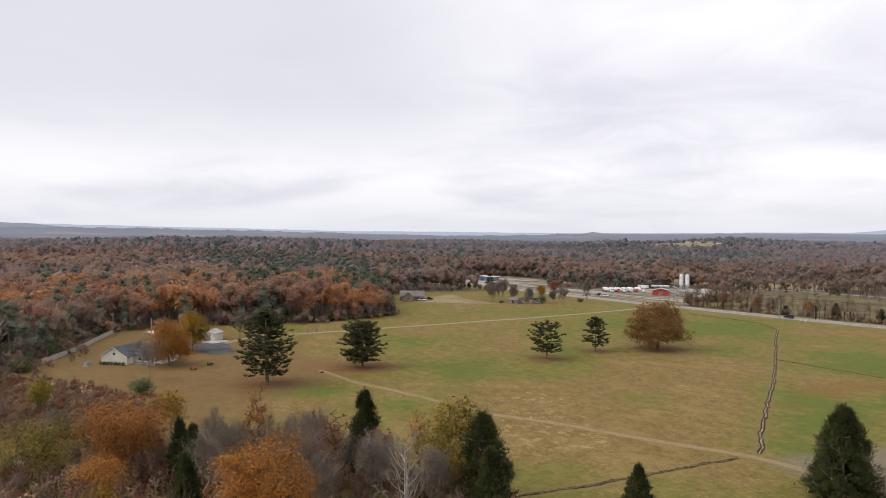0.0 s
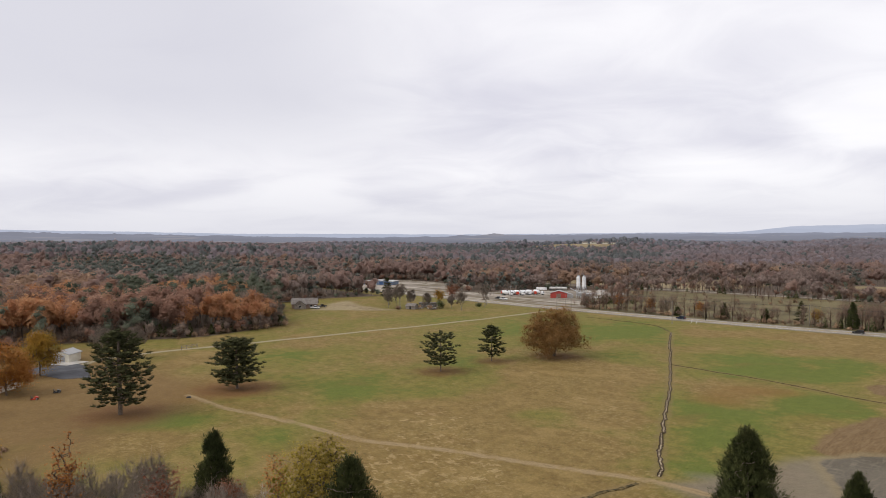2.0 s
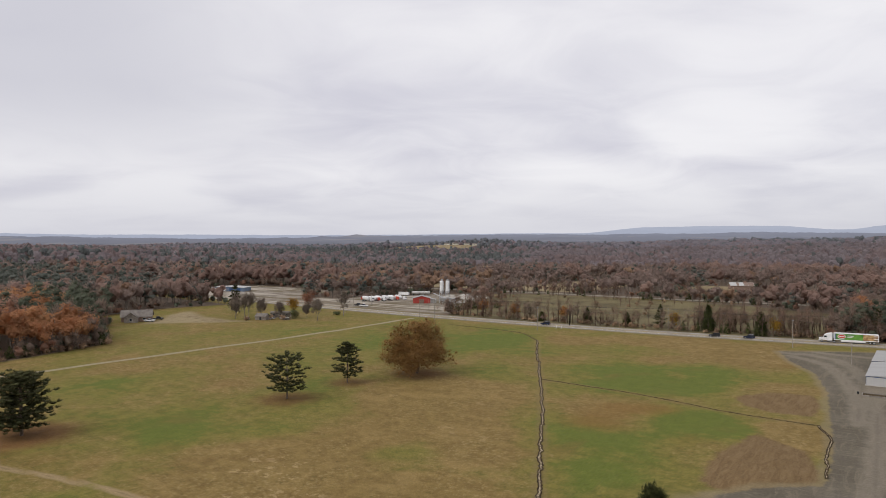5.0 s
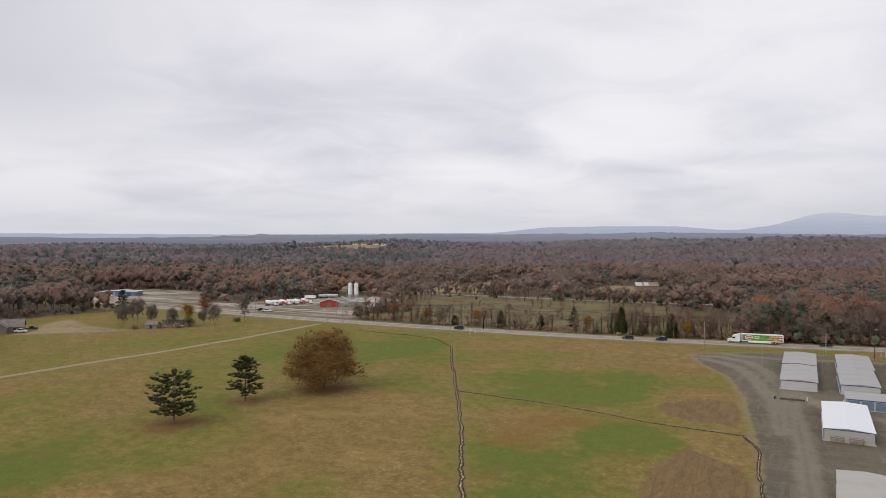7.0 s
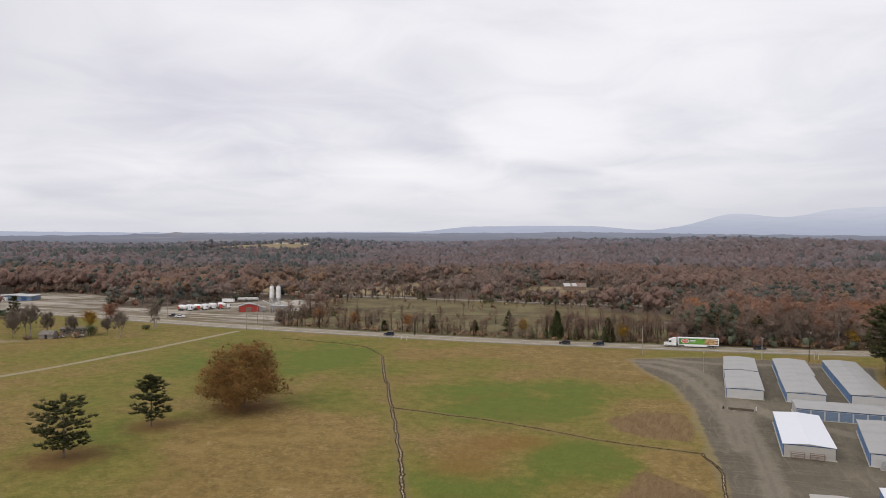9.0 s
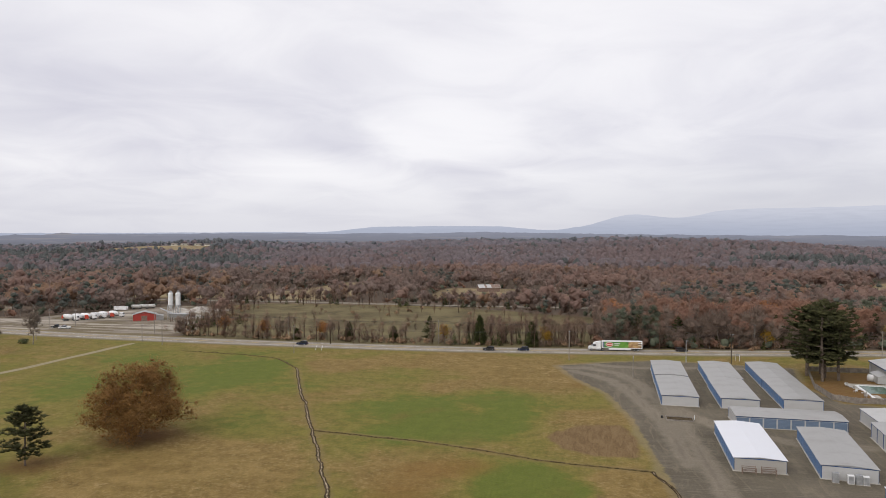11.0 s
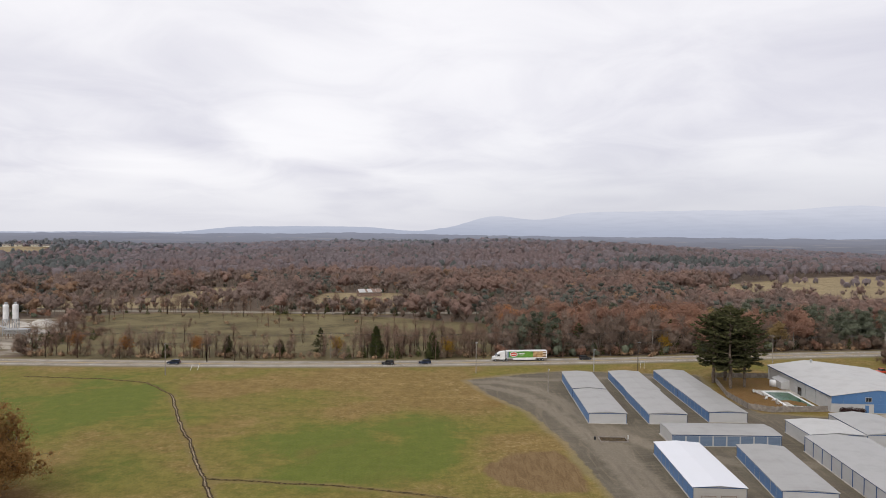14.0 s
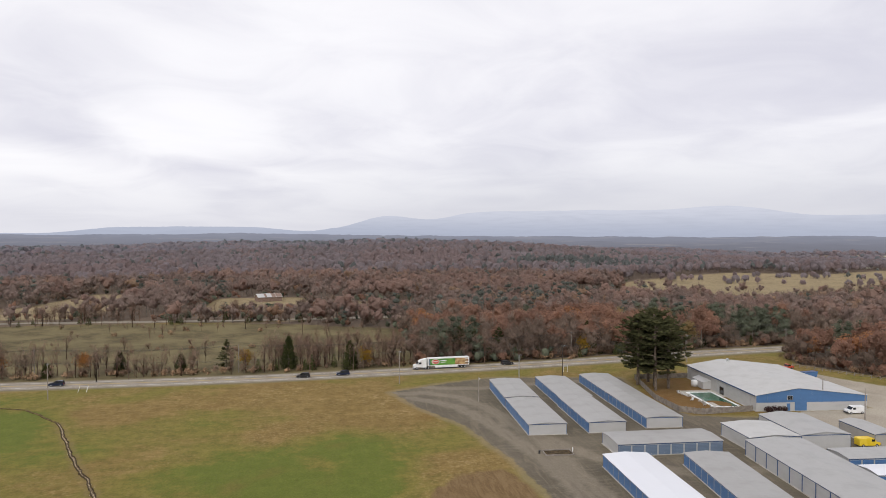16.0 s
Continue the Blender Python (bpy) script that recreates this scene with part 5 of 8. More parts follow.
def tree(name, x, y, h, w, leaf, label, category="tree", bark=BARK, seed=1, targets=170, per=26, base=0.2, spread=0.75, size=0.42, trunk_h=0.3, thick=None, lumps=14, group="", part_name="crown", low=0.0, core=0.3):
    """A broadleaf tree: a trunk that forks into limbs, and a crown of small leaves at their ends."""
    r = np.random.default_rng(seed)
    t = thing(name, x, y, 0, float(land_height(np.array(float(x)), np.array(float(y)))) - 0.05, label, category, group)
    q = dome_points(targets, r, h, w, h * base, lumps) if low else lumpy_points(targets, r, h, w, h * base, 0.4, lumps)
    lean = r.normal(size=2) * 0.02 * h
    trunk = [(lean[0] * f, lean[1] * f, h * trunk_h * f) for f in (0, 0.25, 0.6, 1.0)]
    segs = skeleton_of(trunk, q, r, 0.02 * (h / 14))
    part("trunk", limb_geo(segs), bark, t, smoothed=True)
    if leaf is not None:
        heart = (0, 0, h * (base + 0.3))
        clumps = puffs(q, r.uniform(0.75, 1.25, (len(q), 1)) * spread * core * np.array([1, 1, 0.9]), r, heart, 1.0, 0.4)
        me = triangles("crown", np.concatenate([clumps, foliage(q, int(per * 1.35), spread * 1.2, size * 0.78, r, heart=heart)]), leaf)
        ob = new(part_name, me)
        ob.parent = t
    else:
        tips = np.repeat(q, per, 0)
        ends = tips + r.normal(size=tips.shape) * spread * 0.65 + np.array([0, 0, 1.25]) + tips * np.array([0.1, 0.1, 0])
        ob = new("crown", triangles("crown", faced(stick(tips, ends, size, r), ends - np.array([0, 0, h * 0.4]), r), TWIG))
        ob.parent = t
    return t


def pine(name, x, y, h, w, label, seed=1, layers=9, per_layer=9, base=0.2, dense=1.0, leaf=None, group="", shape=0.6, tuft=1.0, cat="pine tree", peak=0.18, bulge=1.2):
    """A pine: a straight trunk with boughs all the way up, each a fan of needle clumps with a lifted tip."""
    r = np.random.default_rng(seed)
    t = thing(name, x, y, 0, float(land_height(np.array(float(x)), np.array(float(y)))) - 0.05, label, cat, group)
    q, big = [], (w / 13) ** 0.5 * tuft
    for level in range(layers):
        for b in range(per_layer):
            if r.uniform() < 0.18:
                continue
            f = (level + 0.5 + r.normal() * 0.4) / layers
            f = min(max(f, 0.0), 1.0)
            wide = 0.72 + 0.28 * f / peak if f < peak else max(0.08, 1 - ((f - peak) / (1 - peak)) ** bulge) ** shape
            a = 6.2832 * (b + r.uniform(-0.32, 0.32)) / per_layer + 1.1 * level
            reach = w / 2 * wide * r.uniform(0.66, 1.04)
            z = h * (base + (0.96 - base) * f)
            lift = r.uniform(-0.10, 0.10) + 0.40 * f
            for s in (1.0, 0.84, 0.66, 0.47, 0.28):
                if s < 0.6 and reach * s < 0.5:
                    continue
                side = r.normal() * 0.15 * reach
                q.append((math.cos(a) * reach * s - math.sin(a) * side, math.sin(a) * reach * s + math.cos(a) * side, z + lift * reach * s * s + r.normal() * 0.12))
    q += [(0, 0, h), (0.1, 0, h * 0.965), (-0.2, 0.2, h * 0.94)]
    q = np.array(q)
    trunk = [(0.01 * h * math.sin(3 * f + seed), 0.008 * h * math.cos(2 * f), h * f * 0.96) for f in np.linspace(0, 1, 14)]
    segs = skeleton_of(trunk, q, r, 0.02 * h / 12)
    part("trunk", limb_geo(segs), BARK, t, smoothed=True)
    # each clump: an uneven flattened heart of needles, bristling with sprays that point up and out
    grow = r.uniform(0.7, 1.25, (len(q), 1)) * big
    hearts = puffs(q, grow * np.array([0.5, 0.5, 0.22]), r, (0, 0, h * 0.5), 0.3, 0.25, 0.5)
    n = int(26 * dense)
    c = np.repeat(q, n, 0)
    d = unit(r.normal(size=c.shape) * np.array([1, 1, 0.45]) + np.array([0, 0, 0.25]))
    root = c + d * np.repeat(grow, n, 0) * np.array([0.42, 0.42, 0.22])
    tip = root + (d + unit(c * np.array([1, 1, 0])) * 0.5 + np.array([0, 0, 0.55])) * 0.42 * big * r.uniform(0.5, 1.2, (len(c), 1))
    tris = np.concatenate([hearts, faced(stick(root, tip, 0.15, r), d + np.array([0, 0, 0.3]), r)])
    ob = new("crown", triangles("crown", tris, leaf or PINE_DARK))
    ob.parent = t
    return t


def cedar(name, x, y, h, w, label, seed=1, count=5200, size=0.42, leaf=None, group="", power=0.75, cat="cedar tree"):
    """A cedar: dense upright sprays on a cone with a ragged outline."""
    r = np.random.default_rng(seed)
    t = thing(name, x, y, 0, float(land_height(np.array(float(x)), np.array(float(y)))) - 0.05, label, cat, group)
    k, count = 240, int(count * 1.7)
    f = r.uniform(0, 1, k) ** 1.25
    ang = r.uniform(0, 2 * np.pi, k)
    rad = w / 2 * np.maximum((1 - f) ** power, 0.05) * r.uniform(0.62, 1.08, k)
    tips = np.stack([np.cos(ang) * rad, np.sin(ang) * rad, h * (0.06 + 0.9 * f)], 1)
    trunk = [(0, 0, h * v) for v in np.linspace(0, 0.94, 10)]
    part("trunk", limb_geo(skeleton_of(trunk, tips[:80], r, 0.035)), BARK, t, smoothed=True)
    # plumes: slim sprays that stand up and out round each branch end, over a dark inner mass
    i = r.integers(0, k, count)
    far = r.uniform(0.35, 1.05, (count, 1)) ** 0.6
    root = tips[i] * np.concatenate([far, far, np.ones((count, 1))], 1) + r.normal(size=(count, 3)) * np.array([0.26, 0.26, 0.34]) * (0.45 + 0.55 * w / 9)
    root[:, 2] = np.maximum(root[:, 2], 0.2)
    side = unit(root * np.array([1, 1, 0]))
    way = unit(side * 0.55 + np.array([0, 0, 0.85]) + r.normal(size=(count, 3)) * 0.28)
    tip = root + way * size * 1.7 * r.uniform(0.5, 1.2, (count, 1))
    out = unit(root - tips[i] * np.array([0.85, 0.85, 0.96])) * 0.8 + side * 0.7 + np.array([0, 0, 0.3])
    top = np.stack([r.normal(size=40) * 0.10, r.normal(size=40) * 0.10, h * r.uniform(0.86, 0.96, 40)], 1)
    spire = stick(top, top + np.array([0, 0, 0.07 * h]) * r.uniform(0.5, 1, (40, 1)), 0.16, r)
    inner = puffs(tips * np.array([0.6, 0.6, 0.96]), r.uniform(0.6, 1.1, (k, 1)) * (0.2 + 0.3 * w / 9) * np.array([0.8, 0.8, 1.2]), r, (0, 0, h * 0.35), 0.9, 0.3, 0.4)
    tris = np.concatenate([inner, faced(stick(root, tip, size * 0.55, r, (0, 0, h * 0.3)), out, r), faced(spire, spire[:, 0] * np.array([1, 1, 0]) + np.array([0, 0, 0.3]), r)])
    ob = new("crown", triangles("crown", tris, leaf or CEDAR))
    ob.parent = t
    return t


def bush(name, x, y, h, w, leaf, label, seed=1, count=1500, size=0.35, group=""):
    r = np.random.default_rng(seed)
    t = thing(name, x, y, 0, -0.05, label, "bush", group)
    q = lumpy_points(40, r, h, w, 0.1, 0.5, 8)
    part("stem", limb_geo(skeleton_of([(0, 0, 0), (0, 0, 0.15 * h), (0.05, 0, 0.3 * h)], q, r, 0.025)), BARK, t)
    c, way = lumpy_points(count, r, h, w, -0.15 * h, 0.3, 10, lobes=True)
    c[:, 2] = np.maximum(c[:, 2], 0.1)
    ob = new("foliage", triangles("foliage", faced(shards(c, size, r, heart=(0, 0, h * 0.25)), way, r), leaf))
    ob.parent = t
    return t


# the lone trees of the pasture
tree("oak_tree", -92.5, 136, 19.4, 26.5, OAK_LEAF, "huge spreading oak with rust-brown autumn leaves alone in the pasture", "oak tree", seed=4, targets=760, per=44, base=0.07, spread=0.74, size=0.36,
     trunk_h=0.2, lumps=120, low=0.2, core=0.42)
pine("pine_tree", -103, 113, 12.5, 11.5, "small open-crowned pine alone in the pasture", 5, 8, 6, 0.22, 1.2, shape=0.6, tuft=1.05, peak=0.2, bulge=1.7)
pine("pine_tree", -103, 87, 12.8, 13.0, "flat-topped pine with tiered boughs in the pasture", 6, 8, 7, 0.2, 1.2, shape=0.5, tuft=1.05, peak=0.3, bulge=2.6)
pine("pine_tree", -129, 29, 14.5, 15.5, "dense round-crowned pine on rusty fallen needles", 7, 11, 13, 0.15, 1.0, shape=0.5, tuft=1.05, peak=0.25, bulge=2.3)
pine("pine_tree", -124, -6, 21.0, 17.5, "tall pine with tiered drooping boughs beside the yard", 8, 13, 10, 0.15, 1.0, shape=0.6, tuft=1.05, peak=0.2, bulge=1.9)

# the thicket of mixed trees at the pasture's near edge
tree("autumn_oak", -20, -54, 19, 15, ORANGE, "broad golden-orange autumn oak in the thicket", "oak tree", seed=21, targets=320, per=52, base=0.12, spread=0.75, size=0.31)
tree("autumn_oak", -65, -58.5, 14.5, 15, RED, "orange autumn oak at the thicket's edge", "oak tree", seed=22, targets=320, per=44, base=0.1, spread=0.9, size=0.33)
tree("autumn_oak", -57, -64, 9, 10, ORANGE, "orange low oak in the thicket", "oak tree", seed=23, targets=180, per=34, base=0.1, size=0.34)
tree("olive_tree", -72, -69, 13, 19, OLIVE, "olive-yellow broad tree fading in autumn", seed=24, targets=200, per=22, base=0.12)
tree("young_tree", -125, -62, 9, 6.5, WILLOW, "small yellow-green autumn tree in the scrub", seed=25, targets=90, per=20, base=0.2)
tree("willow_tree", -25, -20, 18.5, 12.5, WILLOW, "yellow-green willow thinning in autumn", "willow tree", seed=26, targets=300, per=19, base=0.18, spread=0.7, size=0.34)
tree("willow_tree", -21, -22, 11.5, 7, OLIVE, "dull olive willow in the thicket", "willow tree", seed=46, targets=120, per=18, base=0.18, spread=0.7, size=0.34)
tree("slim_tree", -30.5, -22, 16.2, 4.2, RED, "slim tree with sparse dull red leaves", seed=27, targets=90, per=9, base=0.25, spread=0.45, size=0.3)
tree("slim_tree", -33, -28, 13, 5.0, RUST, "slim tree with sparse rust leaves", seed=47, targets=90, per=12, base=0.25, spread=0.5, size=0.3)
tree("slim_tree", -27.5, -39.5, 18.2, 5.5, RUST, "thin tree with dark russet leaves", seed=28, targets=110, per=10, base=0.35, spread=0.5, size=0.32)
tree("slim_tree", -39.5, -46, 20.4, 5.5, RED, "thin tall tree with pale reddish leaves", seed=29, targets=120, per=8, base=0.4, spread=0.5, size=0.3)
tree("gold_tree", -84, -45, 11, 9, GOLD, "thin golden autumn tree in the thicket", seed=30, targets=120, per=13, base=0.2)
cedar("cedar_tree", -42.5, -24.7, 15.6, 9.0, "tall dark cedar rising behind the thicket", 31, 8000, 0.32, power=0.6)
cedar("cedar_tree", -18.5, -18.5, 15.4, 12.5, "broad dark cedar at the thicket's end", 32, 12000, 0.32, power=0.55)
cedar("cedar_tree", -14, -21, 11.5, 7.5, "dark cedar at the thicket's end", 48, 4200)
cedar("cedar_tree", -57, -52, 12.2, 5.0, "small dark cedar between the orange oaks", 33, 2800)
cedar("cedar_tree", -62, -48, 9.0, 6.0, "dark evergreen behind the orange oaks", 34, 2800)
cedar("cedar_tree", -39, -57, 11.5, 7.0, "dark evergreen beside the orange oak", 35, 3400)
for i, (bx, by, bh, bw) in enumerate([(-49, -31, 12, 8), (-44, -36, 13, 8), (-38, -35, 12.5, 8), (-52, -45, 11, 8), (-46, -52, 12, 8), (-34, -40, 13, 7), (-60, -40, 9, 7), (-75, -60, 9, 7), (-31, -31, 11, 7),
                                      (-36, -25, 9, 6), (-84, -58, 8, 7), (-96, -64, 7, 6), (-42, -28, 8, 6), (-40, -42, 14, 8), (-27, -33, 13, 7), (-21, -26, 11, 6), (-47, -42, 13, 8), (-57, -46, 12, 8), (-24, -44, 12, 7), (-33, -47, 13, 8)]):
    tree("bare_tree", bx, by, bh, bw, None, "leafless grey-brown tree in the thicket", seed=60 + i, targets=190, per=15, base=0.15, bark=BARK_GREY, size=0.055, spread=0.9, trunk_h=0.25,
         group="bare trees of the thicket")


def sycamore(x, y, h, w, label, seed):
    """A leafless sycamore: pale limbs that rise steeply from a low fork, with fine twigs at their ends."""
    r = np.random.default_rng(seed)
    t = thing("sycamore_tree", x, y, 0, -0.05, label, "sycamore tree")
    segs, tips = [], []
    stem = [np.array([0.35 * math.sin(2.2 * f + seed), 0.3 * math.cos(1.7 * f) - 0.3, h * f]) for f in (0, 0.2, 0.42, 0.62, 0.8, 0.95)]
    for k, (a, b) in enumerate(zip(stem, stem[1:])):
        segs.append((a, b, 0.19 - 0.033 * k, 0.19 - 0.033 * (k + 1)))
    for i in range(17):
        f = 0.16 + 0.75 * i / 17
        start = np.array([np.interp(f * h, [q[2] for q in stem], [q[c] for q in stem]) for c in range(3)])
        a = 2.4 * i + r.normal() * 0.4
        reach = w * 0.5 * (1.05 - 0.6 * f) * r.uniform(0.7, 1.1)
        way = np.array([math.cos(a), math.sin(a), 0])
        elbow = start + way * reach * 0.55 + np.array([0, 0, reach * r.uniform(0.3, 0.6)])
        end = start + way * reach + np.array([0, 0, reach * r.uniform(0.9, 1.6)])
        segs += [(start, elbow, 0.075, 0.05), (elbow, end, 0.05, 0.02)]
        for u in (0.2, 0.5, 0.8):
            p = elbow + (end - elbow) * u
            q = p + way * r.uniform(0.2, 0.8) + np.array([r.normal() * 0.6, r.normal() * 0.6, r.uniform(0.5, 1.4)])
            segs.append((p, q, 0.026, 0.012))
            tips.append(q)
        tips.append(end)
    part("trunk", limb_geo(segs), BARK_WHITE, t, smoothed=True)
    base = np.repeat(np.array(tips), 10, 0)
    ends = base + r.normal(size=base.shape) * 0.55 + np.array([0, 0, 0.5])
    ob = new("crown", triangles("crown", faced(stick(base, ends, 0.06, r), ends - np.array([0, 0, h * 0.4]), r), TWIG))
    ob.parent = t


sycamore(-17.5, -34, 14.5, 7.5, "leafless sycamore with white bark", 75)
sycamore(-22, -30.5, 12.5, 5, "slim leafless sapling with white bark", 76)
for i, (bx, by, bh, bw) in enumerate([(-184, -58, 6, 9), (-202, -60, 7, 10), (-208, -46, 6, 9), (-226, -40, 7, 9)]):
    bush("shrub", bx, by, bh, bw, SHRUB, "dark evergreen shrub beside the yard fence", 240 + i, 1500, 0.4, "fence shrubs")
for i, (bx, by, bh, bw, lm, txt) in enumerate([(-17, -42, 9, 9, SHRUB, "dense dark green shrub in the thicket"), (-12, -31, 7.5, 8, SHRUB, "dense blue-green shrub in the thicket"),
                                               (-26, -45, 9, 8, OLIVE, "olive-green shrub in the thicket"), (-50, -66, 6, 8, GOLD, "low yellow-leaved shrub in the thicket"),
                                               (-131, -38, 5.5, 9, SHRUB, "dark evergreen shrub on the lawn"), (-73, -52, 6, 6, RUST, "russet shrub in the thicket"),
                                               (-64, -66, 6, 8, BRUSH, "brown shrub in the thicket"), (-9, -22, 4, 6, BRUSH, "low brown shrub at the thicket's end")]):
    bush("shrub", bx, by, bh, bw, lm, txt, 80 + i, 1900)
tree("bare_tree", -148, -31, 13, 11, None, "leafless tree beside the lawn shrub", seed=90, targets=200, per=12, base=0.25, bark=BARK_GREY, size=0.07)


def thicket_floor():
    """The tangled undergrowth that fills the thicket and the overgrown ground behind it."""
    r = np.random.default_rng(41)
    area = [(-13, -16), (-30, -12), (-50, -26), (-70, -38), (-100, -52), (-150, -58), (-140, -86), (-60, -86), (-16, -62), (-6, -36)]
    q = np.stack([r.uniform(-152, -5, 2600), r.uniform(-88, -10, 2600)], 1)
    d = edge_distance(q[:, 0], q[:, 1], area)
    q = q[d < -r.uniform(0, 3, len(q))]
    near = q[:, 0] > -80
    q3 = np.concatenate([q, np.zeros((len(q), 1)) - 0.1], 1)
    kind = r.uniform(size=len(q))
    bare = [wood_bare(r, 130, 1.1, 6.5, 4.0, 0.05, 0.0) for _ in range(6)]
    leafy = [wood_leafy(r, 170, 0.42, 3.6, 4.0, -0.5) for _ in range(4)]
    size = np.where(near, r.uniform(0.6, 1.35, len(q)), r.uniform(0.25, 0.7, len(q)))
    for name, lo, hi, t, mat, text in (("bare_undergrowth", 0.0, 0.46, bare, TWIG_BROWN, "tangled leafless grey-brown undergrowth"), ("brown_undergrowth", 0.46, 0.74, leafy, BRUSH, "dry brown undergrowth in the thicket"),
                                       ("russet_undergrowth", 0.74, 0.92, leafy, RUST, "russet undergrowth in the thicket"), ("green_undergrowth", 0.92, 1.01, leafy, SHRUB, "dark green undergrowth in the thicket")):
        sel = (kind >= lo) & (kind < hi)
        tris, tone = scatter(t, q3[sel], size[sel], r)
        tagged(new(name, triangles(name, tris, mat, tone)), text, "undergrowth", kind="stuff")


thicket_floor()


def yard_scrub():
    """Reddish-brown scrub over the unmown ground between the thicket and the house."""
    r = np.random.default_rng(43)
    area = YARD_SCRUB
    q = np.stack([r.uniform(-215, -95, 2400), r.uniform(-80, -25, 2400)], 1)
    q = q[edge_distance(q[:, 0], q[:, 1], area) < -r.uniform(0, 5, len(q))]
    q3 = np.concatenate([q, np.zeros((len(q), 1)) - 0.1], 1)
    low = [wood_leafy(r, 60, 0.5, 1.5, 3.2, -0.6) for _ in range(5)]
    wisp = [wood_bare(r, 60, 0.8, 2.6, 2.6, 0.07, 0.0) for _ in range(4)]
    kind = r.uniform(size=len(q))
    for name, sel, t, mat, text in (("russet_scrub", kind < 0.4, low, RUST, "low russet scrub on the unmown ground"), ("brown_scrub", (kind >= 0.4) & (kind < 0.62), low, BRUSH, "low dry brown scrub on the unmown ground"),
                                    ("leafless_scrub", kind >= 0.62, wisp, TWIG_BROWN, "low leafless scrub on the unmown ground")):
        tris, tone = scatter(t, q3[sel], r.uniform(0.6, 1.3, sel.sum()), r)
        tagged(new(name, triangles(name, tris, mat, tone)), text, "scrub", kind="stuff")


yard_scrub()
# the cedars of the near field corner
cedar("cedar_tree", 14.5, 29.4, 15.6, 13.5, "broad dark green cedar at the field corner", 101, 19000, 0.3, power=0.6)
cedar("cedar_tree", 27, 38, 9.6, 8.5, "dark green cedar beside the bare ground", 102, 7000, 0.32)
cedar("cedar_tree", -1.6, -2.4, 8.2, 6.0, "small dark cedar beside the ditch", 103, 3000)
# trees round the farmhouse
tree("maple_tree", -168, -19, 16, 14.5, ORANGE, "bright orange autumn maple beside the house", "maple tree", seed=111, targets=340, per=36, spread=0.9, base=0.1, low=0.2, lumps=34)
tree("maple_tree", -190, -4, 15.5, 13, GOLD, "golden-brown autumn tree behind the maple", "maple tree", seed=112, targets=300, per=34, spread=0.9, base=0.12, low=0.15, lumps=30)
for i, (bx, by) in enumerate([(-208, 21), (-200, 29)]):
    tree("bare_tree", bx, by, 12, 10, None, "leafless reddish-brown ornamental tree by the drive", seed=113 + i, targets=170, per=26, base=0.15, bark=BARK, size=0.09, group="bare trees by the house")
# trees of the roadside yard
for i, (bx, by, bh, bw) in enumerate([(-244, 223, 9, 7), (-232, 232, 8, 6), (-262, 208, 10, 7), (-257, 213, 15, 10), (-266, 218, 13, 9), (-277, 222, 12, 9), (-219, 226, 13, 8), (-222, 251, 16, 9), (-252, 217, 11, 7)]):
    tree("bare_tree", bx, by, bh, bw, None, "leafless grey tree in the roadside yard", seed=120 + i, targets=150, per=16, base=0.15, bark=BARK_GREY, size=0.12, spread=0.9, group="bare yard trees")
tree("yellow_tree", -240, 229, 12, 8, GOLD, "dull yellow tree in the roadside yard", seed=131, targets=120, per=20)
tree("rust_tree", -256, 259, 13, 12, RUST, "rust-red bare-topped tree by the highway", seed=132, targets=140, per=14)
bush("shrub", -236, 226, 6, 7, SHRUB, "dark evergreen shrub in the roadside yard", 133)
pine("pine_tree", -291, 233, 16, 9.5, "dark pine by the brown house's dirt yard", 135, 9, 8, 0.2, 1.0)
for i, (bx, by) in enumerate([(-246, 219), (-241, 222), (-252, 207), (-237, 219)]):
    bush("shrub", bx, by, 2.6, 4.5, BRUSH, "dry brown brush round the yard sheds", 136 + i, 420, 0.35, "yard brush")
bush("shrub", -228, 252, 3, 5, SHRUB, "low dark shrub by the highway", 134, 800)
# evergreens and colour along the highway
for i, (bx, by, bh, bw) in enumerate([(-93, 294, 7.5, 5.2), (-71, 291, 6.5, 5.0), (-116, 288, 4.5, 3.6), (-32, 290, 13, 7.5), (-9, 288, 11, 7)]):
    cedar("cedar_tree", bx, by, bh, bw, "dark cedar standing beside the highway", 140 + i, 2200, 0.5, group="roadside cedars")
for i, (bx, by, bh, bw) in enumerate([(-55, 293, 11.5, 7.5), (36, 302, 13.5, 10), (43, 307, 11.5, 9), (53, 305, 12.5, 9.5), (128, 320, 16, 10), (138, 323, 14, 9), (96, 316, 13, 9)]):
    pine("pine_tree", bx, by, bh, bw, "dark pine at the edge of the roadside woods", 150 + i, 8, 6, 0.12, 0.8, group="roadside pines", shape=0.8, bulge=1.2)
for i, (bx, by, lm) in enumerate([(-48, 291, GOLD), (-132, 288, ORANGE), (-104, 289, RED), (-3, 290, GOLD), (-158, 300, ORANGE), (90, 304, GOLD)]):
    tree("autumn_tree", bx, by, 9, 6, lm, "sparse autumn tree beside the highway", seed=165 + i, targets=90, per=12, group="roadside autumn trees")
# the tall pines by the pool
for i, (bx, by, bh, bw) in enumerate([(87, 245, 24, 15), (91.5, 242, 26.5, 16), (89, 236, 24, 15), (95, 238.5, 23, 15), (93, 249, 25.5, 15)]):
    pine("pine_tree", bx, by, bh, bw, "tall dark pine clustered by the pool fence", 170 + i, 11, 8, 0.24, 1.2, group="pines by the pool", shape=0.5, tuft=1.25, peak=0.35, bulge=2.4)


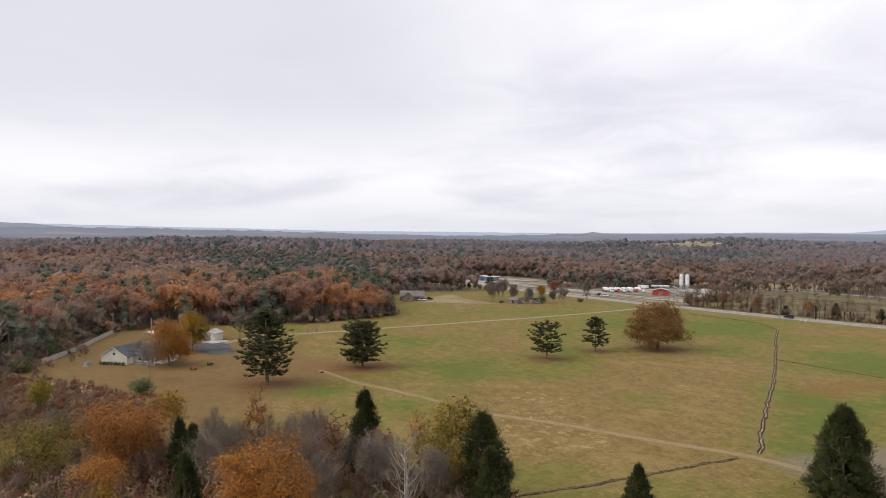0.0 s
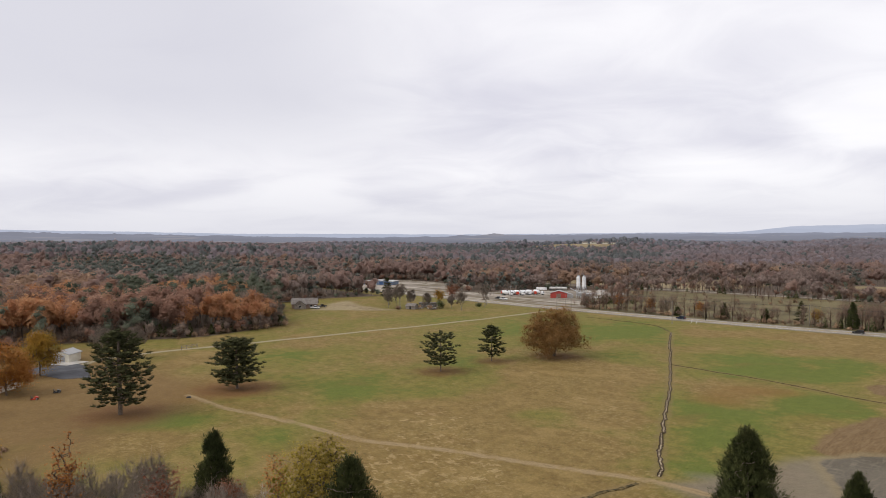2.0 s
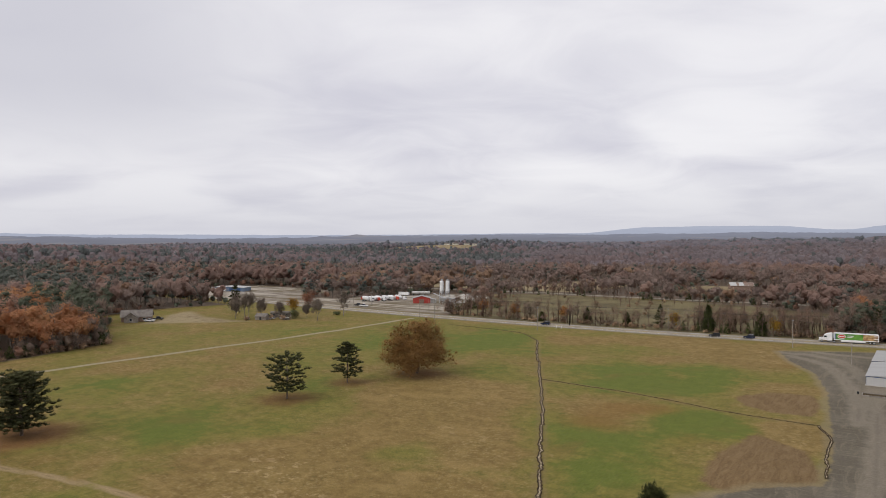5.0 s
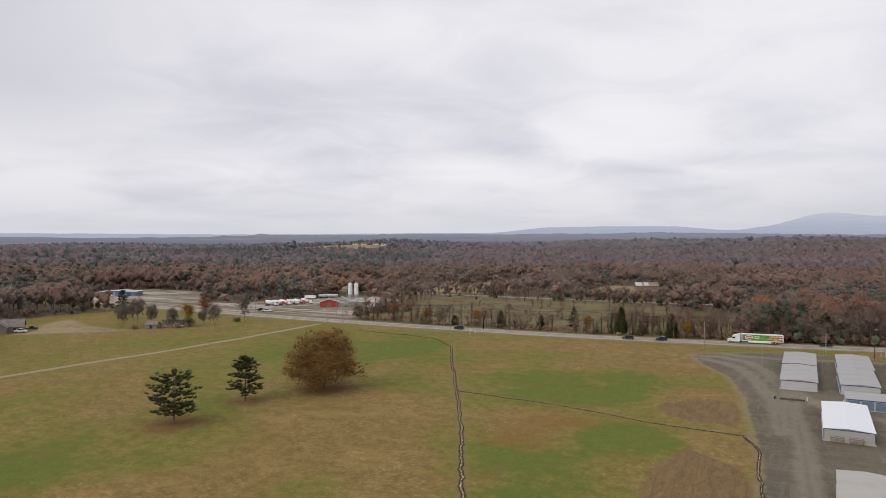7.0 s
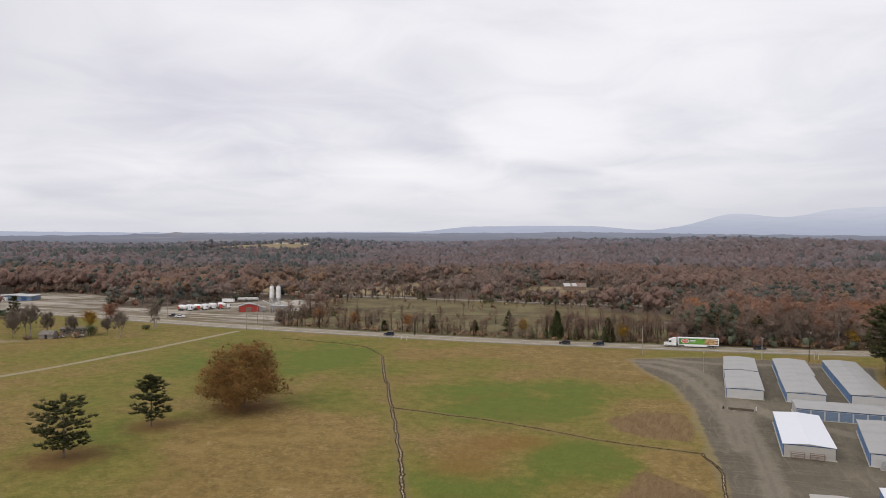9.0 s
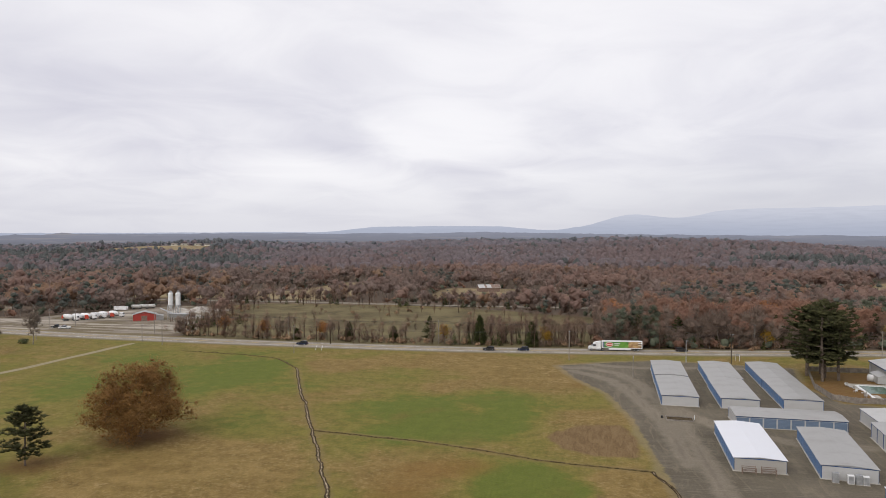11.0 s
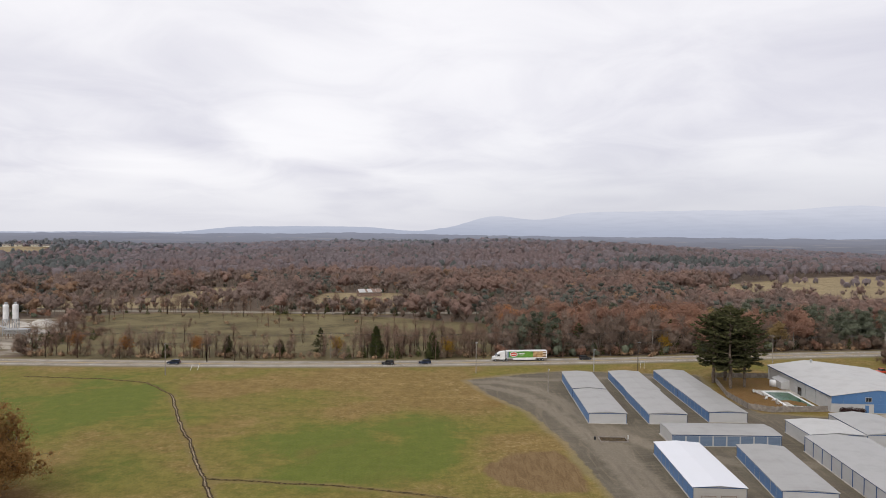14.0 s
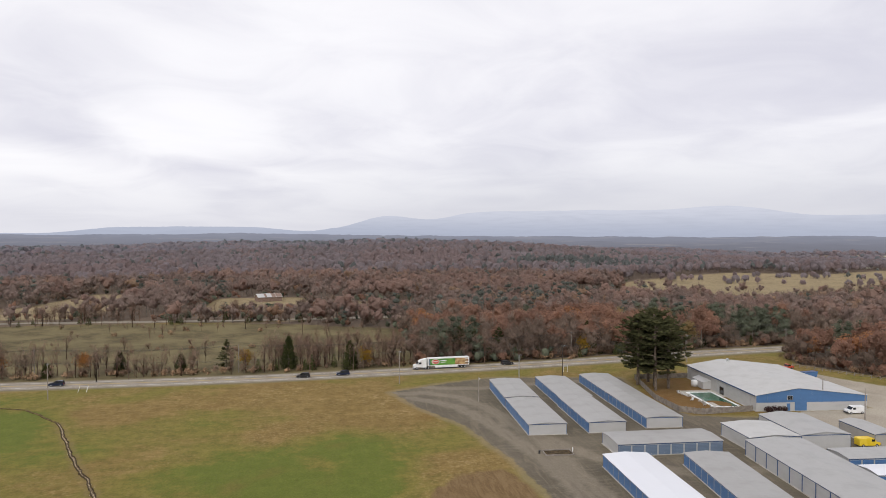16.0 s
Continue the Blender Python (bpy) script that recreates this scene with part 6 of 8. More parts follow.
# ---- the eroded gullies ----
def gully(name, line, half, label, seed, stones=True):
    """A ragged cut: crumbling dark banks with a paler stony bed between them."""
    r = np.random.default_rng(seed)
    t = thing(name, 0, 0, 0, 0, label, "gully", kind="structure")
    pts = [Vector(q) for q in line]
    path = []
    for a, b in zip(pts, pts[1:]):
        n = max(2, int((b - a).length / 0.9))
        path += [a + (b - a) * (i / n) for i in range(n)]
    path.append(pts[-1])
    wob = np.convolve(r.normal(size=len(path) + 8), np.ones(5) / 5, "same")[:len(path)] * 1.5
    lip = 0.14 if stones else -0.02
    banks, bed = Geo(), Geo()
    rows = []
    for i, q in enumerate(path):
        d = (path[min(i + 1, len(path) - 1)] - path[max(i - 1, 0)]).normalized()
        nrm = Vector((-d.y, d.x))
        c = q + nrm * float(wob[i]) * half
        w = half * r.uniform(0.7, 1.35)
        rows.append([c + nrm * (s * w) for s in (-1.35, -0.85 - 0.3 * r.uniform(), -0.5, 0.5, 0.85 + 0.3 * r.uniform(), 1.35)])
    z = [0.03, lip + 0.1, 0.06, 0.06, lip + 0.1, 0.03] if stones else [0.04, 0.15, 0.13, 0.13, 0.15, 0.04]
    def lie(q):
        return 0.10 * math.sin(q.x / 7.3 + 0.6 * math.sin(q.y / 11)) * math.sin(q.y / 8.1)

    jag = 0.08 if stones else 0.02
    heights = [[v + lie(q[k]) + jag * r.normal() * (k in (1, 4)) for k, v in enumerate(z)] for q in rows]
    for i, (a, b) in enumerate(zip(rows, rows[1:])):
        za, zb = heights[i], heights[i + 1]
        for k in (0, 1, 3, 4):
            banks.face((a[k].x, a[k].y, za[k]), (b[k].x, b[k].y, zb[k]), (b[k + 1].x, b[k + 1].y, zb[k + 1]), (a[k + 1].x, a[k + 1].y, za[k + 1]))
        bed.face((a[2].x, a[2].y, za[2]), (b[2].x, b[2].y, zb[2]), (b[3].x, b[3].y, zb[3]), (a[3].x, a[3].y, za[3]))
    part("bank", banks, MUD if stones else DITCH, t, "dark crumbling soil banks")
    part("bed", bed, STONE if stones else DITCH, t, "pale stony bed" if stones else "dark damp bed")
    if not stones:
        return t
    # clods and stones along the banks
    g = Geo()
    for q in rows:
        for _ in range(2):
            c = q[int(r.integers(1, 5))] + Vector((r.normal() * 0.25, r.normal() * 0.25))
            s = r.uniform(0.12, 0.42) * half
            g.prism([(c.x + s * math.cos(a + r.normal() * 0.3), c.y + s * math.sin(a + r.normal() * 0.3)) for a in (0, 1.2, 2.5, 3.8, 5.1)], 0.0, s * 0.9,
                    [(c.x + 0.5 * s * math.cos(a), c.y + 0.5 * s * math.sin(a)) for a in (0, 1.2, 2.5, 3.8, 5.1)])
    ob = part("clods", g, STONE if stones else DITCH, t, "scattered clods and stones")
    ob["kind"] = "stuff"
    return t


gully("gully_1", GULLY[3:], 0.31, "eroded gully with dark banks and pale stones across the pasture", 5)
gully("gully_2", GULLY[:4], 0.3, "shallow dark ditch in the grass near the highway", 6, False)
gully("gully_3", BRANCH, 0.2, "shallow grassy ditch with dark cut banks", 7, False)
gully("gully_4", BRANCH_END, 0.22, "stony ditch beside the gravel lot", 8)
gully("gully_5", LOWER_DITCH, 0.32, "dark ditch below the dirt track", 9, False)


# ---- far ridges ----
# ridges glow by themselves, unlit, with distance haze painted into their colour
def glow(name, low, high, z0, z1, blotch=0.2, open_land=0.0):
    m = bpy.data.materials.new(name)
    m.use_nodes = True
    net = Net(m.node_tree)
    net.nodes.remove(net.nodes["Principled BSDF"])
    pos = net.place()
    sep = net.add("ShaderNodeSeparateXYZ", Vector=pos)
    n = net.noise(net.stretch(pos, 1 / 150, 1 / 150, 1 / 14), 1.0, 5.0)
    # painted haze: the colour turns paler with height
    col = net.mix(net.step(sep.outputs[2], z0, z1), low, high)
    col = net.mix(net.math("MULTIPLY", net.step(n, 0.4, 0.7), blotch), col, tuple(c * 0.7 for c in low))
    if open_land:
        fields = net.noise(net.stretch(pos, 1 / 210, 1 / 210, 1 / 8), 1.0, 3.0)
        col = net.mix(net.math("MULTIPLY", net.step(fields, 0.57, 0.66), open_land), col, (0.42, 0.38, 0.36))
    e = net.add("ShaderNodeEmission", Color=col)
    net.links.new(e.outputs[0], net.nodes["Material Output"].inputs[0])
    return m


def ridge(name, dist, tops, mat, label, seed, rough=3.0):
    """A far range: its skyline, as (bearing in degrees east of north, height), smoothed and roughened with tree tops."""
    r = np.random.default_rng(seed)
    g = Geo()
    b = np.linspace(-100, 62, 900)
    h = np.interp(b, [q[0] for q in tops], [q[1] for q in tops])
    k = np.hanning(25)
    h = np.convolve(np.pad(h, 12, "edge"), k / k.sum(), "valid")
    h = h + np.convolve(r.normal(size=906), np.ones(7) / 7, "valid") * rough * 1.3 + r.normal(size=900) * rough * 0.18
    rows = [[(dist * (1 + 0.0006 * j) * math.sin(math.radians(a)), dist * (1 + 0.0006 * j) * math.cos(math.radians(a)), z) for a, z in zip(b, hh)]
            for j, hh in enumerate((h * 0 - 60, h * 0.45 - 10, h))]
    for lo, hi in zip(rows, rows[1:]):
        for i in range(len(b) - 1):
            g.face(lo[i], lo[i + 1], hi[i + 1], hi[i])
    return tagged(new(name, g.mesh(name, mat, True)), label, "hills", kind="structure")


HAZE_3 = glow("mountain_haze_glow", (0.42, 0.455, 0.565), (0.61, 0.63, 0.72), 40, 235, 0.12)
HAZE_2 = glow("ridge_haze_glow", (0.215, 0.222, 0.27), (0.275, 0.29, 0.36), 0, 80, 0.15, 0.15)
HAZE_1 = glow("dark_ridge_haze_glow", (0.188, 0.192, 0.232), (0.235, 0.243, 0.298), 10, 45, 0.2, 0.25)
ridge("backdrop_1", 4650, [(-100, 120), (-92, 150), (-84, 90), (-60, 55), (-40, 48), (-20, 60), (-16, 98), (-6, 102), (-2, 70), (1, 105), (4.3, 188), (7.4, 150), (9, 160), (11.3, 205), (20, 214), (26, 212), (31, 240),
                           (34, 212), (36.4, 172), (42, 172), (50, 150), (62, 150)], HAZE_3, "pale blue mountains with painted haze, paler towards the top", 3, 2.0)
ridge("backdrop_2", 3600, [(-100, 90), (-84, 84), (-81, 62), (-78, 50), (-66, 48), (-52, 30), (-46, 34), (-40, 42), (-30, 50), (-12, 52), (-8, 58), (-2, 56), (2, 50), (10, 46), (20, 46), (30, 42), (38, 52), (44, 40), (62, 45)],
      HAZE_2, "blue-grey wooded ridges with painted haze", 4, 2.6)
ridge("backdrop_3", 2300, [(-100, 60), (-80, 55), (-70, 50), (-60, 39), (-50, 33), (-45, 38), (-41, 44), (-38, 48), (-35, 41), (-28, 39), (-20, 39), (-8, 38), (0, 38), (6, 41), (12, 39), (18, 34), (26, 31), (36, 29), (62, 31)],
      HAZE_1, "dark wooded hills with painted haze", 5, 3.0)


# ---- the storage units ----
def storage_unit(x, y, rz, w, l, eave, roof, label, west=0, south=0, east=0, ridge_up=0.35, wall=None, door=None, posts=0, along="y", trim=None, north=0):
    """A long low metal shed with its near-west corner at (x, y): w across, l along. Doors on the sides named, each a part."""
    wall, door, trim = wall or WALL_WHITE, door or BLUE, trim or BLUE_DARK
    t = thing("storage_building", x, y, rz, 0, label, "storage shed", "storage sheds")
    b = Geo()
    b.box(-0.25, -0.25, 0, w + 0.25, l + 0.25, 0.12)
    part("slab", b, CONCRETE, t, "pale concrete slab")
    gable_x = along == "y"
    body = Geo()
    if gable_x:
        body.profile([(0, 0.12), (w, 0.12), (w, eave), (w / 2, eave + ridge_up), (0, eave)], 0, l)
    else:
        n = len(body.v)
        body.v += [(0, 0, 0.12), (0, l, 0.12), (0, l, eave), (0, l / 2, eave + ridge_up), (0, 0, eave), (w, 0, 0.12), (w, l, 0.12), (w, l, eave), (w, l / 2, eave + ridge_up), (w, 0, eave)]
        body.f += [(n, n + 4, n + 3, n + 2, n + 1), (n + 5, n + 6, n + 7, n + 8, n + 9), (n, n + 5, n + 9, n + 4), (n + 1, n + 2, n + 7, n + 6), (n + 4, n + 9, n + 8, n + 3),
                   (n + 2, n + 3, n + 8, n + 7), (n, n + 1, n + 6, n + 5)]
    part("wall", body, wall, t)
    rf = Geo()
    o, k = 0.22, 0.07
    if gable_x:
        rf.profile([(-o, eave + 0.02), (w / 2, eave + ridge_up + 0.04), (w + o, eave + 0.02), (w + o, eave + 0.02 + k), (w / 2, eave + ridge_up + 0.04 + k), (-o, eave + 0.02 + k)], -o, l + o)
    else:
        for s in (1, -1):
            y0, y1 = (-o, l / 2) if s > 0 else (l + o, l / 2)
            z0, z1 = eave + 0.02, eave + ridge_up + 0.04
            q = [(-o, y0, z0), (w + o, y0, z0), (w + o, y1, z1), (-o, y1, z1)]
            if s < 0:
                q = q[::-1]
            rf.face(*[(a, bb, c + k) for a, bb, c in q])
            rf.face(*q[::-1])
            rf.face((-o, y0, z0), (w + o, y0, z0), (w + o, y0, z0 + k), (-o, y0, z0 + k))
            rf.face((-o, y0, z0), (-o, y1, z1), (-o, y1, z1 + k), (-o, y0, z0 + k))
            rf.face((w + o, y0, z0), (w + o, y1, z1), (w + o, y1, z1 + k), (w + o, y0, z0 + k))
    part("roof", rf, roof, t)
    # coloured fascia under the eaves and up the gables, and corner trim
    f = Geo()
    if gable_x:
        for yy in (-0.03, l - 0.0):
            f.face((0, yy, eave - 0.16), (w, yy, eave - 0.16), (w, yy, eave), (w / 2, yy, eave + ridge_up), (0, yy, eave)) if yy > 0 else None
            f.box(-0.02, yy, eave - 0.12, w / 2, yy + 0.03, eave + 0.05)
            f.box(w / 2, yy, eave - 0.12, w + 0.02, yy + 0.03, eave + 0.05)
        f.box(-0.04, 0, eave - 0.22, 0, l, eave)
        f.box(w, 0, eave - 0.22, w + 0.04, l, eave)
    else:
        f.box(0, -0.04, eave - 0.22, w, 0, eave)
        f.box(0, l, eave - 0.22, w, l + 0.04, eave)
    for cx, cy in ((0, 0), (w, 0), (0, l), (w, l)):
        f.box(cx - 0.045, cy - 0.045, 0.12, cx + 0.045, cy + 0.045, eave)
    part("trim", f, trim, t, "dark blue metal trim")
    def roll_door(a, b2, side):
        """A ribbed roll-up door, with its slats as steps."""
        d = Geo()
        z, n = 0.14, 7
        hgt = (min(eave - 0.32, 2.45) - 0.14) / n
        edge = [(0.015, z)]
        for i in range(n):
            edge += [(0.055, z + i * hgt), (0.055, z + (i + 0.8) * hgt), (0.02, z + (i + 0.9) * hgt)]
        edge.append((0.015, z + n * hgt))
        spots = {"west": lambda e, q, zz: (-e, q, zz), "east": lambda e, q, zz: (w + e, q, zz), "north": lambda e, q, zz: (q, l + e, zz), "south": lambda e, q, zz: (q, -e, zz)}
        spot = spots[side]
        k = len(edge)
        d.v = [spot(e, a, zz) for e, zz in edge] + [spot(e, b2, zz) for e, zz in edge]
        d.f = [(i, i + 1, k + i + 1, k + i) for i in range(k - 1)] + [tuple(range(k)), tuple(range(2 * k - 1, k - 1, -1))]
        ob = part("roll_up_door", d, door, t)
        h = Geo()
        m = (a + b2) / 2
        if side == "west":
            h.box(-0.10, m - 0.12, 0.42, -0.05, m + 0.12, 0.48)
        elif side == "south":
            h.box(m - 0.12, -0.10, 0.42, m + 0.12, -0.05, 0.48)
        else:
            return
        part("handle", h, STEEL, ob, "steel handle")
    for count, side, span in ((west, "west", l), (east, "east", l), (south, "south", w), (north, "north", w)):
        for i in range(count):
            step = span / count
            roll_door(i * step + 0.18, (i + 1) * step - 0.18, side)
    if posts:
        for i in range(posts + 1):
            p = Geo()
            yy = l * i / posts
            p.box(-0.10, yy - 0.09, 0, -0.005, yy + 0.09, eave)
            part("post", p, trim, t, "dark blue post")
    return t


GREY_SHED = "grey-roofed metal storage shed with blue roll-up doors"
storage_unit(33.3, 192.6, -2.6, 9.9, 28.6, 2.75, ROOF_GREY, GREY_SHED, west=9)
storage_unit(34.5, 221.6, -3.0, 10.0, 26.0, 2.95, ROOF_GREY, "open-sided grey storage shed behind its twin", west=8)
storage_unit(49.2, 192.2, -2.8, 9.9, 28.6, 2.75, ROOF_GREY, GREY_SHED, west=9)
storage_unit(50.9, 221.2, -3.0, 10.2, 29.0, 2.75, ROOF_GREY, GREY_SHED, west=9)
storage_unit(65.9, 194.2, -2.8, 10.0, 28.2, 2.75, ROOF_GREY, GREY_SHED, west=9)
storage_unit(67.2, 222.8, -3.2, 10.2, 29.5, 2.75, ROOF_GREY, GREY_SHED, west=9)
storage_unit(48.9, 172.9, -1.6, 25.6, 10.1, 2.75, ROOF_GREY, "grey storage shed with faded blue doors set crosswise", south=8, door=BLUE_PALE, along="x")
storage_unit(41.2, 138.2, -3.0, 9.9, 28.5, 2.75, ROOF_WHITE, "storage shed with a bright white roof", west=9, wall=WALL_TAN)
storage_unit(57.2, 136.6, -7.4, 9.9, 28.6, 2.75, ROOF_GREY, GREY_SHED, west=9)
storage_unit(74.0, 127.8, -6.2, 13.8, 41.5, 3.6, ROOF_PALE, "long pale storage hall with dark posts", west=0, posts=9, ridge_up=0.6)
storage_unit(81.2, 171.8, -3.0, 13.0, 13.2, 3.2, ROOF_HALL, "pale-roofed low storage building", wall=WALL_WHITE, ridge_up=0.5)
storage_unit(94.4, 171.2, -5.0, 12.2, 19.5, 3.4, ROOF_PALE, "pale metal workshop joined to the storage building", wall=WALL_WHITE, ridge_up=0.7)
storage_unit(113.2, 170.2, -4.0, 6.2, 13.2, 3.0, ROOF_PALE, "narrow pale shed by the paved yard", wall=WALL_TAN, ridge_up=0.5)
storage_unit(94.2, 155.6, -4.0, 14.5, 7.4, 2.7, ROOF_PALE, "low shed with blue doors by the hall", south=5, along="x")
storage_unit(93.2, 146.2, -4.0, 15.0, 6.2, 2.4, ROOF_WHITE, "low white-roofed shed by the hall", south=5, along="x")
storage_unit(39.6, 83.0, -4.0, 9.0, 24.0, 2.75, WALL_TAN, "tan-roofed storage shed at the lot's near end", west=8, wall=WALL_TAN)
storage_unit(51.5, 90.5, -5.0, 9.9, 24.0, 2.75, ROOF_WHITE, "white-roofed storage shed at the lot's near end", west=8)
storage_unit(62.2, 101.5, -5.0, 9.9, 24.0, 2.75, ROOF_WHITE, "white-roofed storage shed at the lot's near end", west=8)


def small_bits_of_lot():
    # a sunk drain with a timber rim, scrap frames, portable toilets, a roof vent
    t = thing("drain_pit", 36, 177.6, -2, 0, "dark sunken drain framed with timber", "drain")
    g = Geo()
    g.box(-3.4, -2.0, 0.0, 3.4, -1.8, 0.3).box(-3.4, 1.8, 0, 3.4, 2.0, 0.3).box(-3.4, -1.8, 0, -3.2, 1.8, 0.3).box(3.2, -1.8, 0, 3.4, 1.8, 0.3)
    part("rim", g, FENCE_WOOD, t)
    part("bed", Geo().box(-3.2, -1.8, 0, 3.2, 1.8, 0.08), MUD, t, "dark wet bed")
    part("pipe", Geo().tube((-4.4, 0.2, 0.0), (-4.4, 0.2, 0.7), 0.25, 0.25, 8), RUBBER, t, "black pipe stub")
    part("marker", Geo().tube((3.8, 0.8, 0.0), (3.8, 0.8, 1.0), 0.12, 0.12, 8), WHITE, t, "white marker post")
    for i, (dx, wd) in enumerate([(1.0, 2.6), (4.7, 2.7)]):
        f = thing("scrap_rack", 41.5 + dx, 137.3, -3, 0, "rusty steel rack leaning on the shed's end wall", "rack", "racks by the shed")
        for xx in (0, wd):
            part("post", Geo().tube((xx, 0, 0), (xx, 0, 1.5), 0.06, 0.06, 5), BRICK, f)
            part("post", Geo().tube((xx, -0.7, 0), (xx, -0.7, 1.3), 0.06, 0.06, 5), BRICK, f)
        for zz in (0.5, 1.0, 1.4):
            part("rail", Geo().tube((0, 0, zz), (wd, 0, zz), 0.05, 0.05, 5), BRICK, f)
            part("rail", Geo().tube((0, -0.7, zz * 0.9), (wd, -0.7, zz * 0.9), 0.05, 0.05, 5), BRICK, f)
    for i, (dx, mat) in enumerate([(1.8, STEEL), (4.4, WHITE), (5.8, STEEL), (7.0, WHITE)]):
        f = thing("equipment_cabinet", 57.4 + dx, 135.2 - 0.13 * dx, -7, 0, "pale metal equipment cabinet by the shed wall", "cabinet", "cabinets by the shed")
        part("body", Geo().box(-0.55, -0.5, 0.1, 0.55, 0.5, 1.9 - 0.2 * (i % 2)), mat, f)
        part("door", Geo().box(-0.45, -0.54, 0.2, 0.45, -0.505, 1.6), STEEL, f)
        part("plinth", Geo().box(-0.6, -0.55, 0, 0.6, 0.55, 0.1), CONCRETE, f)
    v = thing("white_bin", 83.0, 163.5, 10, 0, "small white bin standing on the gravel", "bin")
    part("body", Geo().lathe([(0.35, 0), (0.42, 0.7), (0.42, 0.8)], 10), WHITE, v)
    part("lid", Geo().lathe([(0.45, 0.8), (0.3, 0.95), (0.05, 1.0)], 10), WHITE, v)


small_bits_of_lot()


# ---- the big hall, its pool and fence ----
def big_hall():
    t = thing("metal_hall", 105.3, 205.8, -5.2, 0, "large white metal hall with a blue gable band", "hall")
    w, l, e0, e1, rx, rz_ = 33.5, 47.5, 4.6, 4.3, 12.5, 6.6
    part("slab", Geo().box(-0.3, -0.3, 0, w + 0.3, l + 0.3, 0.1), CONCRETE, t, "concrete slab")
    part("wall", Geo().profile([(0, 0.1), (w, 0.1), (w, e1), (rx, rz_), (0, e0)], 0, l), WALL_WHITE, t)
    o, k = 0.35, 0.1
    part("roof", Geo().profile([(-o, e0), (rx, rz_ + 0.04), (w + o, e1), (w + o, e1 + k), (rx, rz_ + 0.04 + k), (-o, e0 + k)], -o, l + o), ROOF_HALL, t)
    band = Geo()
    n = 10
    for i in range(n):
        a, b = w * i / n + 0.02, w * (i + 1) / n - 0.02
        za, zb = [e0 + (rz_ - e0) * q / rx if q < rx else rz_ - (rz_ - e1) * (q - rx) / (w - rx) for q in (a, b)]
        g = Geo()
        g.face((a, -0.06, 2.55), (b, -0.06, 2.55), (b, -0.06, zb), (a, -0.06, za))
        g.face((a, -0.06, 2.55), (a, 0, 2.55), (b, 0, 2.55), (b, -0.06, 2.55))
        g.face((a, -0.06, 2.55), (a, -0.06, za), (a, 0, za), (a, 0, 2.55))
        g.face((b, -0.06, 2.55), (b, 0, 2.55), (b, 0, zb), (b, -0.06, zb))
        part("gable_panel", g, BLUE, t)
    part("fascia", Geo().box(-0.40, 0, e0 - 0.25, -0.36, l, e0 + 0.05), BLUE_DARK, t, "dark blue eave fascia")
    part("roll_up_door", Geo().box(11.6, -0.12, 0.1, 15.2, -0.02, 2.6), BLUE, t, "blue roll-up door")
    part("door", Geo().box(9.2, -0.10, 0.1, 10.2, -0.02, 2.2), BLUE, t, "blue entrance door")
    win = part("window", Geo().box(9.2, -0.12, 3.2, 11.0, -0.07, 4.5), STEEL, t, "grey-framed gable window")
    part("pane", Geo().box(9.35, -0.14, 3.32, 10.05, -0.121, 4.38), GLASS_DARK, win)
    part("pane", Geo().box(10.15, -0.14, 3.32, 10.85, -0.121, 4.38), GLASS_DARK, win)
    for i in range(7):
        part("downpipe", Geo().box(-0.12, 3 + i * 7.0, 0.1, -0.01, 3.1 + i * 7.0, e0), STEEL, t)
    door = part("side_door", Geo().box(-0.10, 20, 0.1, -0.01, 22.4, 2.5), GLASS_DARK, t, "dark glazed side door")
    part("frame", Geo().box(-0.13, 19.8, 0.1, -0.105, 20.0, 2.6).box(-0.13, 22.4, 0.1, -0.105, 22.6, 2.6), BLACK, door)
    part("lean_to", Geo().profile([(-2.6, 0.05), (-0.02, 0.05), (-0.02, 3.0), (-2.6, 2.3)], 29, 38), WALL_WHITE, t, "low white lean-to")
    part("vent", Geo().tube((rx, 43, rz_), (rx, 43, rz_ + 0.8), 0.35, 0.35, 10).lathe([(0.5, 0), (0.5, 0.15), (0.1, 0.4)], 10, origin=(rx, 43, rz_ + 0.8)), STEEL, t, "steel roof vent")
    tank = thing("white_tank", 105.5, 240.5, 0, 0, "white round tank beside the hall", "tank")
    part("body", Geo().lathe([(1.3, 0), (1.3, 1.7), (1.1, 1.95), (0.3, 2.1)], 16), WHITE, tank, smoothed=True)
    part("lid", Geo().lathe([(0.35, 2.1), (0.35, 2.25)], 10), STEEL, tank)


big_hall()


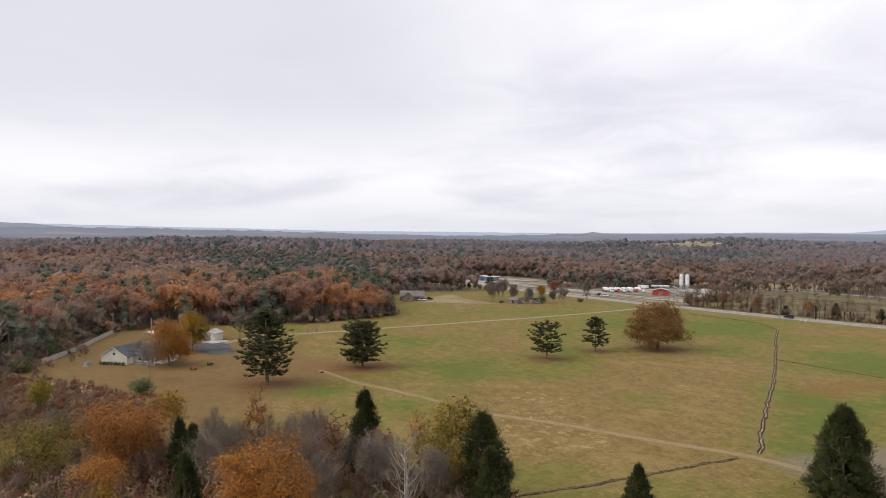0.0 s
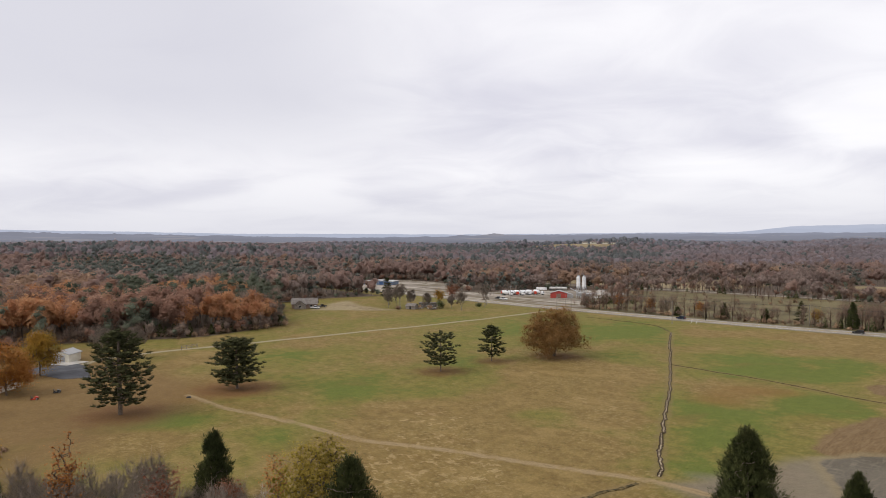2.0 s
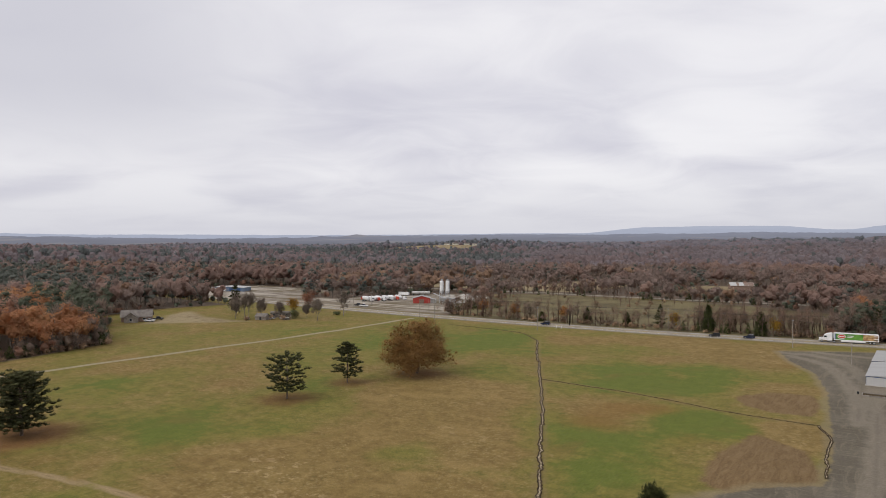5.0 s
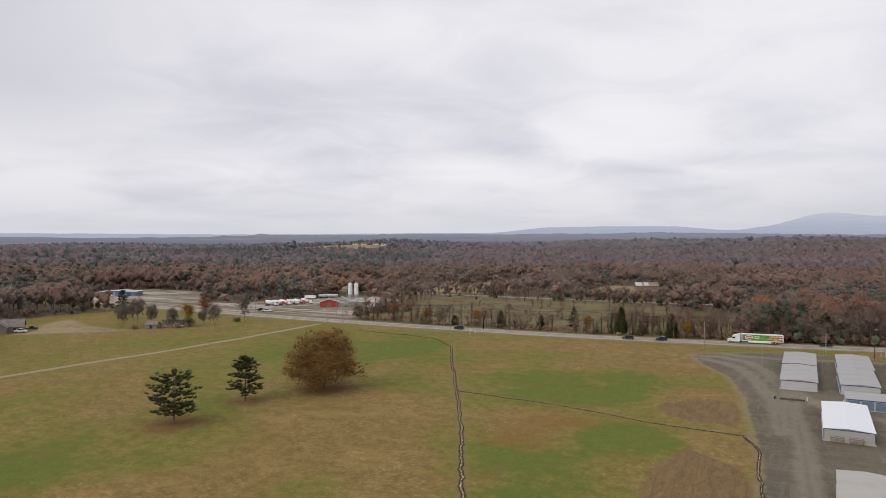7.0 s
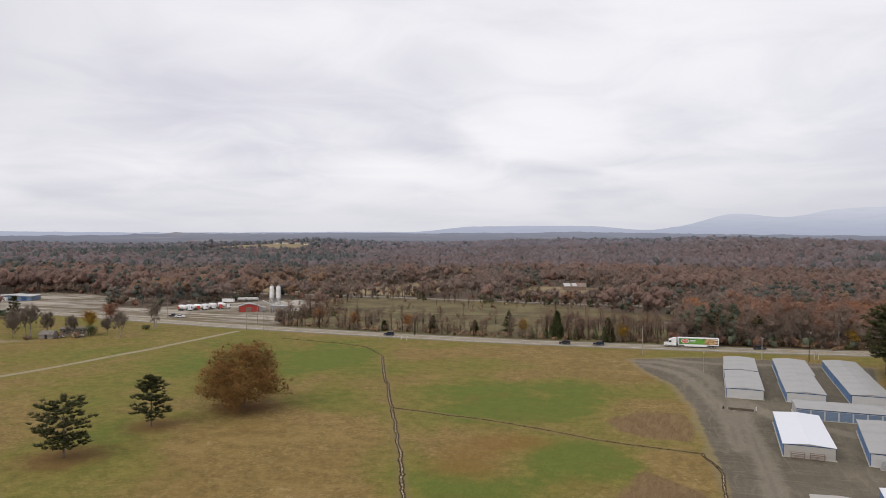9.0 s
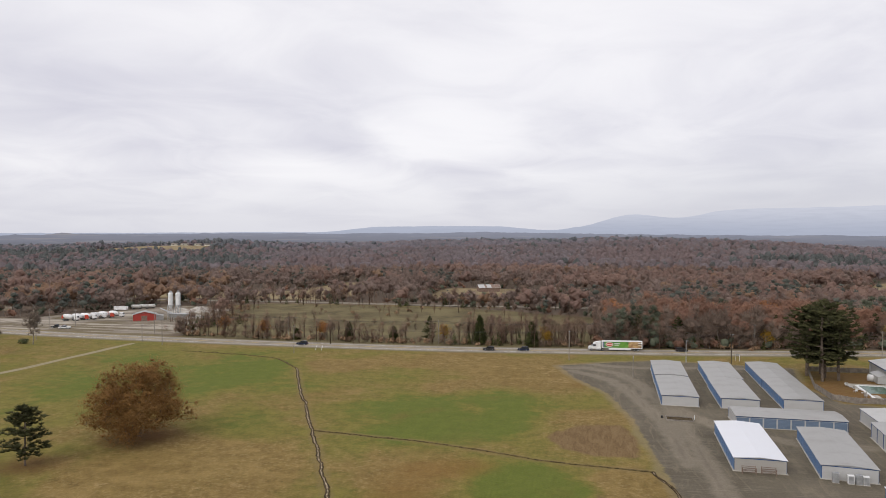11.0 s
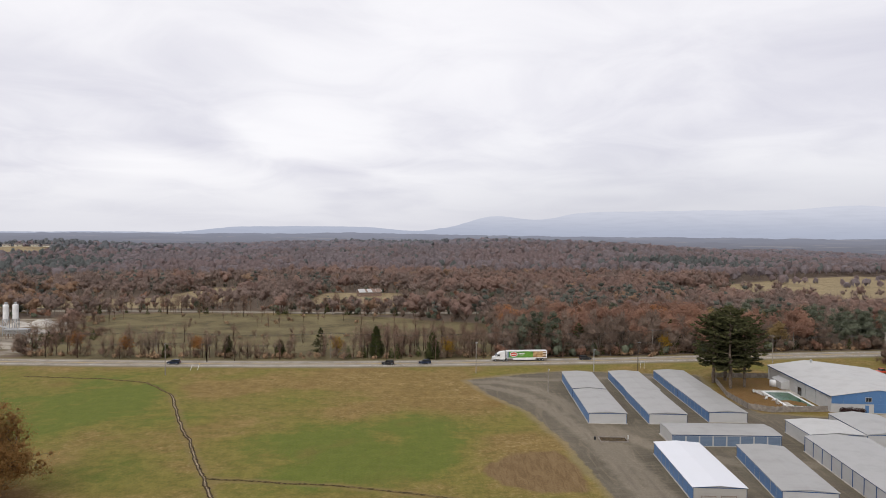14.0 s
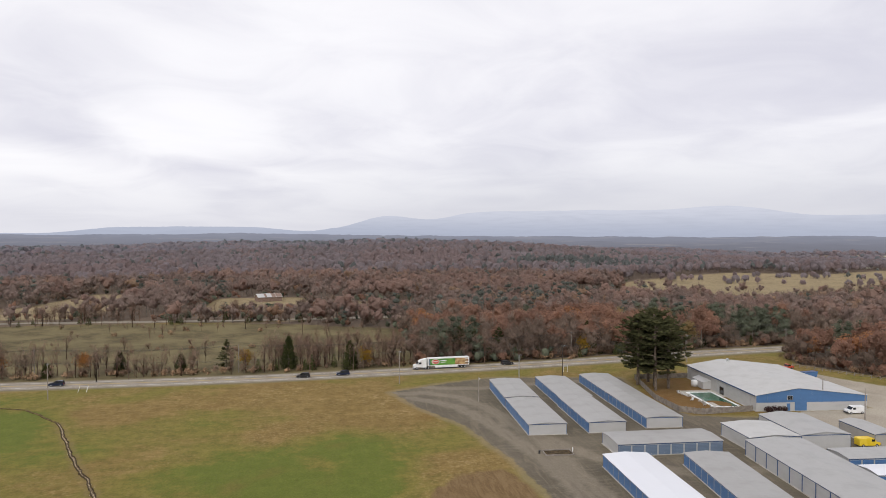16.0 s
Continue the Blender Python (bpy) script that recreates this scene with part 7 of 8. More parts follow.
def pool_yard():
    t = thing("swimming_pool", 100.8, 221.4, -5, 0, "green-watered rectangular pool with white coping", "pool")
    part("coping", Geo().box(-4.4, -10, 0.02, -3.6, 10, 0.16).box(3.6, -10, 0.02, 4.4, 10, 0.16).box(-3.6, -10, 0.02, 3.6, -9.2, 0.16).box(-3.6, 9.2, 0.02, 3.6, 10, 0.16), WHITE, t, "white coping")
    part("water", Geo().box(-3.6, -9.2, 0.02, 3.6, 9.2, 0.09), WATER, t, "still dark green water")
    part("steps", Geo().box(-3.5, -9.1, 0.095, -1.8, -4, 0.11), CONCRETE, t, "pale shallow steps")
    d = Geo()
    d.prism([(94.2, 209.5), (104.8, 208.6), (108.0, 233.5), (95.4, 234.5)], 0.0, 0.03)
    tagged(new("pool_deck", d.mesh("pool_deck", CONCRETE)), "stained pale concrete pool deck", "deck", kind="structure")
    # loungers and chairs strewn on the deck
    r = np.random.default_rng(77)
    first = None
    for i in range(10):
        px, py = 94.3 + r.uniform(-0.8, 1.3) + (0.5 if i > 6 else 0), 212 + i * 2.2 + r.normal() * 0.3
        rz = r.uniform(0, 360)
        if first is None:
            first = thing("deck_chair", px, py, rz, 0.03, "white plastic deck chair by the pool", "chair", "deck chairs")
            part("seat", Geo().box(-0.35, -0.7, 0.35, 0.35, 0.5, 0.42), WHITE_DULL, first)
            part("backrest", Geo().prism([(-0.35, 0.5), (0.35, 0.5), (0.35, 0.58), (-0.35, 0.58)], 0.36, 1.0, [(-0.35, 0.8), (0.35, 0.8), (0.35, 0.88), (-0.35, 0.88)]), WHITE_DULL, first)
            for lx in (-0.3, 0.3):
                for ly in (-0.62, 0.45):
                    part("leg", Geo().box(lx - 0.03, ly - 0.03, 0, lx + 0.03, ly + 0.03, 0.36), WHITE_DULL, first)
        else:
            copy_thing(first, pose(px, py, 0.03, 0, 0, rz))
    # the plank fence, panel by panel
    line = [(110, 253.5), (90, 254), (83, 224), (83, 209), (88, 205), (104.6, 206.2)]
    f = thing("plank_fence", 0, 0, 0, 0, "weathered grey wooden plank fence round the pool", "fence")
    for a, b in zip(line, line[1:]):
        a, b = Vector(a), Vector(b)
        n = max(1, round((b - a).length / 2.4))
        d = (b - a) / n
        u = d.normalized()
        nrm = Vector((-u.y, u.x))
        for i in range(n):
            g = Geo()
            o = a + d * i
            k = 9
            for j in range(k):
                p, q = o + d * (j / k), o + d * ((j + 0.9) / k)
                h = 1.75 + r.uniform(-0.12, 0.1)
                c = [p + nrm * 0.015, q + nrm * 0.015, q - nrm * 0.015, p - nrm * 0.015]
                g.prism([(v.x, v.y) for v in c[::-1]], 0.04, h)
            part("panel", g, FENCE_WOOD, f)
            part("post", Geo().box(o.x - 0.06, o.y - 0.06, 0, o.x + 0.06, o.y + 0.06, 1.9), FENCE_WOOD, f)


pool_yard()
for i, (bx, by) in enumerate([(107.6, 203.6), (109.2, 203.5), (110.9, 203.2), (112.6, 203.4)]):
    bush("hedge_bush", bx, by, 2.3, 2.9, MAROON_LEAF, "clipped dark reddish bush by the hall", 200 + i, 420, 0.28, "bushes by the hall")


# ---- vehicles ----
def wheels(t, xs, half, radius, tyre_w=0.28, steel=STEEL):
    for x in xs:
        for s in (-1, 1):
            y0, y1 = s * half, s * (half - tyre_w)
            w = part("wheel", Geo().tube((x, y0, radius), (x, y1, radius), radius, radius, 12), RUBBER, t, "black tyre")
            part("rim", Geo().tube((x, y0 + s * 0.01, radius), (x, y0 - s * 0.03, radius), radius * 0.55, radius * 0.55, 10), steel, w)


def sport_utility(x, y, rz, paint, label, z=0.17):
    t = thing("car", x, y, rz, z, label, "car", "cars on the highway")
    part("body", Geo().profile([(-2.3, 0.35), (2.3, 0.35), (2.38, 0.75), (2.2, 0.98), (1.1, 1.06), (-2.25, 1.1), (-2.38, 0.8)], -0.93, 0.93), paint, t)
    part("cabin", Geo().profile([(-2.2, 1.08), (1.2, 1.06), (0.45, 1.68), (0.2, 1.74), (-1.85, 1.74), (-2.05, 1.66)], -0.80, 0.80), GLASS_DARK, t, "dark tinted windows")
    part("roof", Geo().profile([(-2.0, 1.72), (0.35, 1.72), (0.2, 1.79), (-1.85, 1.79)], -0.78, 0.78), paint, t)
    for s in (-1, 1):
        for xx in (-1.15, -0.1):
            part("pillar", Geo().box(xx - 0.06, s * 0.80 - 0.015, 1.08, xx + 0.06, s * 0.80 + 0.015, 1.72), paint, t)
        part("headlight", Geo().box(2.26, s * 0.68 - 0.18, 0.72, 2.36, s * 0.68 + 0.18, 0.88), WHITE, t, "pale headlight")
        part("tail_light", Geo().box(-2.37, s * 0.75 - 0.12, 0.75, -2.27, s * 0.75 + 0.12, 1.02), RED_PAINT, t, "red tail light")
    part("bumper", Geo().box(2.2, -0.9, 0.4, 2.44, 0.9, 0.58).box(-2.44, -0.9, 0.4, -2.2, 0.9, 0.58), BLACK, t, "black bumper")
    wheels(t, (-1.45, 1.45), 0.94, 0.36)
    return t


sport_utility(-107, 272.3, 180, NAVY, "dark navy sport utility car on the highway")
sport_utility(-26, 273.9, 183, BLACK, "black estate car on the highway")
sport_utility(-12, 276.0, 184, NAVY, "dark blue sport utility car on the highway")
sport_utility(52, 287.0, 8, BLACK, "dark car on the highway near the storage lot")
sport_utility(190, 305.4, 187, BLACK, "dark car far along the highway")


def lorry():
    t = thing("semi_truck", 24.5, 283.9, 185.6, 0.17, "white semi truck with a green printed trailer", "truck")
    # cab ahead (+x), trailer behind
    part("cab", Geo().profile([(5.2, 0.9), (8.9, 0.9), (10.0, 0.8), (10.05, 1.6), (8.8, 2.0), (8.2, 2.9), (7.4, 3.5), (5.2, 4.0)], -1.2, 1.2), WHITE, t)
    part("windshield", Geo().profile([(8.78, 2.06), (8.92, 2.06), (8.32, 2.92), (8.2, 2.92)], -1.05, 1.05), GLASS_DARK, t, "dark windshield")
    for s in (-1, 1):
        part("side_window", Geo().box(7.2, s * 1.21 - 0.01, 2.05, 8.3, s * 1.21 + 0.01, 2.75), GLASS_DARK, t)
        part("exhaust", Geo().tube((5.0, s * 1.1, 1.0), (5.0, s * 1.1, 3.9), 0.09, 0.09, 8), STEEL, t)
        part("mirror", Geo().box(8.2, s * 1.45 - 0.08, 2.0, 8.3, s * 1.45 + 0.08, 2.7), BLACK, t)
        part("fuel_tank", Geo().tube((5.2, s * 1.0, 0.75), (7.0, s * 1.0, 0.75), 0.32, 0.32, 10), STEEL, t)
    part("bumper", Geo().box(9.9, -1.2, 0.4, 10.2, 1.2, 0.85), STEEL, t)
    part("chassis", Geo().box(-11.5, -0.5, 0.9, 9.5, 0.5, 1.15), BLACK, t)
    body = part("trailer", Geo().box(-11.6, -1.28, 1.15, 4.55, 1.28, 4.1), WHITE, t, "white box trailer")
    for s in (-1, 1):
        yy = s * 1.285
        part("print", Geo().box(-6.0, yy - 0.008, 1.45, 3.9, yy + 0.008, 3.85), GREEN_PAINT, body, "green printed panel")
        part("print", Geo().box(-11.2, yy - 0.008, 1.45, -6.0, yy + 0.008, 3.85), BROWN_PAINT, body, "brown food print")
        for nm, rad, proud, mat, text in (("emblem", 0.78, 0.014, RED_PAINT, "red oval emblem"), ("emblem_rim", 0.95, 0.010, WHITE, "white emblem rim")):
            g = Geo().lathe([(rad, -proud), (rad, proud)], 20, (0, 1, 0), (1.7, yy, 2.75))
            g.v = [(1.7 + (vx - 1.7) * 1.65, vy, vz) for vx, vy, vz in g.v]
            part(nm, g, mat, body, text)
        part("emblem_band", Geo().box(0.75, yy - 0.018, 2.62, 2.65, yy + 0.018, 2.92), WHITE, body, "white bar across the emblem")
        part("stripe", Geo().box(-2.6, yy - 0.011, 2.95, -0.2, yy + 0.011, 3.25), WHITE, body, "pale bar of lettering")
        part("stripe", Geo().box(-2.2, yy - 0.011, 2.35, -0.4, yy + 0.011, 2.6), WHITE, body, "pale bar of lettering")
        part("front_panel", Geo().box(3.75, yy - 0.011, 1.45, 4.3, yy + 0.011, 3.85), BLUE_PALE, body, "teal-blue front band")
        for k in range(4):
            part("rear_bar", Geo().box(-11.4, yy - 0.012, 1.75 + 0.5 * k, -9.9, yy + 0.012, 1.98 + 0.5 * k), WHITE if k % 2 else BLACK, body)
        part("skirt", Geo().box(-7.0, yy - 0.02, 0.55, 2.0, yy + 0.02, 1.15), WHITE, body)
    part("reefer", Geo().box(4.56, -0.95, 1.9, 5.0, 0.95, 3.8), STEEL, body, "steel cooling unit")
    wheels(t, (9.0, 5.7, 4.5, -8.6, -9.9), 1.25, 0.5, 0.5)


lorry()


def van(x, y, rz, paint, label):
    t = thing("van", x, y, rz, 0, label, "van", "vans")
    part("body", Geo().profile([(-2.7, 0.4), (2.6, 0.4), (2.75, 0.9), (2.5, 1.2), (1.7, 1.3), (1.1, 2.05), (0.8, 2.15), (-2.6, 2.15), (-2.75, 1.9)], -1.0, 1.0), paint, t)
    part("windshield", Geo().profile([(1.70, 1.34), (1.82, 1.34), (1.22, 2.02), (1.12, 2.02)], -0.88, 0.88), GLASS_DARK, t, "dark windshield")
    for s in (-1, 1):
        part("side_window", Geo().box(0.35, s * 1.0 - 0.012, 1.35, 1.2, s * 1.0 + 0.012, 1.9), GLASS_DARK, t)
        part("headlight", Geo().box(2.6, s * 0.75 - 0.15, 0.85, 2.76, s * 0.75 + 0.15, 1.05), STEEL, t)
    part("bumper", Geo().box(2.6, -1.0, 0.4, 2.85, 1.0, 0.62), BLACK, t)
    wheels(t, (-1.75, 1.75), 1.01, 0.37)


van(132, 199.5, 178, WHITE, "white panel van parked by the hall")
van(112, 171.2, -4, YELLOW_PAINT, "yellow van parked by the workshop")


def pickup(x, y, rz, paint, label, group="pickups"):
    t = thing("pickup_truck", x, y, rz, 0, label, "pickup", group)
    part("body", Geo().profile([(-2.7, 0.45), (2.6, 0.45), (2.7, 0.8), (2.55, 1.1), (1.2, 1.15), (-2.7, 1.1)], -0.95, 0.95), paint, t)
    part("cabin", Geo().profile([(-0.8, 1.12), (1.25, 1.14), (0.65, 1.8), (-0.6, 1.85)], -0.82, 0.82), GLASS_DARK, t, "dark windows")
    part("roof", Geo().box(-0.6, -0.8, 1.83, 0.6, 0.8, 1.9), paint, t)
    wheels(t, (-1.7, 1.7), 0.96, 0.4)


pickup(118.5, 181.0, 100, STEEL, "grey pickup parked beside the workshop")
pickup(156, 263, 20, RED_PAINT, "red pickup parked behind the hall")
skip = thing("dumpster", 154, 248, 12, 0, "blue steel dumpster behind the hall", "dumpster")
part("body", Geo().profile([(-2.6, 0.15), (2.6, 0.15), (3.0, 1.9), (-3.0, 1.9)], -1.1, 1.1), BLUE, skip)
part("rim", Geo().box(-3.08, -1.18, 1.9, 3.08, 1.18, 2.02), BLUE_DARK, skip)
for sx in (-2.0, 2.0):
    part("runner", Geo().box(sx - 0.15, -1.0, 0, sx + 0.15, 1.0, 0.16), BLACK, skip)


# ---- the concrete plant ----
def plant():
    for i, dx in enumerate((0.0, 3.7)):
        t = thing("cement_silo", -214 + dx, 343 + 0.4 * dx, 0, 0, "tall white cement silo on steel legs", "silo", "cement silos")
        part("body", Geo().lathe([(0.4, 6.2), (1.35, 8.0), (1.35, 14.6), (1.1, 15.0), (0.3, 15.2)], 18), WHITE, t, smoothed=False)
        part("hopper_rim", Geo().lathe([(1.42, 7.9), (1.42, 8.15)], 18), STEEL, t)
        part("filter", Geo().box(-0.5, -0.5, 15.1, 0.5, 0.5, 16.1), STEEL, t, "grey filter box")
        for sx in (-1.05, 1.05):
            for sy in (-1.05, 1.05):
                part("leg", Geo().box(sx - 0.14, sy - 0.14, 0, sx + 0.14, sy + 0.14, 8.3), STEEL, t)
        for zz in (2.5, 5.5):
            part("brace", Geo().tube((-1.05, -1.05, zz - 2), (1.05, -1.05, zz + 2), 0.07, 0.07, 5).tube((1.05, -1.05, zz - 2), (-1.05, -1.05, zz + 2), 0.07, 0.07, 5), STEEL, t)
        part("ladder", Geo().box(1.36, -0.25, 0.3, 1.42, -0.18, 15.5).box(1.36, 0.18, 0.3, 1.42, 0.25, 15.5), STEEL, t)
    t = thing("batching_hopper", -203, 334, 6, 0, "low steel aggregate hopper with conveyor", "hopper")
    part("bin", Geo().prism([(-5, -1.5), (5, -1.5), (5, 1.5), (-5, 1.5)], 2.6, 4.6, [(-5.6, -2.1), (5.6, -2.1), (5.6, 2.1), (-5.6, 2.1)]), STEEL, t)
    for xx in (-4.6, -1.5, 1.5, 4.6):
        for yy in (-1.3, 1.3):
            part("leg", Geo().box(xx - 0.12, yy - 0.12, 0, xx + 0.12, yy + 0.12, 2.7), BRICK, t)
    part("conveyor", Geo().profile([(-11, 7.2), (4.5, 1.2), (4.5, 1.6), (-11, 7.6)], -0.5, 0.5), STEEL, t, "steel conveyor")
    t = thing("red_shed", -229.5, 331.5, 32, 0, "bright red metal shed with a grey roof", "shed")
    part("wall", Geo().profile([(0, 0), (11.5, 0), (11.5, 3.4), (5.75, 4.9), (0, 3.4)], 0, 8), RED_WALL, t)
    part("roof", Geo().profile([(-0.4, 3.3), (5.75, 4.95), (11.9, 3.3), (11.9, 3.42), (5.75, 5.08), (-0.4, 3.42)], -0.4, 8.4), ROOF_GREY, t)
    part("door", Geo().box(4.2, -0.08, 0, 7.2, -0.01, 2.8), BRICK, t, "rust-brown sliding door")
    part("lean_to", Geo().profile([(11.5, 0), (15.5, 0), (15.5, 2.4), (11.5, 3.2)], 0.5, 7.5), ROOF_GREY, t, "grey lean-to")
    kinds = {}
    for i, (x, y, rz) in enumerate([(-264, 326, 12), (-261, 329.5, 40), (-258.5, 333, 20), (-256, 337.5, 55), (-254, 342, 28), (-250.5, 346, 15)]):
        red = i in (1, 4)
        if red not in kinds:
            kinds[red] = first = thing("mixer_truck", x, y, rz, 0, "red and white concrete mixer truck parked in the plant" if red else "white concrete mixer truck parked in the plant", "mixer truck", "mixer trucks")
            part("chassis", Geo().box(-4.2, -0.5, 0.8, 4.2, 0.5, 1.1), BLACK, first)
            part("cab", Geo().profile([(2.4, 0.8), (4.4, 0.8), (4.4, 1.8), (4.0, 2.7), (2.4, 2.8)], -1.2, 1.2), RED_PAINT if red else WHITE, first)
            part("windshield", Geo().profile([(4.40, 1.84), (4.46, 1.84), (4.08, 2.62), (4.0, 2.62)], -1.05, 1.05), GLASS_DARK, first)
            part("drum", Geo().lathe([(0.5, -3.1), (0.9, -2.6), (1.35, -0.8), (1.4, 0.6), (1.1, 1.7), (0.6, 2.2)], 14, (1, 0, -0.22), (-0.9, 0, 2.35)), WHITE, first, smoothed=True)
            part("chute", Geo().prism([(-4.9, -0.3), (-4.0, -0.3), (-4.0, 0.3), (-4.9, 0.3)], 1.4, 3.2, [(-4.4, -0.5), (-3.6, -0.5), (-3.6, 0.5), (-4.4, 0.5)]), RED_PAINT, first, "red chute")
            wheels(first, (3.4, -1.8, -3.1), 1.2, 0.5, 0.4)
        else:
            copy_thing(kinds[red], pose(x, y, 0, 0, 0, rz))
    pickup(-244, 297, 190, WHITE, "white pickup parked at the plant entrance")
    pickup(-250, 299, 185, BLACK, "dark pickup parked at the plant entrance")
    for i, (x, y, lx) in enumerate([(-268.6, 375.9, 8), (-417, 328, 8)]):
        t = thing("flat_trailer", x, y, 8, 0, "white box trailer parked in the plant yard", "trailer", "yard trailers")
        part("body", Geo().box(-lx / 2, -1.2, 0.9, lx / 2, 1.2, 2.9), WHITE, t)
        wheels(t, (-lx / 2 + 1.2,), 1.2, 0.45, 0.3)
    r = np.random.default_rng(5)
    for i, (x, y, w, h) in enumerate([(-229, 378, 8.0, 2.6), (-221, 386, 9, 2.9), (-212, 393, 7.5, 2.2), (-300, 362, 7, 2.4), (-205, 354, 5.0, 2.0)]):
        g = Geo()
        rings = [(w * f * (1 + 0.0 * f), h * (1 - f ** 1.1)) for f in (1.0, 0.75, 0.5, 0.28, 0.08)]
        g.lathe(rings, 18)
        g.v = [(vx + r.normal() * 0.35 * (vz > 0), vy + r.normal() * 0.35 * (vz > 0), vz + r.normal() * 0.2 * (vz > 0)) for vx, vy, vz in g.v]
        t = thing("gravel_mound", x, y, 0, -0.02, "pale heap of crushed stone" if i != 3 else "brown heap of soil in the yard", "mound", "gravel mounds")
        part("mound", g, AGGREGATE if i != 3 else BRICK, t)
    t = thing("metal_warehouse", -430, 330, 24, 0, "long low blue-grey metal warehouse with a pale roof", "warehouse")
    part("wall", Geo().profile([(0, 0), (28, 0), (28, 3.0), (14, 3.8), (0, 3.0)], 0, 14), BLUE_PALE, t)
    part("roof", Geo().profile([(-0.4, 2.97), (14, 3.85), (28.4, 2.97), (28.4, 3.15), (14, 4.03), (-0.4, 3.15)], -0.4, 14.4), ROOF_HALL, t)
    for i in range(4):
        part("roll_up_door", Geo().box(3 + i * 6.2, -0.1, 0, 6.4 + i * 6.2, -0.02, 2.6), WHITE_DULL if i < 2 else BLUE_DARK, t)
    for i, (x, y) in enumerate([(-265, 386), (-261.5, 388.5), (-258, 390.5)]):
        t = thing("tank_trailer", x, y, 12 + 4 * i, 0, "dull white cylindrical tank trailer behind the plant", "tank", "tank trailers")
        part("tank", Geo().lathe([(0.4, -3.0), (1.1, -2.6), (1.1, 2.6), (0.4, 3.0)], 12, (1, 0, 0), (0, 0, 1.9)), WHITE_DULL, t, smoothed=True)
        part("frame", Geo().box(-2.6, -0.5, 0.55, 2.6, 0.5, 0.85), BLACK, t)
        wheels(t, (-1.9,), 1.0, 0.45, 0.3)


plant()


# ---- houses ----
def gable_block(t, x0, y0, x1, y1, eave, ridge, along, wall, roof, over=0.5, names=("wall", "roof")):
    if along == "y":
        m = (x0 + x1) / 2
        part(names[0], Geo().profile([(x0, 0), (x1, 0), (x1, eave), (m, ridge), (x0, eave)], y0, y1), wall, t)
        s = (ridge - eave) / (m - x0)
        lo = eave - s * over
        part(names[1], Geo().profile([(x0 - over, lo), (m, ridge), (x1 + over, lo), (x1 + over, lo + 0.16), (m, ridge + 0.16), (x0 - over, lo + 0.16)], y0 - over, y1 + over), roof, t)
    else:
        m = (y0 + y1) / 2
        s = (ridge - eave) / (m - y0)
        lo = eave - s * over
        for nm, prof, a, b, mat in ((names[0], [(y0, 0), (y1, 0), (y1, eave), (m, ridge), (y0, eave)], x0, x1, wall),
                                    (names[1], [(y0 - over, lo), (m, ridge), (y1 + over, lo), (y1 + over, lo + 0.16), (m, ridge + 0.16), (y0 - over, lo + 0.16)], x0 - over, x1 + over, roof)):
            g = Geo().profile(prof, a, b)
            g.v = [(yy, xx, zz) for xx, yy, zz in g.v]
            g.f = [tuple(reversed(q)) for q in g.f]
            part(nm, g, mat, t)


def house_window(t, x, y, z, w=1.0, h=1.2, axis="y"):
    def b(x0, y0, z0, x1, y1, z1):
        return Geo().box(x0, y0, z0, x1, y1, z1)
    win = part("window", b(x - w / 2, y - 0.06, z, x + w / 2, y - 0.01, z + h) if axis == "y" else b(x + 0.01, y - w / 2, z, x + 0.06, y + w / 2, z + h), WHITE, t, "white window frame")
    part("pane", b(x - w / 2 + 0.08, y - 0.075, z + 0.08, x + w / 2 - 0.08, y - 0.062, z + h - 0.08) if axis == "y" else b(x + 0.062, y - w / 2 + 0.08, z + 0.08, x + 0.075, y + w / 2 - 0.08, z + h - 0.08),
         GLASS_DARK, win)


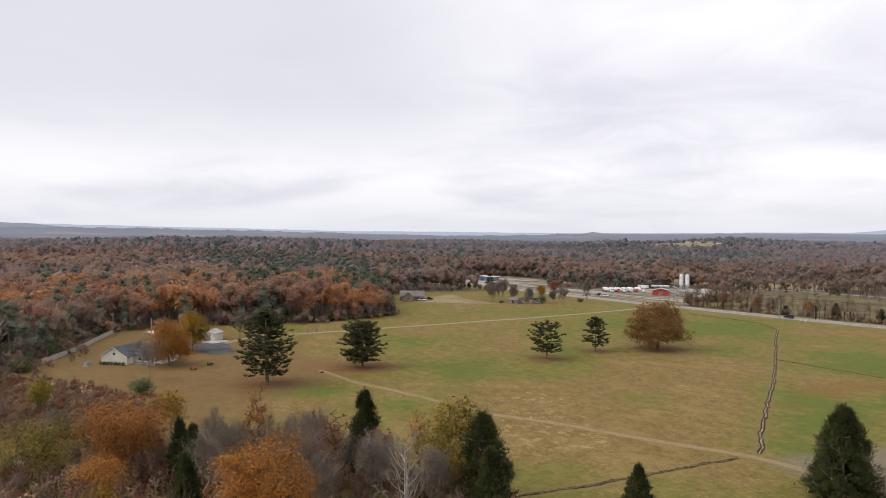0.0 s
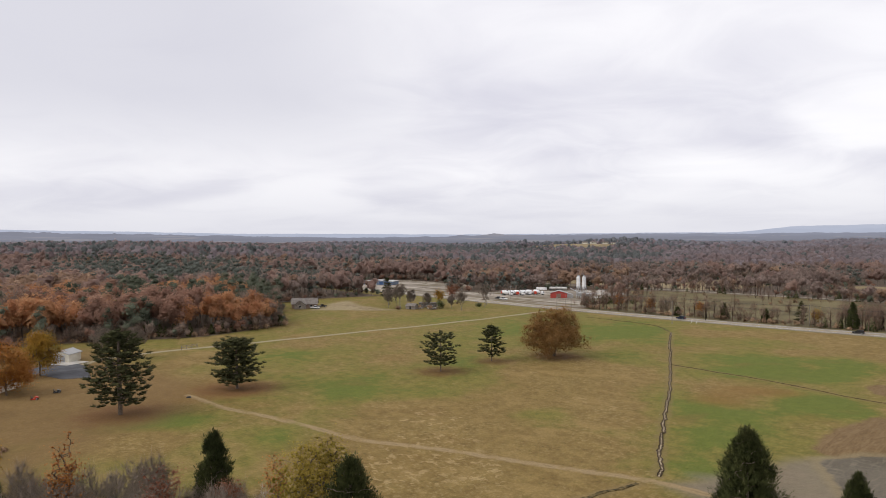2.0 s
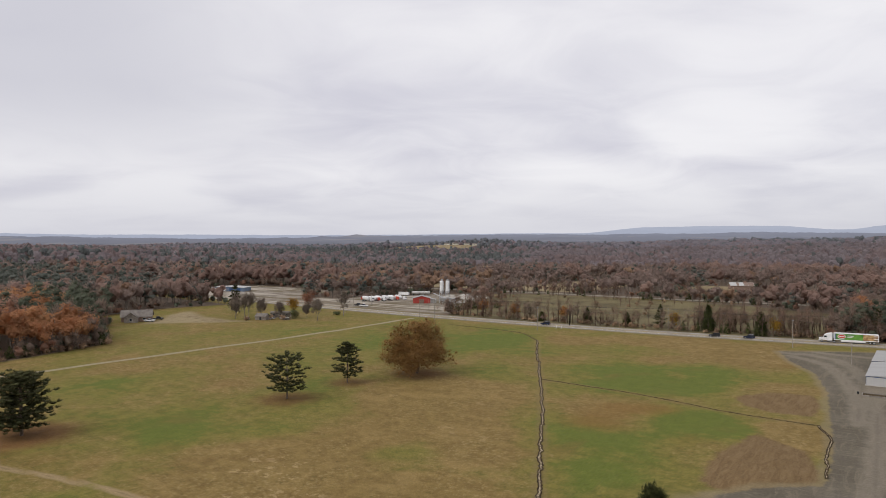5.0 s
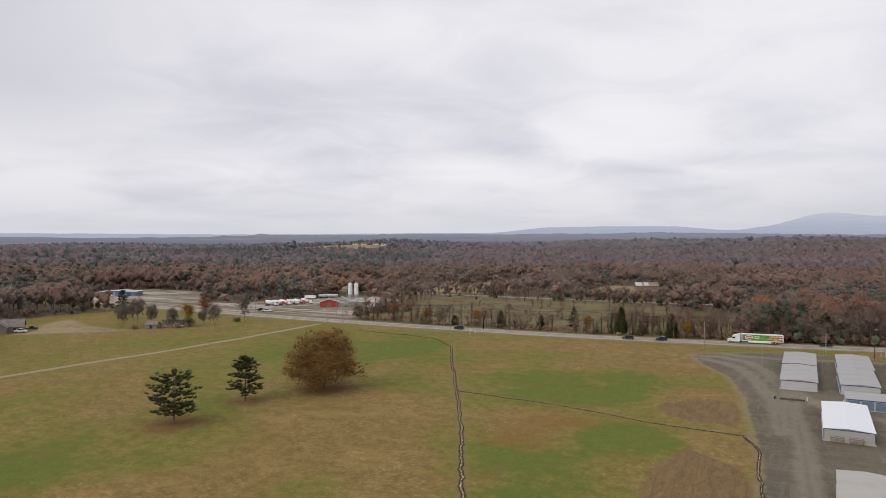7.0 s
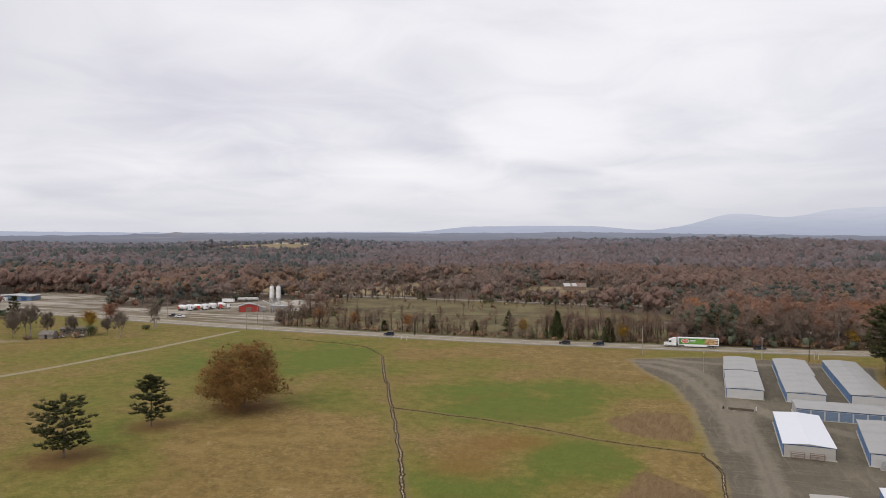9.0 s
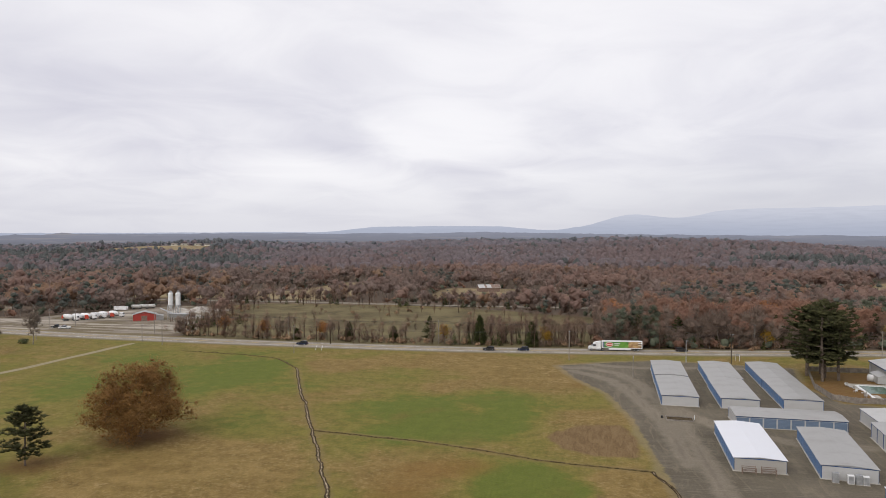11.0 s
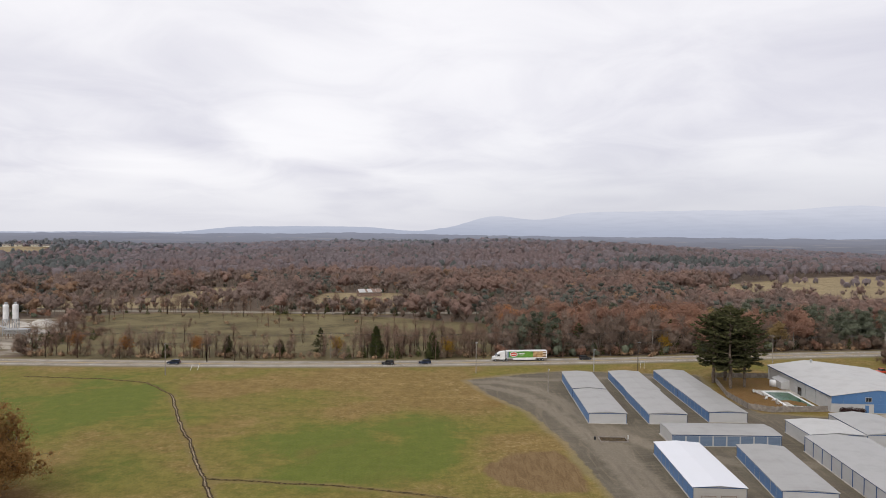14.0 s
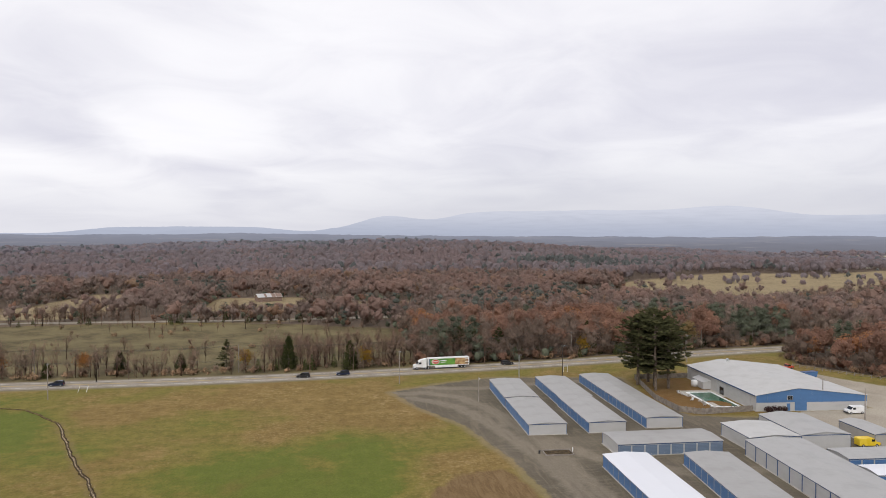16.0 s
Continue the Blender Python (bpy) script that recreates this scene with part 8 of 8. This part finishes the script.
def farmhouse():
    # its own axes: -y faces the thicket, x runs along the front
    t = thing("farmhouse", -184.5, -35.5, 38, 0, "cream-walled farmhouse with a grey shingle roof", "house")
    gable_block(t, 0, 0, 9.6, 13, 2.7, 5.4, "y", CREAM, SHINGLE)
    gable_block(t, 9.4, 4, 19.5, 13.5, 2.6, 5.2, "x", CREAM, SHINGLE, names=("side_wall", "side_roof"))
    gable_block(t, -2.5, 5.5, 0.2, 12, 2.5, 4.0, "x", CREAM, SHINGLE, names=("porch_wall", "porch_roof"))
    part("rake_board", Geo().profile([(-0.5, 2.44), (4.8, 5.42), (10.1, 2.44), (10.1, 2.62), (4.8, 5.6), (-0.5, 2.62)], -0.56, -0.5), WHITE, t, "white gable trim")
    house_window(t, 4.8, 0, 2.9, 0.9, 1.0)
    for xx in (11.5, 14.0, 18.0):
        house_window(t, xx, 4, 1.0, 1.2, 1.1)
    part("door", Geo().box(15.6, 3.92, 0.1, 16.5, 3.99, 2.1), BRICK, t, "brown front door")
    part("chimney", Geo().box(7.0, 8, 3.6, 7.8, 8.8, 6.0), BRICK, t, "brick chimney")
    part("deck", Geo().box(10, 1.0, 0.0, 19, 3.9, 0.35), FENCE_WOOD, t, "wooden front deck")
    part("porch_post", Geo().box(10.2, 1.2, 0.35, 10.35, 1.35, 2.5), WHITE, t)
    part("porch_post", Geo().box(18.6, 1.2, 0.35, 18.75, 1.35, 2.5), WHITE, t)
    m = t.matrix_world.copy()
    for i in range(7):
        p = m @ Vector((0.5 + i * 1.4, -1.0, 0))
        bush("hedge_bush", p.x, p.y, 1.2, 1.7, SHRUB, "clipped dark hedge bush along the house wall", 220 + i, 260, 0.25, "house hedge")
    g = thing("garage", -214, 6.5, 38, 0, "white garage with a grey roller door", "garage")
    gable_block(g, 0, 0, 6.6, 7, 2.8, 4.0, "y", CREAM, ROOF_PALE, 0.35)
    part("garage_door", Geo().box(1.4, -0.1, 0.02, 5.2, -0.02, 2.5), STEEL, g, "grey roller door")
    for k in range(4):
        part("door_slat", Geo().box(1.45, -0.13, 0.08 + k * 0.6, 5.15, -0.105, 0.6 + k * 0.6), STEEL, g)
    c = thing("carport_canopy", -228, -9, 38, 0, "white curved metal canopy behind the house", "canopy")
    prof = [(2.2 * math.cos(a), 2.0 + 1.1 * math.sin(a)) for a in np.linspace(0, math.pi, 9)]
    part("roof", Geo().profile(prof + [(x * 0.97, z - 0.1) for x, z in prof[::-1]], 0, 5), WHITE, c)
    for xx in (-2.12, 2.12):
        for yy in (0.2, 2.6, 4.8):
            part("post", Geo().box(xx - 0.05, yy - 0.05, 0, xx + 0.05, yy + 0.05, 2.1), STEEL, c)
    d = Geo()
    d.prism([(-203, -6), (-180, -1), (-176, 6), (-196, 12), (-208, 12), (-210, 2)], 0.02, 0.07)
    tagged(new("pavement_drive", d.mesh("pavement_drive", ASPHALT_DARK)), "dark asphalt drive before the garage", "driveway", kind="structure")
    d = Geo()
    d.prism([(-211, 4), (-203, 8), (-205, 16), (-214, 13)], 0.03, 0.10)
    tagged(new("pavement_apron", d.mesh("pavement_apron", CONCRETE)), "pale concrete garage apron", "driveway", kind="structure")
    # white fence of the yard, panel by panel
    f = thing("yard_fence", 0, 0, 0, 0, "pale picket fence behind the farmhouse yard", "fence")
    line = [(-194, -51), (-216, -36), (-255, -15)]
    for a, b in zip(line, line[1:]):
        a, b = Vector(a), Vector(b)
        n = round((b - a).length / 2.5)
        for i in range(n):
            p, q = a + (b - a) * (i / n), a + (b - a) * ((i + 0.97) / n)
            u = (q - p).normalized()
            nrm = Vector((-u.y, u.x)) * 0.03
            part("panel", Geo().prism([(v.x, v.y) for v in (p - nrm, q - nrm, q + nrm, p + nrm)], 0.08, 1.75), WALL_TAN, f)
            part("post", Geo().box(p.x - 0.07, p.y - 0.07, 0, p.x + 0.07, p.y + 0.07, 1.85), WALL_TAN, f)
    # things on the lawn
    a = thing("air_conditioner", -182.5, -40, 30, 0, "pale grey air conditioning unit on the lawn", "air conditioner")
    part("body", Geo().box(-0.8, -0.8, 0.1, 0.8, 0.8, 1.3), STEEL, a)
    part("grille", Geo().lathe([(0.6, 1.3), (0.6, 1.36)], 14), BLACK, a)
    part("pad", Geo().box(-1, -1, 0, 1, 1, 0.1), CONCRETE, a)
    for x, y, mat, txt in ((-156.5, -15.5, RED_PAINT, "red riding mower on the lawn"), (-161, -8.5, BLACK, "black riding mower on the lawn")):
        w = thing("riding_mower", x, y, 60, 0, txt, "mower", "mowers")
        part("hood", Geo().profile([(0.1, 0.35), (1.0, 0.35), (1.0, 0.75), (0.2, 0.95)], -0.35, 0.35), mat, w)
        part("deck", Geo().box(-0.7, -0.65, 0.15, 0.5, 0.65, 0.38), mat, w)
        part("seat", Geo().profile([(-0.7, 0.5), (-0.2, 0.5), (-0.2, 0.62), (-0.6, 0.62), (-0.68, 1.1), (-0.78, 1.1)], -0.28, 0.28), BLACK, w)
        wheels(w, (-0.5, 0.75), 0.6, 0.3, 0.22)
    w = thing("rubber_tyre", -128, 14, 0, 0, "dark old tyre lying at the track's end", "tyre")
    part("ring", Geo().lathe([(0.5, 0), (0.62, 0.1), (0.62, 0.25), (0.5, 0.35), (0.35, 0.3), (0.35, 0.05)], 16), RUBBER, w)
    part("rim", Geo().lathe([(0.35, 0.05), (0.3, 0.12), (0.1, 0.14)], 12), STEEL, w)
    g = thing("field_gate", -206, 50, 100, 0, "grey wooden gate posts beside the lane", "gate")
    for i in range(4):
        part("post", Geo().box(i * 2.4 - 0.09, -0.09, 0, i * 2.4 + 0.09, 0.09, 1.6), FENCE_WOOD, g)
    for zz in (0.7, 1.3):
        part("rail", Geo().box(0.1, -0.05, zz, 7.1, 0.05, zz + 0.14), FENCE_WOOD, g)


farmhouse()


def other_houses():
    t = thing("brick_house", -302, 166, 50, 0, "low brown house with a grey-brown roof", "house")
    gable_block(t, 0, 0, 15, 8, 2.9, 5.9, "x", BRICK, SHINGLE_BROWN)
    gable_block(t, 2, -4, 8.5, 0.5, 2.9, 5.3, "y", FENCE_WOOD, SHINGLE_BROWN, names=("wing_wall", "wing_roof"))
    house_window(t, 11.5, 0, 1.0, 1.6, 1.2)
    house_window(t, 5.2, -4, 1.0, 1.4, 1.2)
    part("chimney", Geo().box(12, 4.0, 4.2, 12.8, 4.8, 6.2), BRICK, t, "brick chimney")
    pickup(-292, 176, 30, WHITE, "white pickup parked by the brown house")
    pickup(-296, 184, 70, BLACK, "dark pickup parked by the brown house")
    t = thing("ruined_shed", -250, 211, 20, 0, "collapsing grey timber shed in the roadside yard", "shed")
    gable_block(t, 0, 0, 6, 4.5, 2.0, 3.3, "x", FENCE_WOOD, SHINGLE_BROWN, 0.3)
    part("door", Geo().box(2.5, -0.08, 0, 3.6, -0.01, 1.9), BLACK, t)
    t = thing("mobile_home", -252, 224, 35, 0, "rusty pale mobile home among yard trees", "mobile home")
    gable_block(t, 0, 0, 11, 4.5, 2.5, 3.0, "x", FENCE_WOOD, SHINGLE_BROWN, 0.2)
    for xx in (2, 5.5, 9):
        house_window(t, xx, 0, 1.1, 1.2, 0.9)
    r = np.random.default_rng(19)
    for i, (x, y) in enumerate([(-247, 215), (-243.5, 217), (-240, 220), (-255, 209.5), (-236.5, 222), (-250, 219)]):
        t = thing("scrap_pile", x, y, 40 * i, 0, "heap of pale boards and rusty scrap in the roadside yard", "scrap", "yard scrap")
        for k in range(5):
            a, c = r.uniform(0, 3.1), Vector((r.normal() * 0.8, r.normal() * 0.8))
            u = Vector((math.cos(a), math.sin(a))) * r.uniform(0.7, 1.6)
            v = Vector((-u.y, u.x)).normalized() * r.uniform(0.15, 0.6)
            part("board", Geo().prism([(c.x - u.x - v.x, c.y - u.y - v.y), (c.x + u.x - v.x, c.y + u.y - v.y), (c.x + u.x + v.x, c.y + u.y + v.y), (c.x - u.x + v.x, c.y - u.y + v.y)], 0.02 + 0.2 * k, 0.2 + 0.2 * k + r.uniform(0.1, 0.7)),
                 (WHITE_DULL, BRICK, FENCE_WOOD, WHITE_DULL, SHINGLE_BROWN)[(i + k) % 5], t)
    t = thing("barn", -70, 566, 20, 0, "white-roofed barn in a clearing of the woods", "barn")
    gable_block(t, 0, 0, 18, 11, 3.4, 5.6, "x", BRICK, ROOF_HALL, 0.5)
    part("door", Geo().box(8, -0.1, 0, 12, -0.02, 3.2), BRICK, t)
    for k, (xa, xb) in enumerate(((5.0, 6.8), (10.5, 13.8), (14.0, 18.3))):
        g = Geo()
        g.face((xa, -0.4, 3.44), (xb, -0.4, 3.44), (xb, 5.3, 5.74), (xa, 5.3, 5.74))
        g.face((xa, -0.4, 3.42), (xa, 5.3, 5.72), (xb, 5.3, 5.72), (xb, -0.4, 3.42))
        part("roof_sheet", g, BRICK, t, "rusted brown roof sheet")
    for i, (x, y, rz) in enumerate([(-735, 1175, 25), (-712, 1172, 40), (-690, 1180, 30), (-662, 1165, 10), (690, 900, 0), (760, 930, 20), (1010, 1180, 5), (1090, 1205, 30), (1060, 1300, 10), (1180, 1190, 0), (1150, 1330, 40), (1240, 1260, 15), (1300, 1180, 5), (1270, 1100, 25), (1360, 1230, 0)]):
        z = float(land_height(np.array(float(x)), np.array(float(y))))
        t = thing("far_house", x, y, rz, z, "small white house far off on the hillside", "house", "far houses")
        gable_block(t, 0, 0, 12, 7, 2.8, 4.6, "x", CREAM, SHINGLE_BROWN, 0.4)
        house_window(t, 4, 0, 1.2, 1.4, 1.4)
        house_window(t, 11, 0, 1.2, 1.4, 1.4)


other_houses()


# ---- poles and wires ----
def utility_pole(x, y, h, rz, mat, label, arm=True, lamp=False, z=0.0):
    t = thing("utility_pole", x, y, rz, z - 0.05, label, "utility pole", "utility poles")
    part("pole", Geo().tube((0, 0, 0), (0, 0, h), 0.17, 0.11, 8), mat, t)
    if arm:
        part("crossarm", Geo().box(-0.06, -1.2, h - 0.75, 0.06, 1.2, h - 0.6), mat, t)
        for yy in (-1.1, -0.4, 0.4, 1.1):
            part("insulator", Geo().tube((0, yy, h - 0.6), (0, yy, h - 0.42), 0.05, 0.04, 6), STEEL, t)
    if lamp:
        part("lamp_arm", Geo().tube((0, 0, h - 0.5), (0, -1.6, h - 0.1), 0.05, 0.04, 6), STEEL, t)
        part("lamp_head", Geo().box(-0.15, -2.1, h - 0.2, 0.15, -1.5, h - 0.05), STEEL, t, "grey lamp head")
    return t


POLES = [(-230, 262), (-166, 260), (-102.6, 252.8), (-47, 256), (6.8, 258.9), (66.3, 262.8), (125, 282), (176, 292)]
for i, (x, y) in enumerate(POLES):
    if i in (3,):
        continue
    utility_pole(x, y, 11.5, 8, POLE_DARK if i == 5 else POLE_WOOD, "tall wooden utility pole beside the highway", True, i in (4, 5))
utility_pole(50.3, 263.4, 8.5, 8, STEEL, "steel lamp pole beside the highway", False, True)
utility_pole(28.3, 230, 7.5, 0, POLE_WOOD, "wooden lamp pole on the gravel lot", False, True)
utility_pole(126, 204.9, 9.5, 0, POLE_WOOD, "wooden pole in front of the hall", True)
utility_pole(129, 192, 9.0, 0, POLE_WOOD, "wooden pole beside the paved yard", False)
utility_pole(-243, -18, 10.0, 30, POLE_WOOD, "wooden pole behind the farmhouse", True)
utility_pole(-226, -8, 9.0, 30, STEEL, "slim grey pole behind the farmhouse", False)
utility_pole(-181, 268, 8.0, 0, POLE_WOOD, "wooden pole at the lane's end", True)
utility_pole(-245, 306, 9.0, 0, POLE_WOOD, "wooden pole at the plant entrance", True)
NORTH = [(-250, 294), (-190, 291), (-120, 288), (-50, 288), (20, 294), (84, 303), (150, 315), (212, 324)]
for i, (x, y) in enumerate(NORTH):
    utility_pole(x, y, 10.5, 8, POLE_WOOD, "wooden utility pole in front of the woods", True)


def wires(line, h, offsets, label, skip=()):
    for o in offsets:
        t = thing("overhead_wire", 0, 0, 0, 0, label, "wire", "overhead wires")
        g = Geo()
        for (ax, ay), (bx, by) in zip(line, line[1:]):
            d = Vector((bx - ax, by - ay)).normalized()
            nx, ny = -d.y * o, d.x * o
            last = None
            for k in range(9):
                f = k / 8
                q = (ax + (bx - ax) * f + nx, ay + (by - ay) * f + ny, h - 1.1 * 4 * f * (1 - f))
                if last:
                    g.tube(last, q, 0.022, 0.022, 3, False)
                last = q
        part("strand", g, BLACK, t)


wires([p for i, p in enumerate(POLES) if i != 3], 11.0, (-1.1, 1.1), "thin dark overhead wire along the highway")
wires(NORTH, 10.0, (-1.1, 0.4, 1.1), "thin dark overhead wire before the woods")


def marker_posts():
    for x, y in ((-97, 262), (-94.5, 262.2)):
        t = thing("marker_post", x, y, 0, -0.02, "short leaning white marker post in the verge", "post", "verge posts")
        part("stake", Geo().tube((0, 0, 0), (0.5, 0.4, 1.9), 0.09, 0.08, 6), WHITE, t)
        part("cap", Geo().tube((0.5, 0.4, 1.9), (0.52, 0.42, 2.0), 0.1, 0.06, 6), YELLOW_PAINT, t)
    t = thing("road_sign", 70, 270, 10, 0, "small white sign frame beside the highway", "sign")
    part("post", Geo().tube((-0.8, 0, 0), (-0.8, 0, 2.6), 0.06, 0.06, 6), WHITE, t)
    part("post", Geo().tube((0.8, 0, 0), (0.8, 0, 2.6), 0.06, 0.06, 6), WHITE, t)
    part("board", Geo().box(-0.9, -0.04, 2.1, 0.9, 0.04, 2.6), STEEL, t)
    # low wooden rail fence east of the hall
    f = thing("rail_fence", 0, 0, 0, 0, "brown wooden rail fence along the eastern verge", "fence")
    a, b = Vector((161, 267)), Vector((190, 212))
    n = 22
    for i in range(n):
        p, q = a + (b - a) * (i / n), a + (b - a) * ((i + 1) / n)
        part("post", Geo().box(p.x - 0.09, p.y - 0.09, 0, p.x + 0.09, p.y + 0.09, 1.3), FENCE_WOOD, f)
        for z in (0.55, 1.05):
            part("rail", Geo().tube((p.x, p.y, z), (q.x, q.y, z), 0.07, 0.07, 4), FENCE_WOOD, f)


marker_posts()
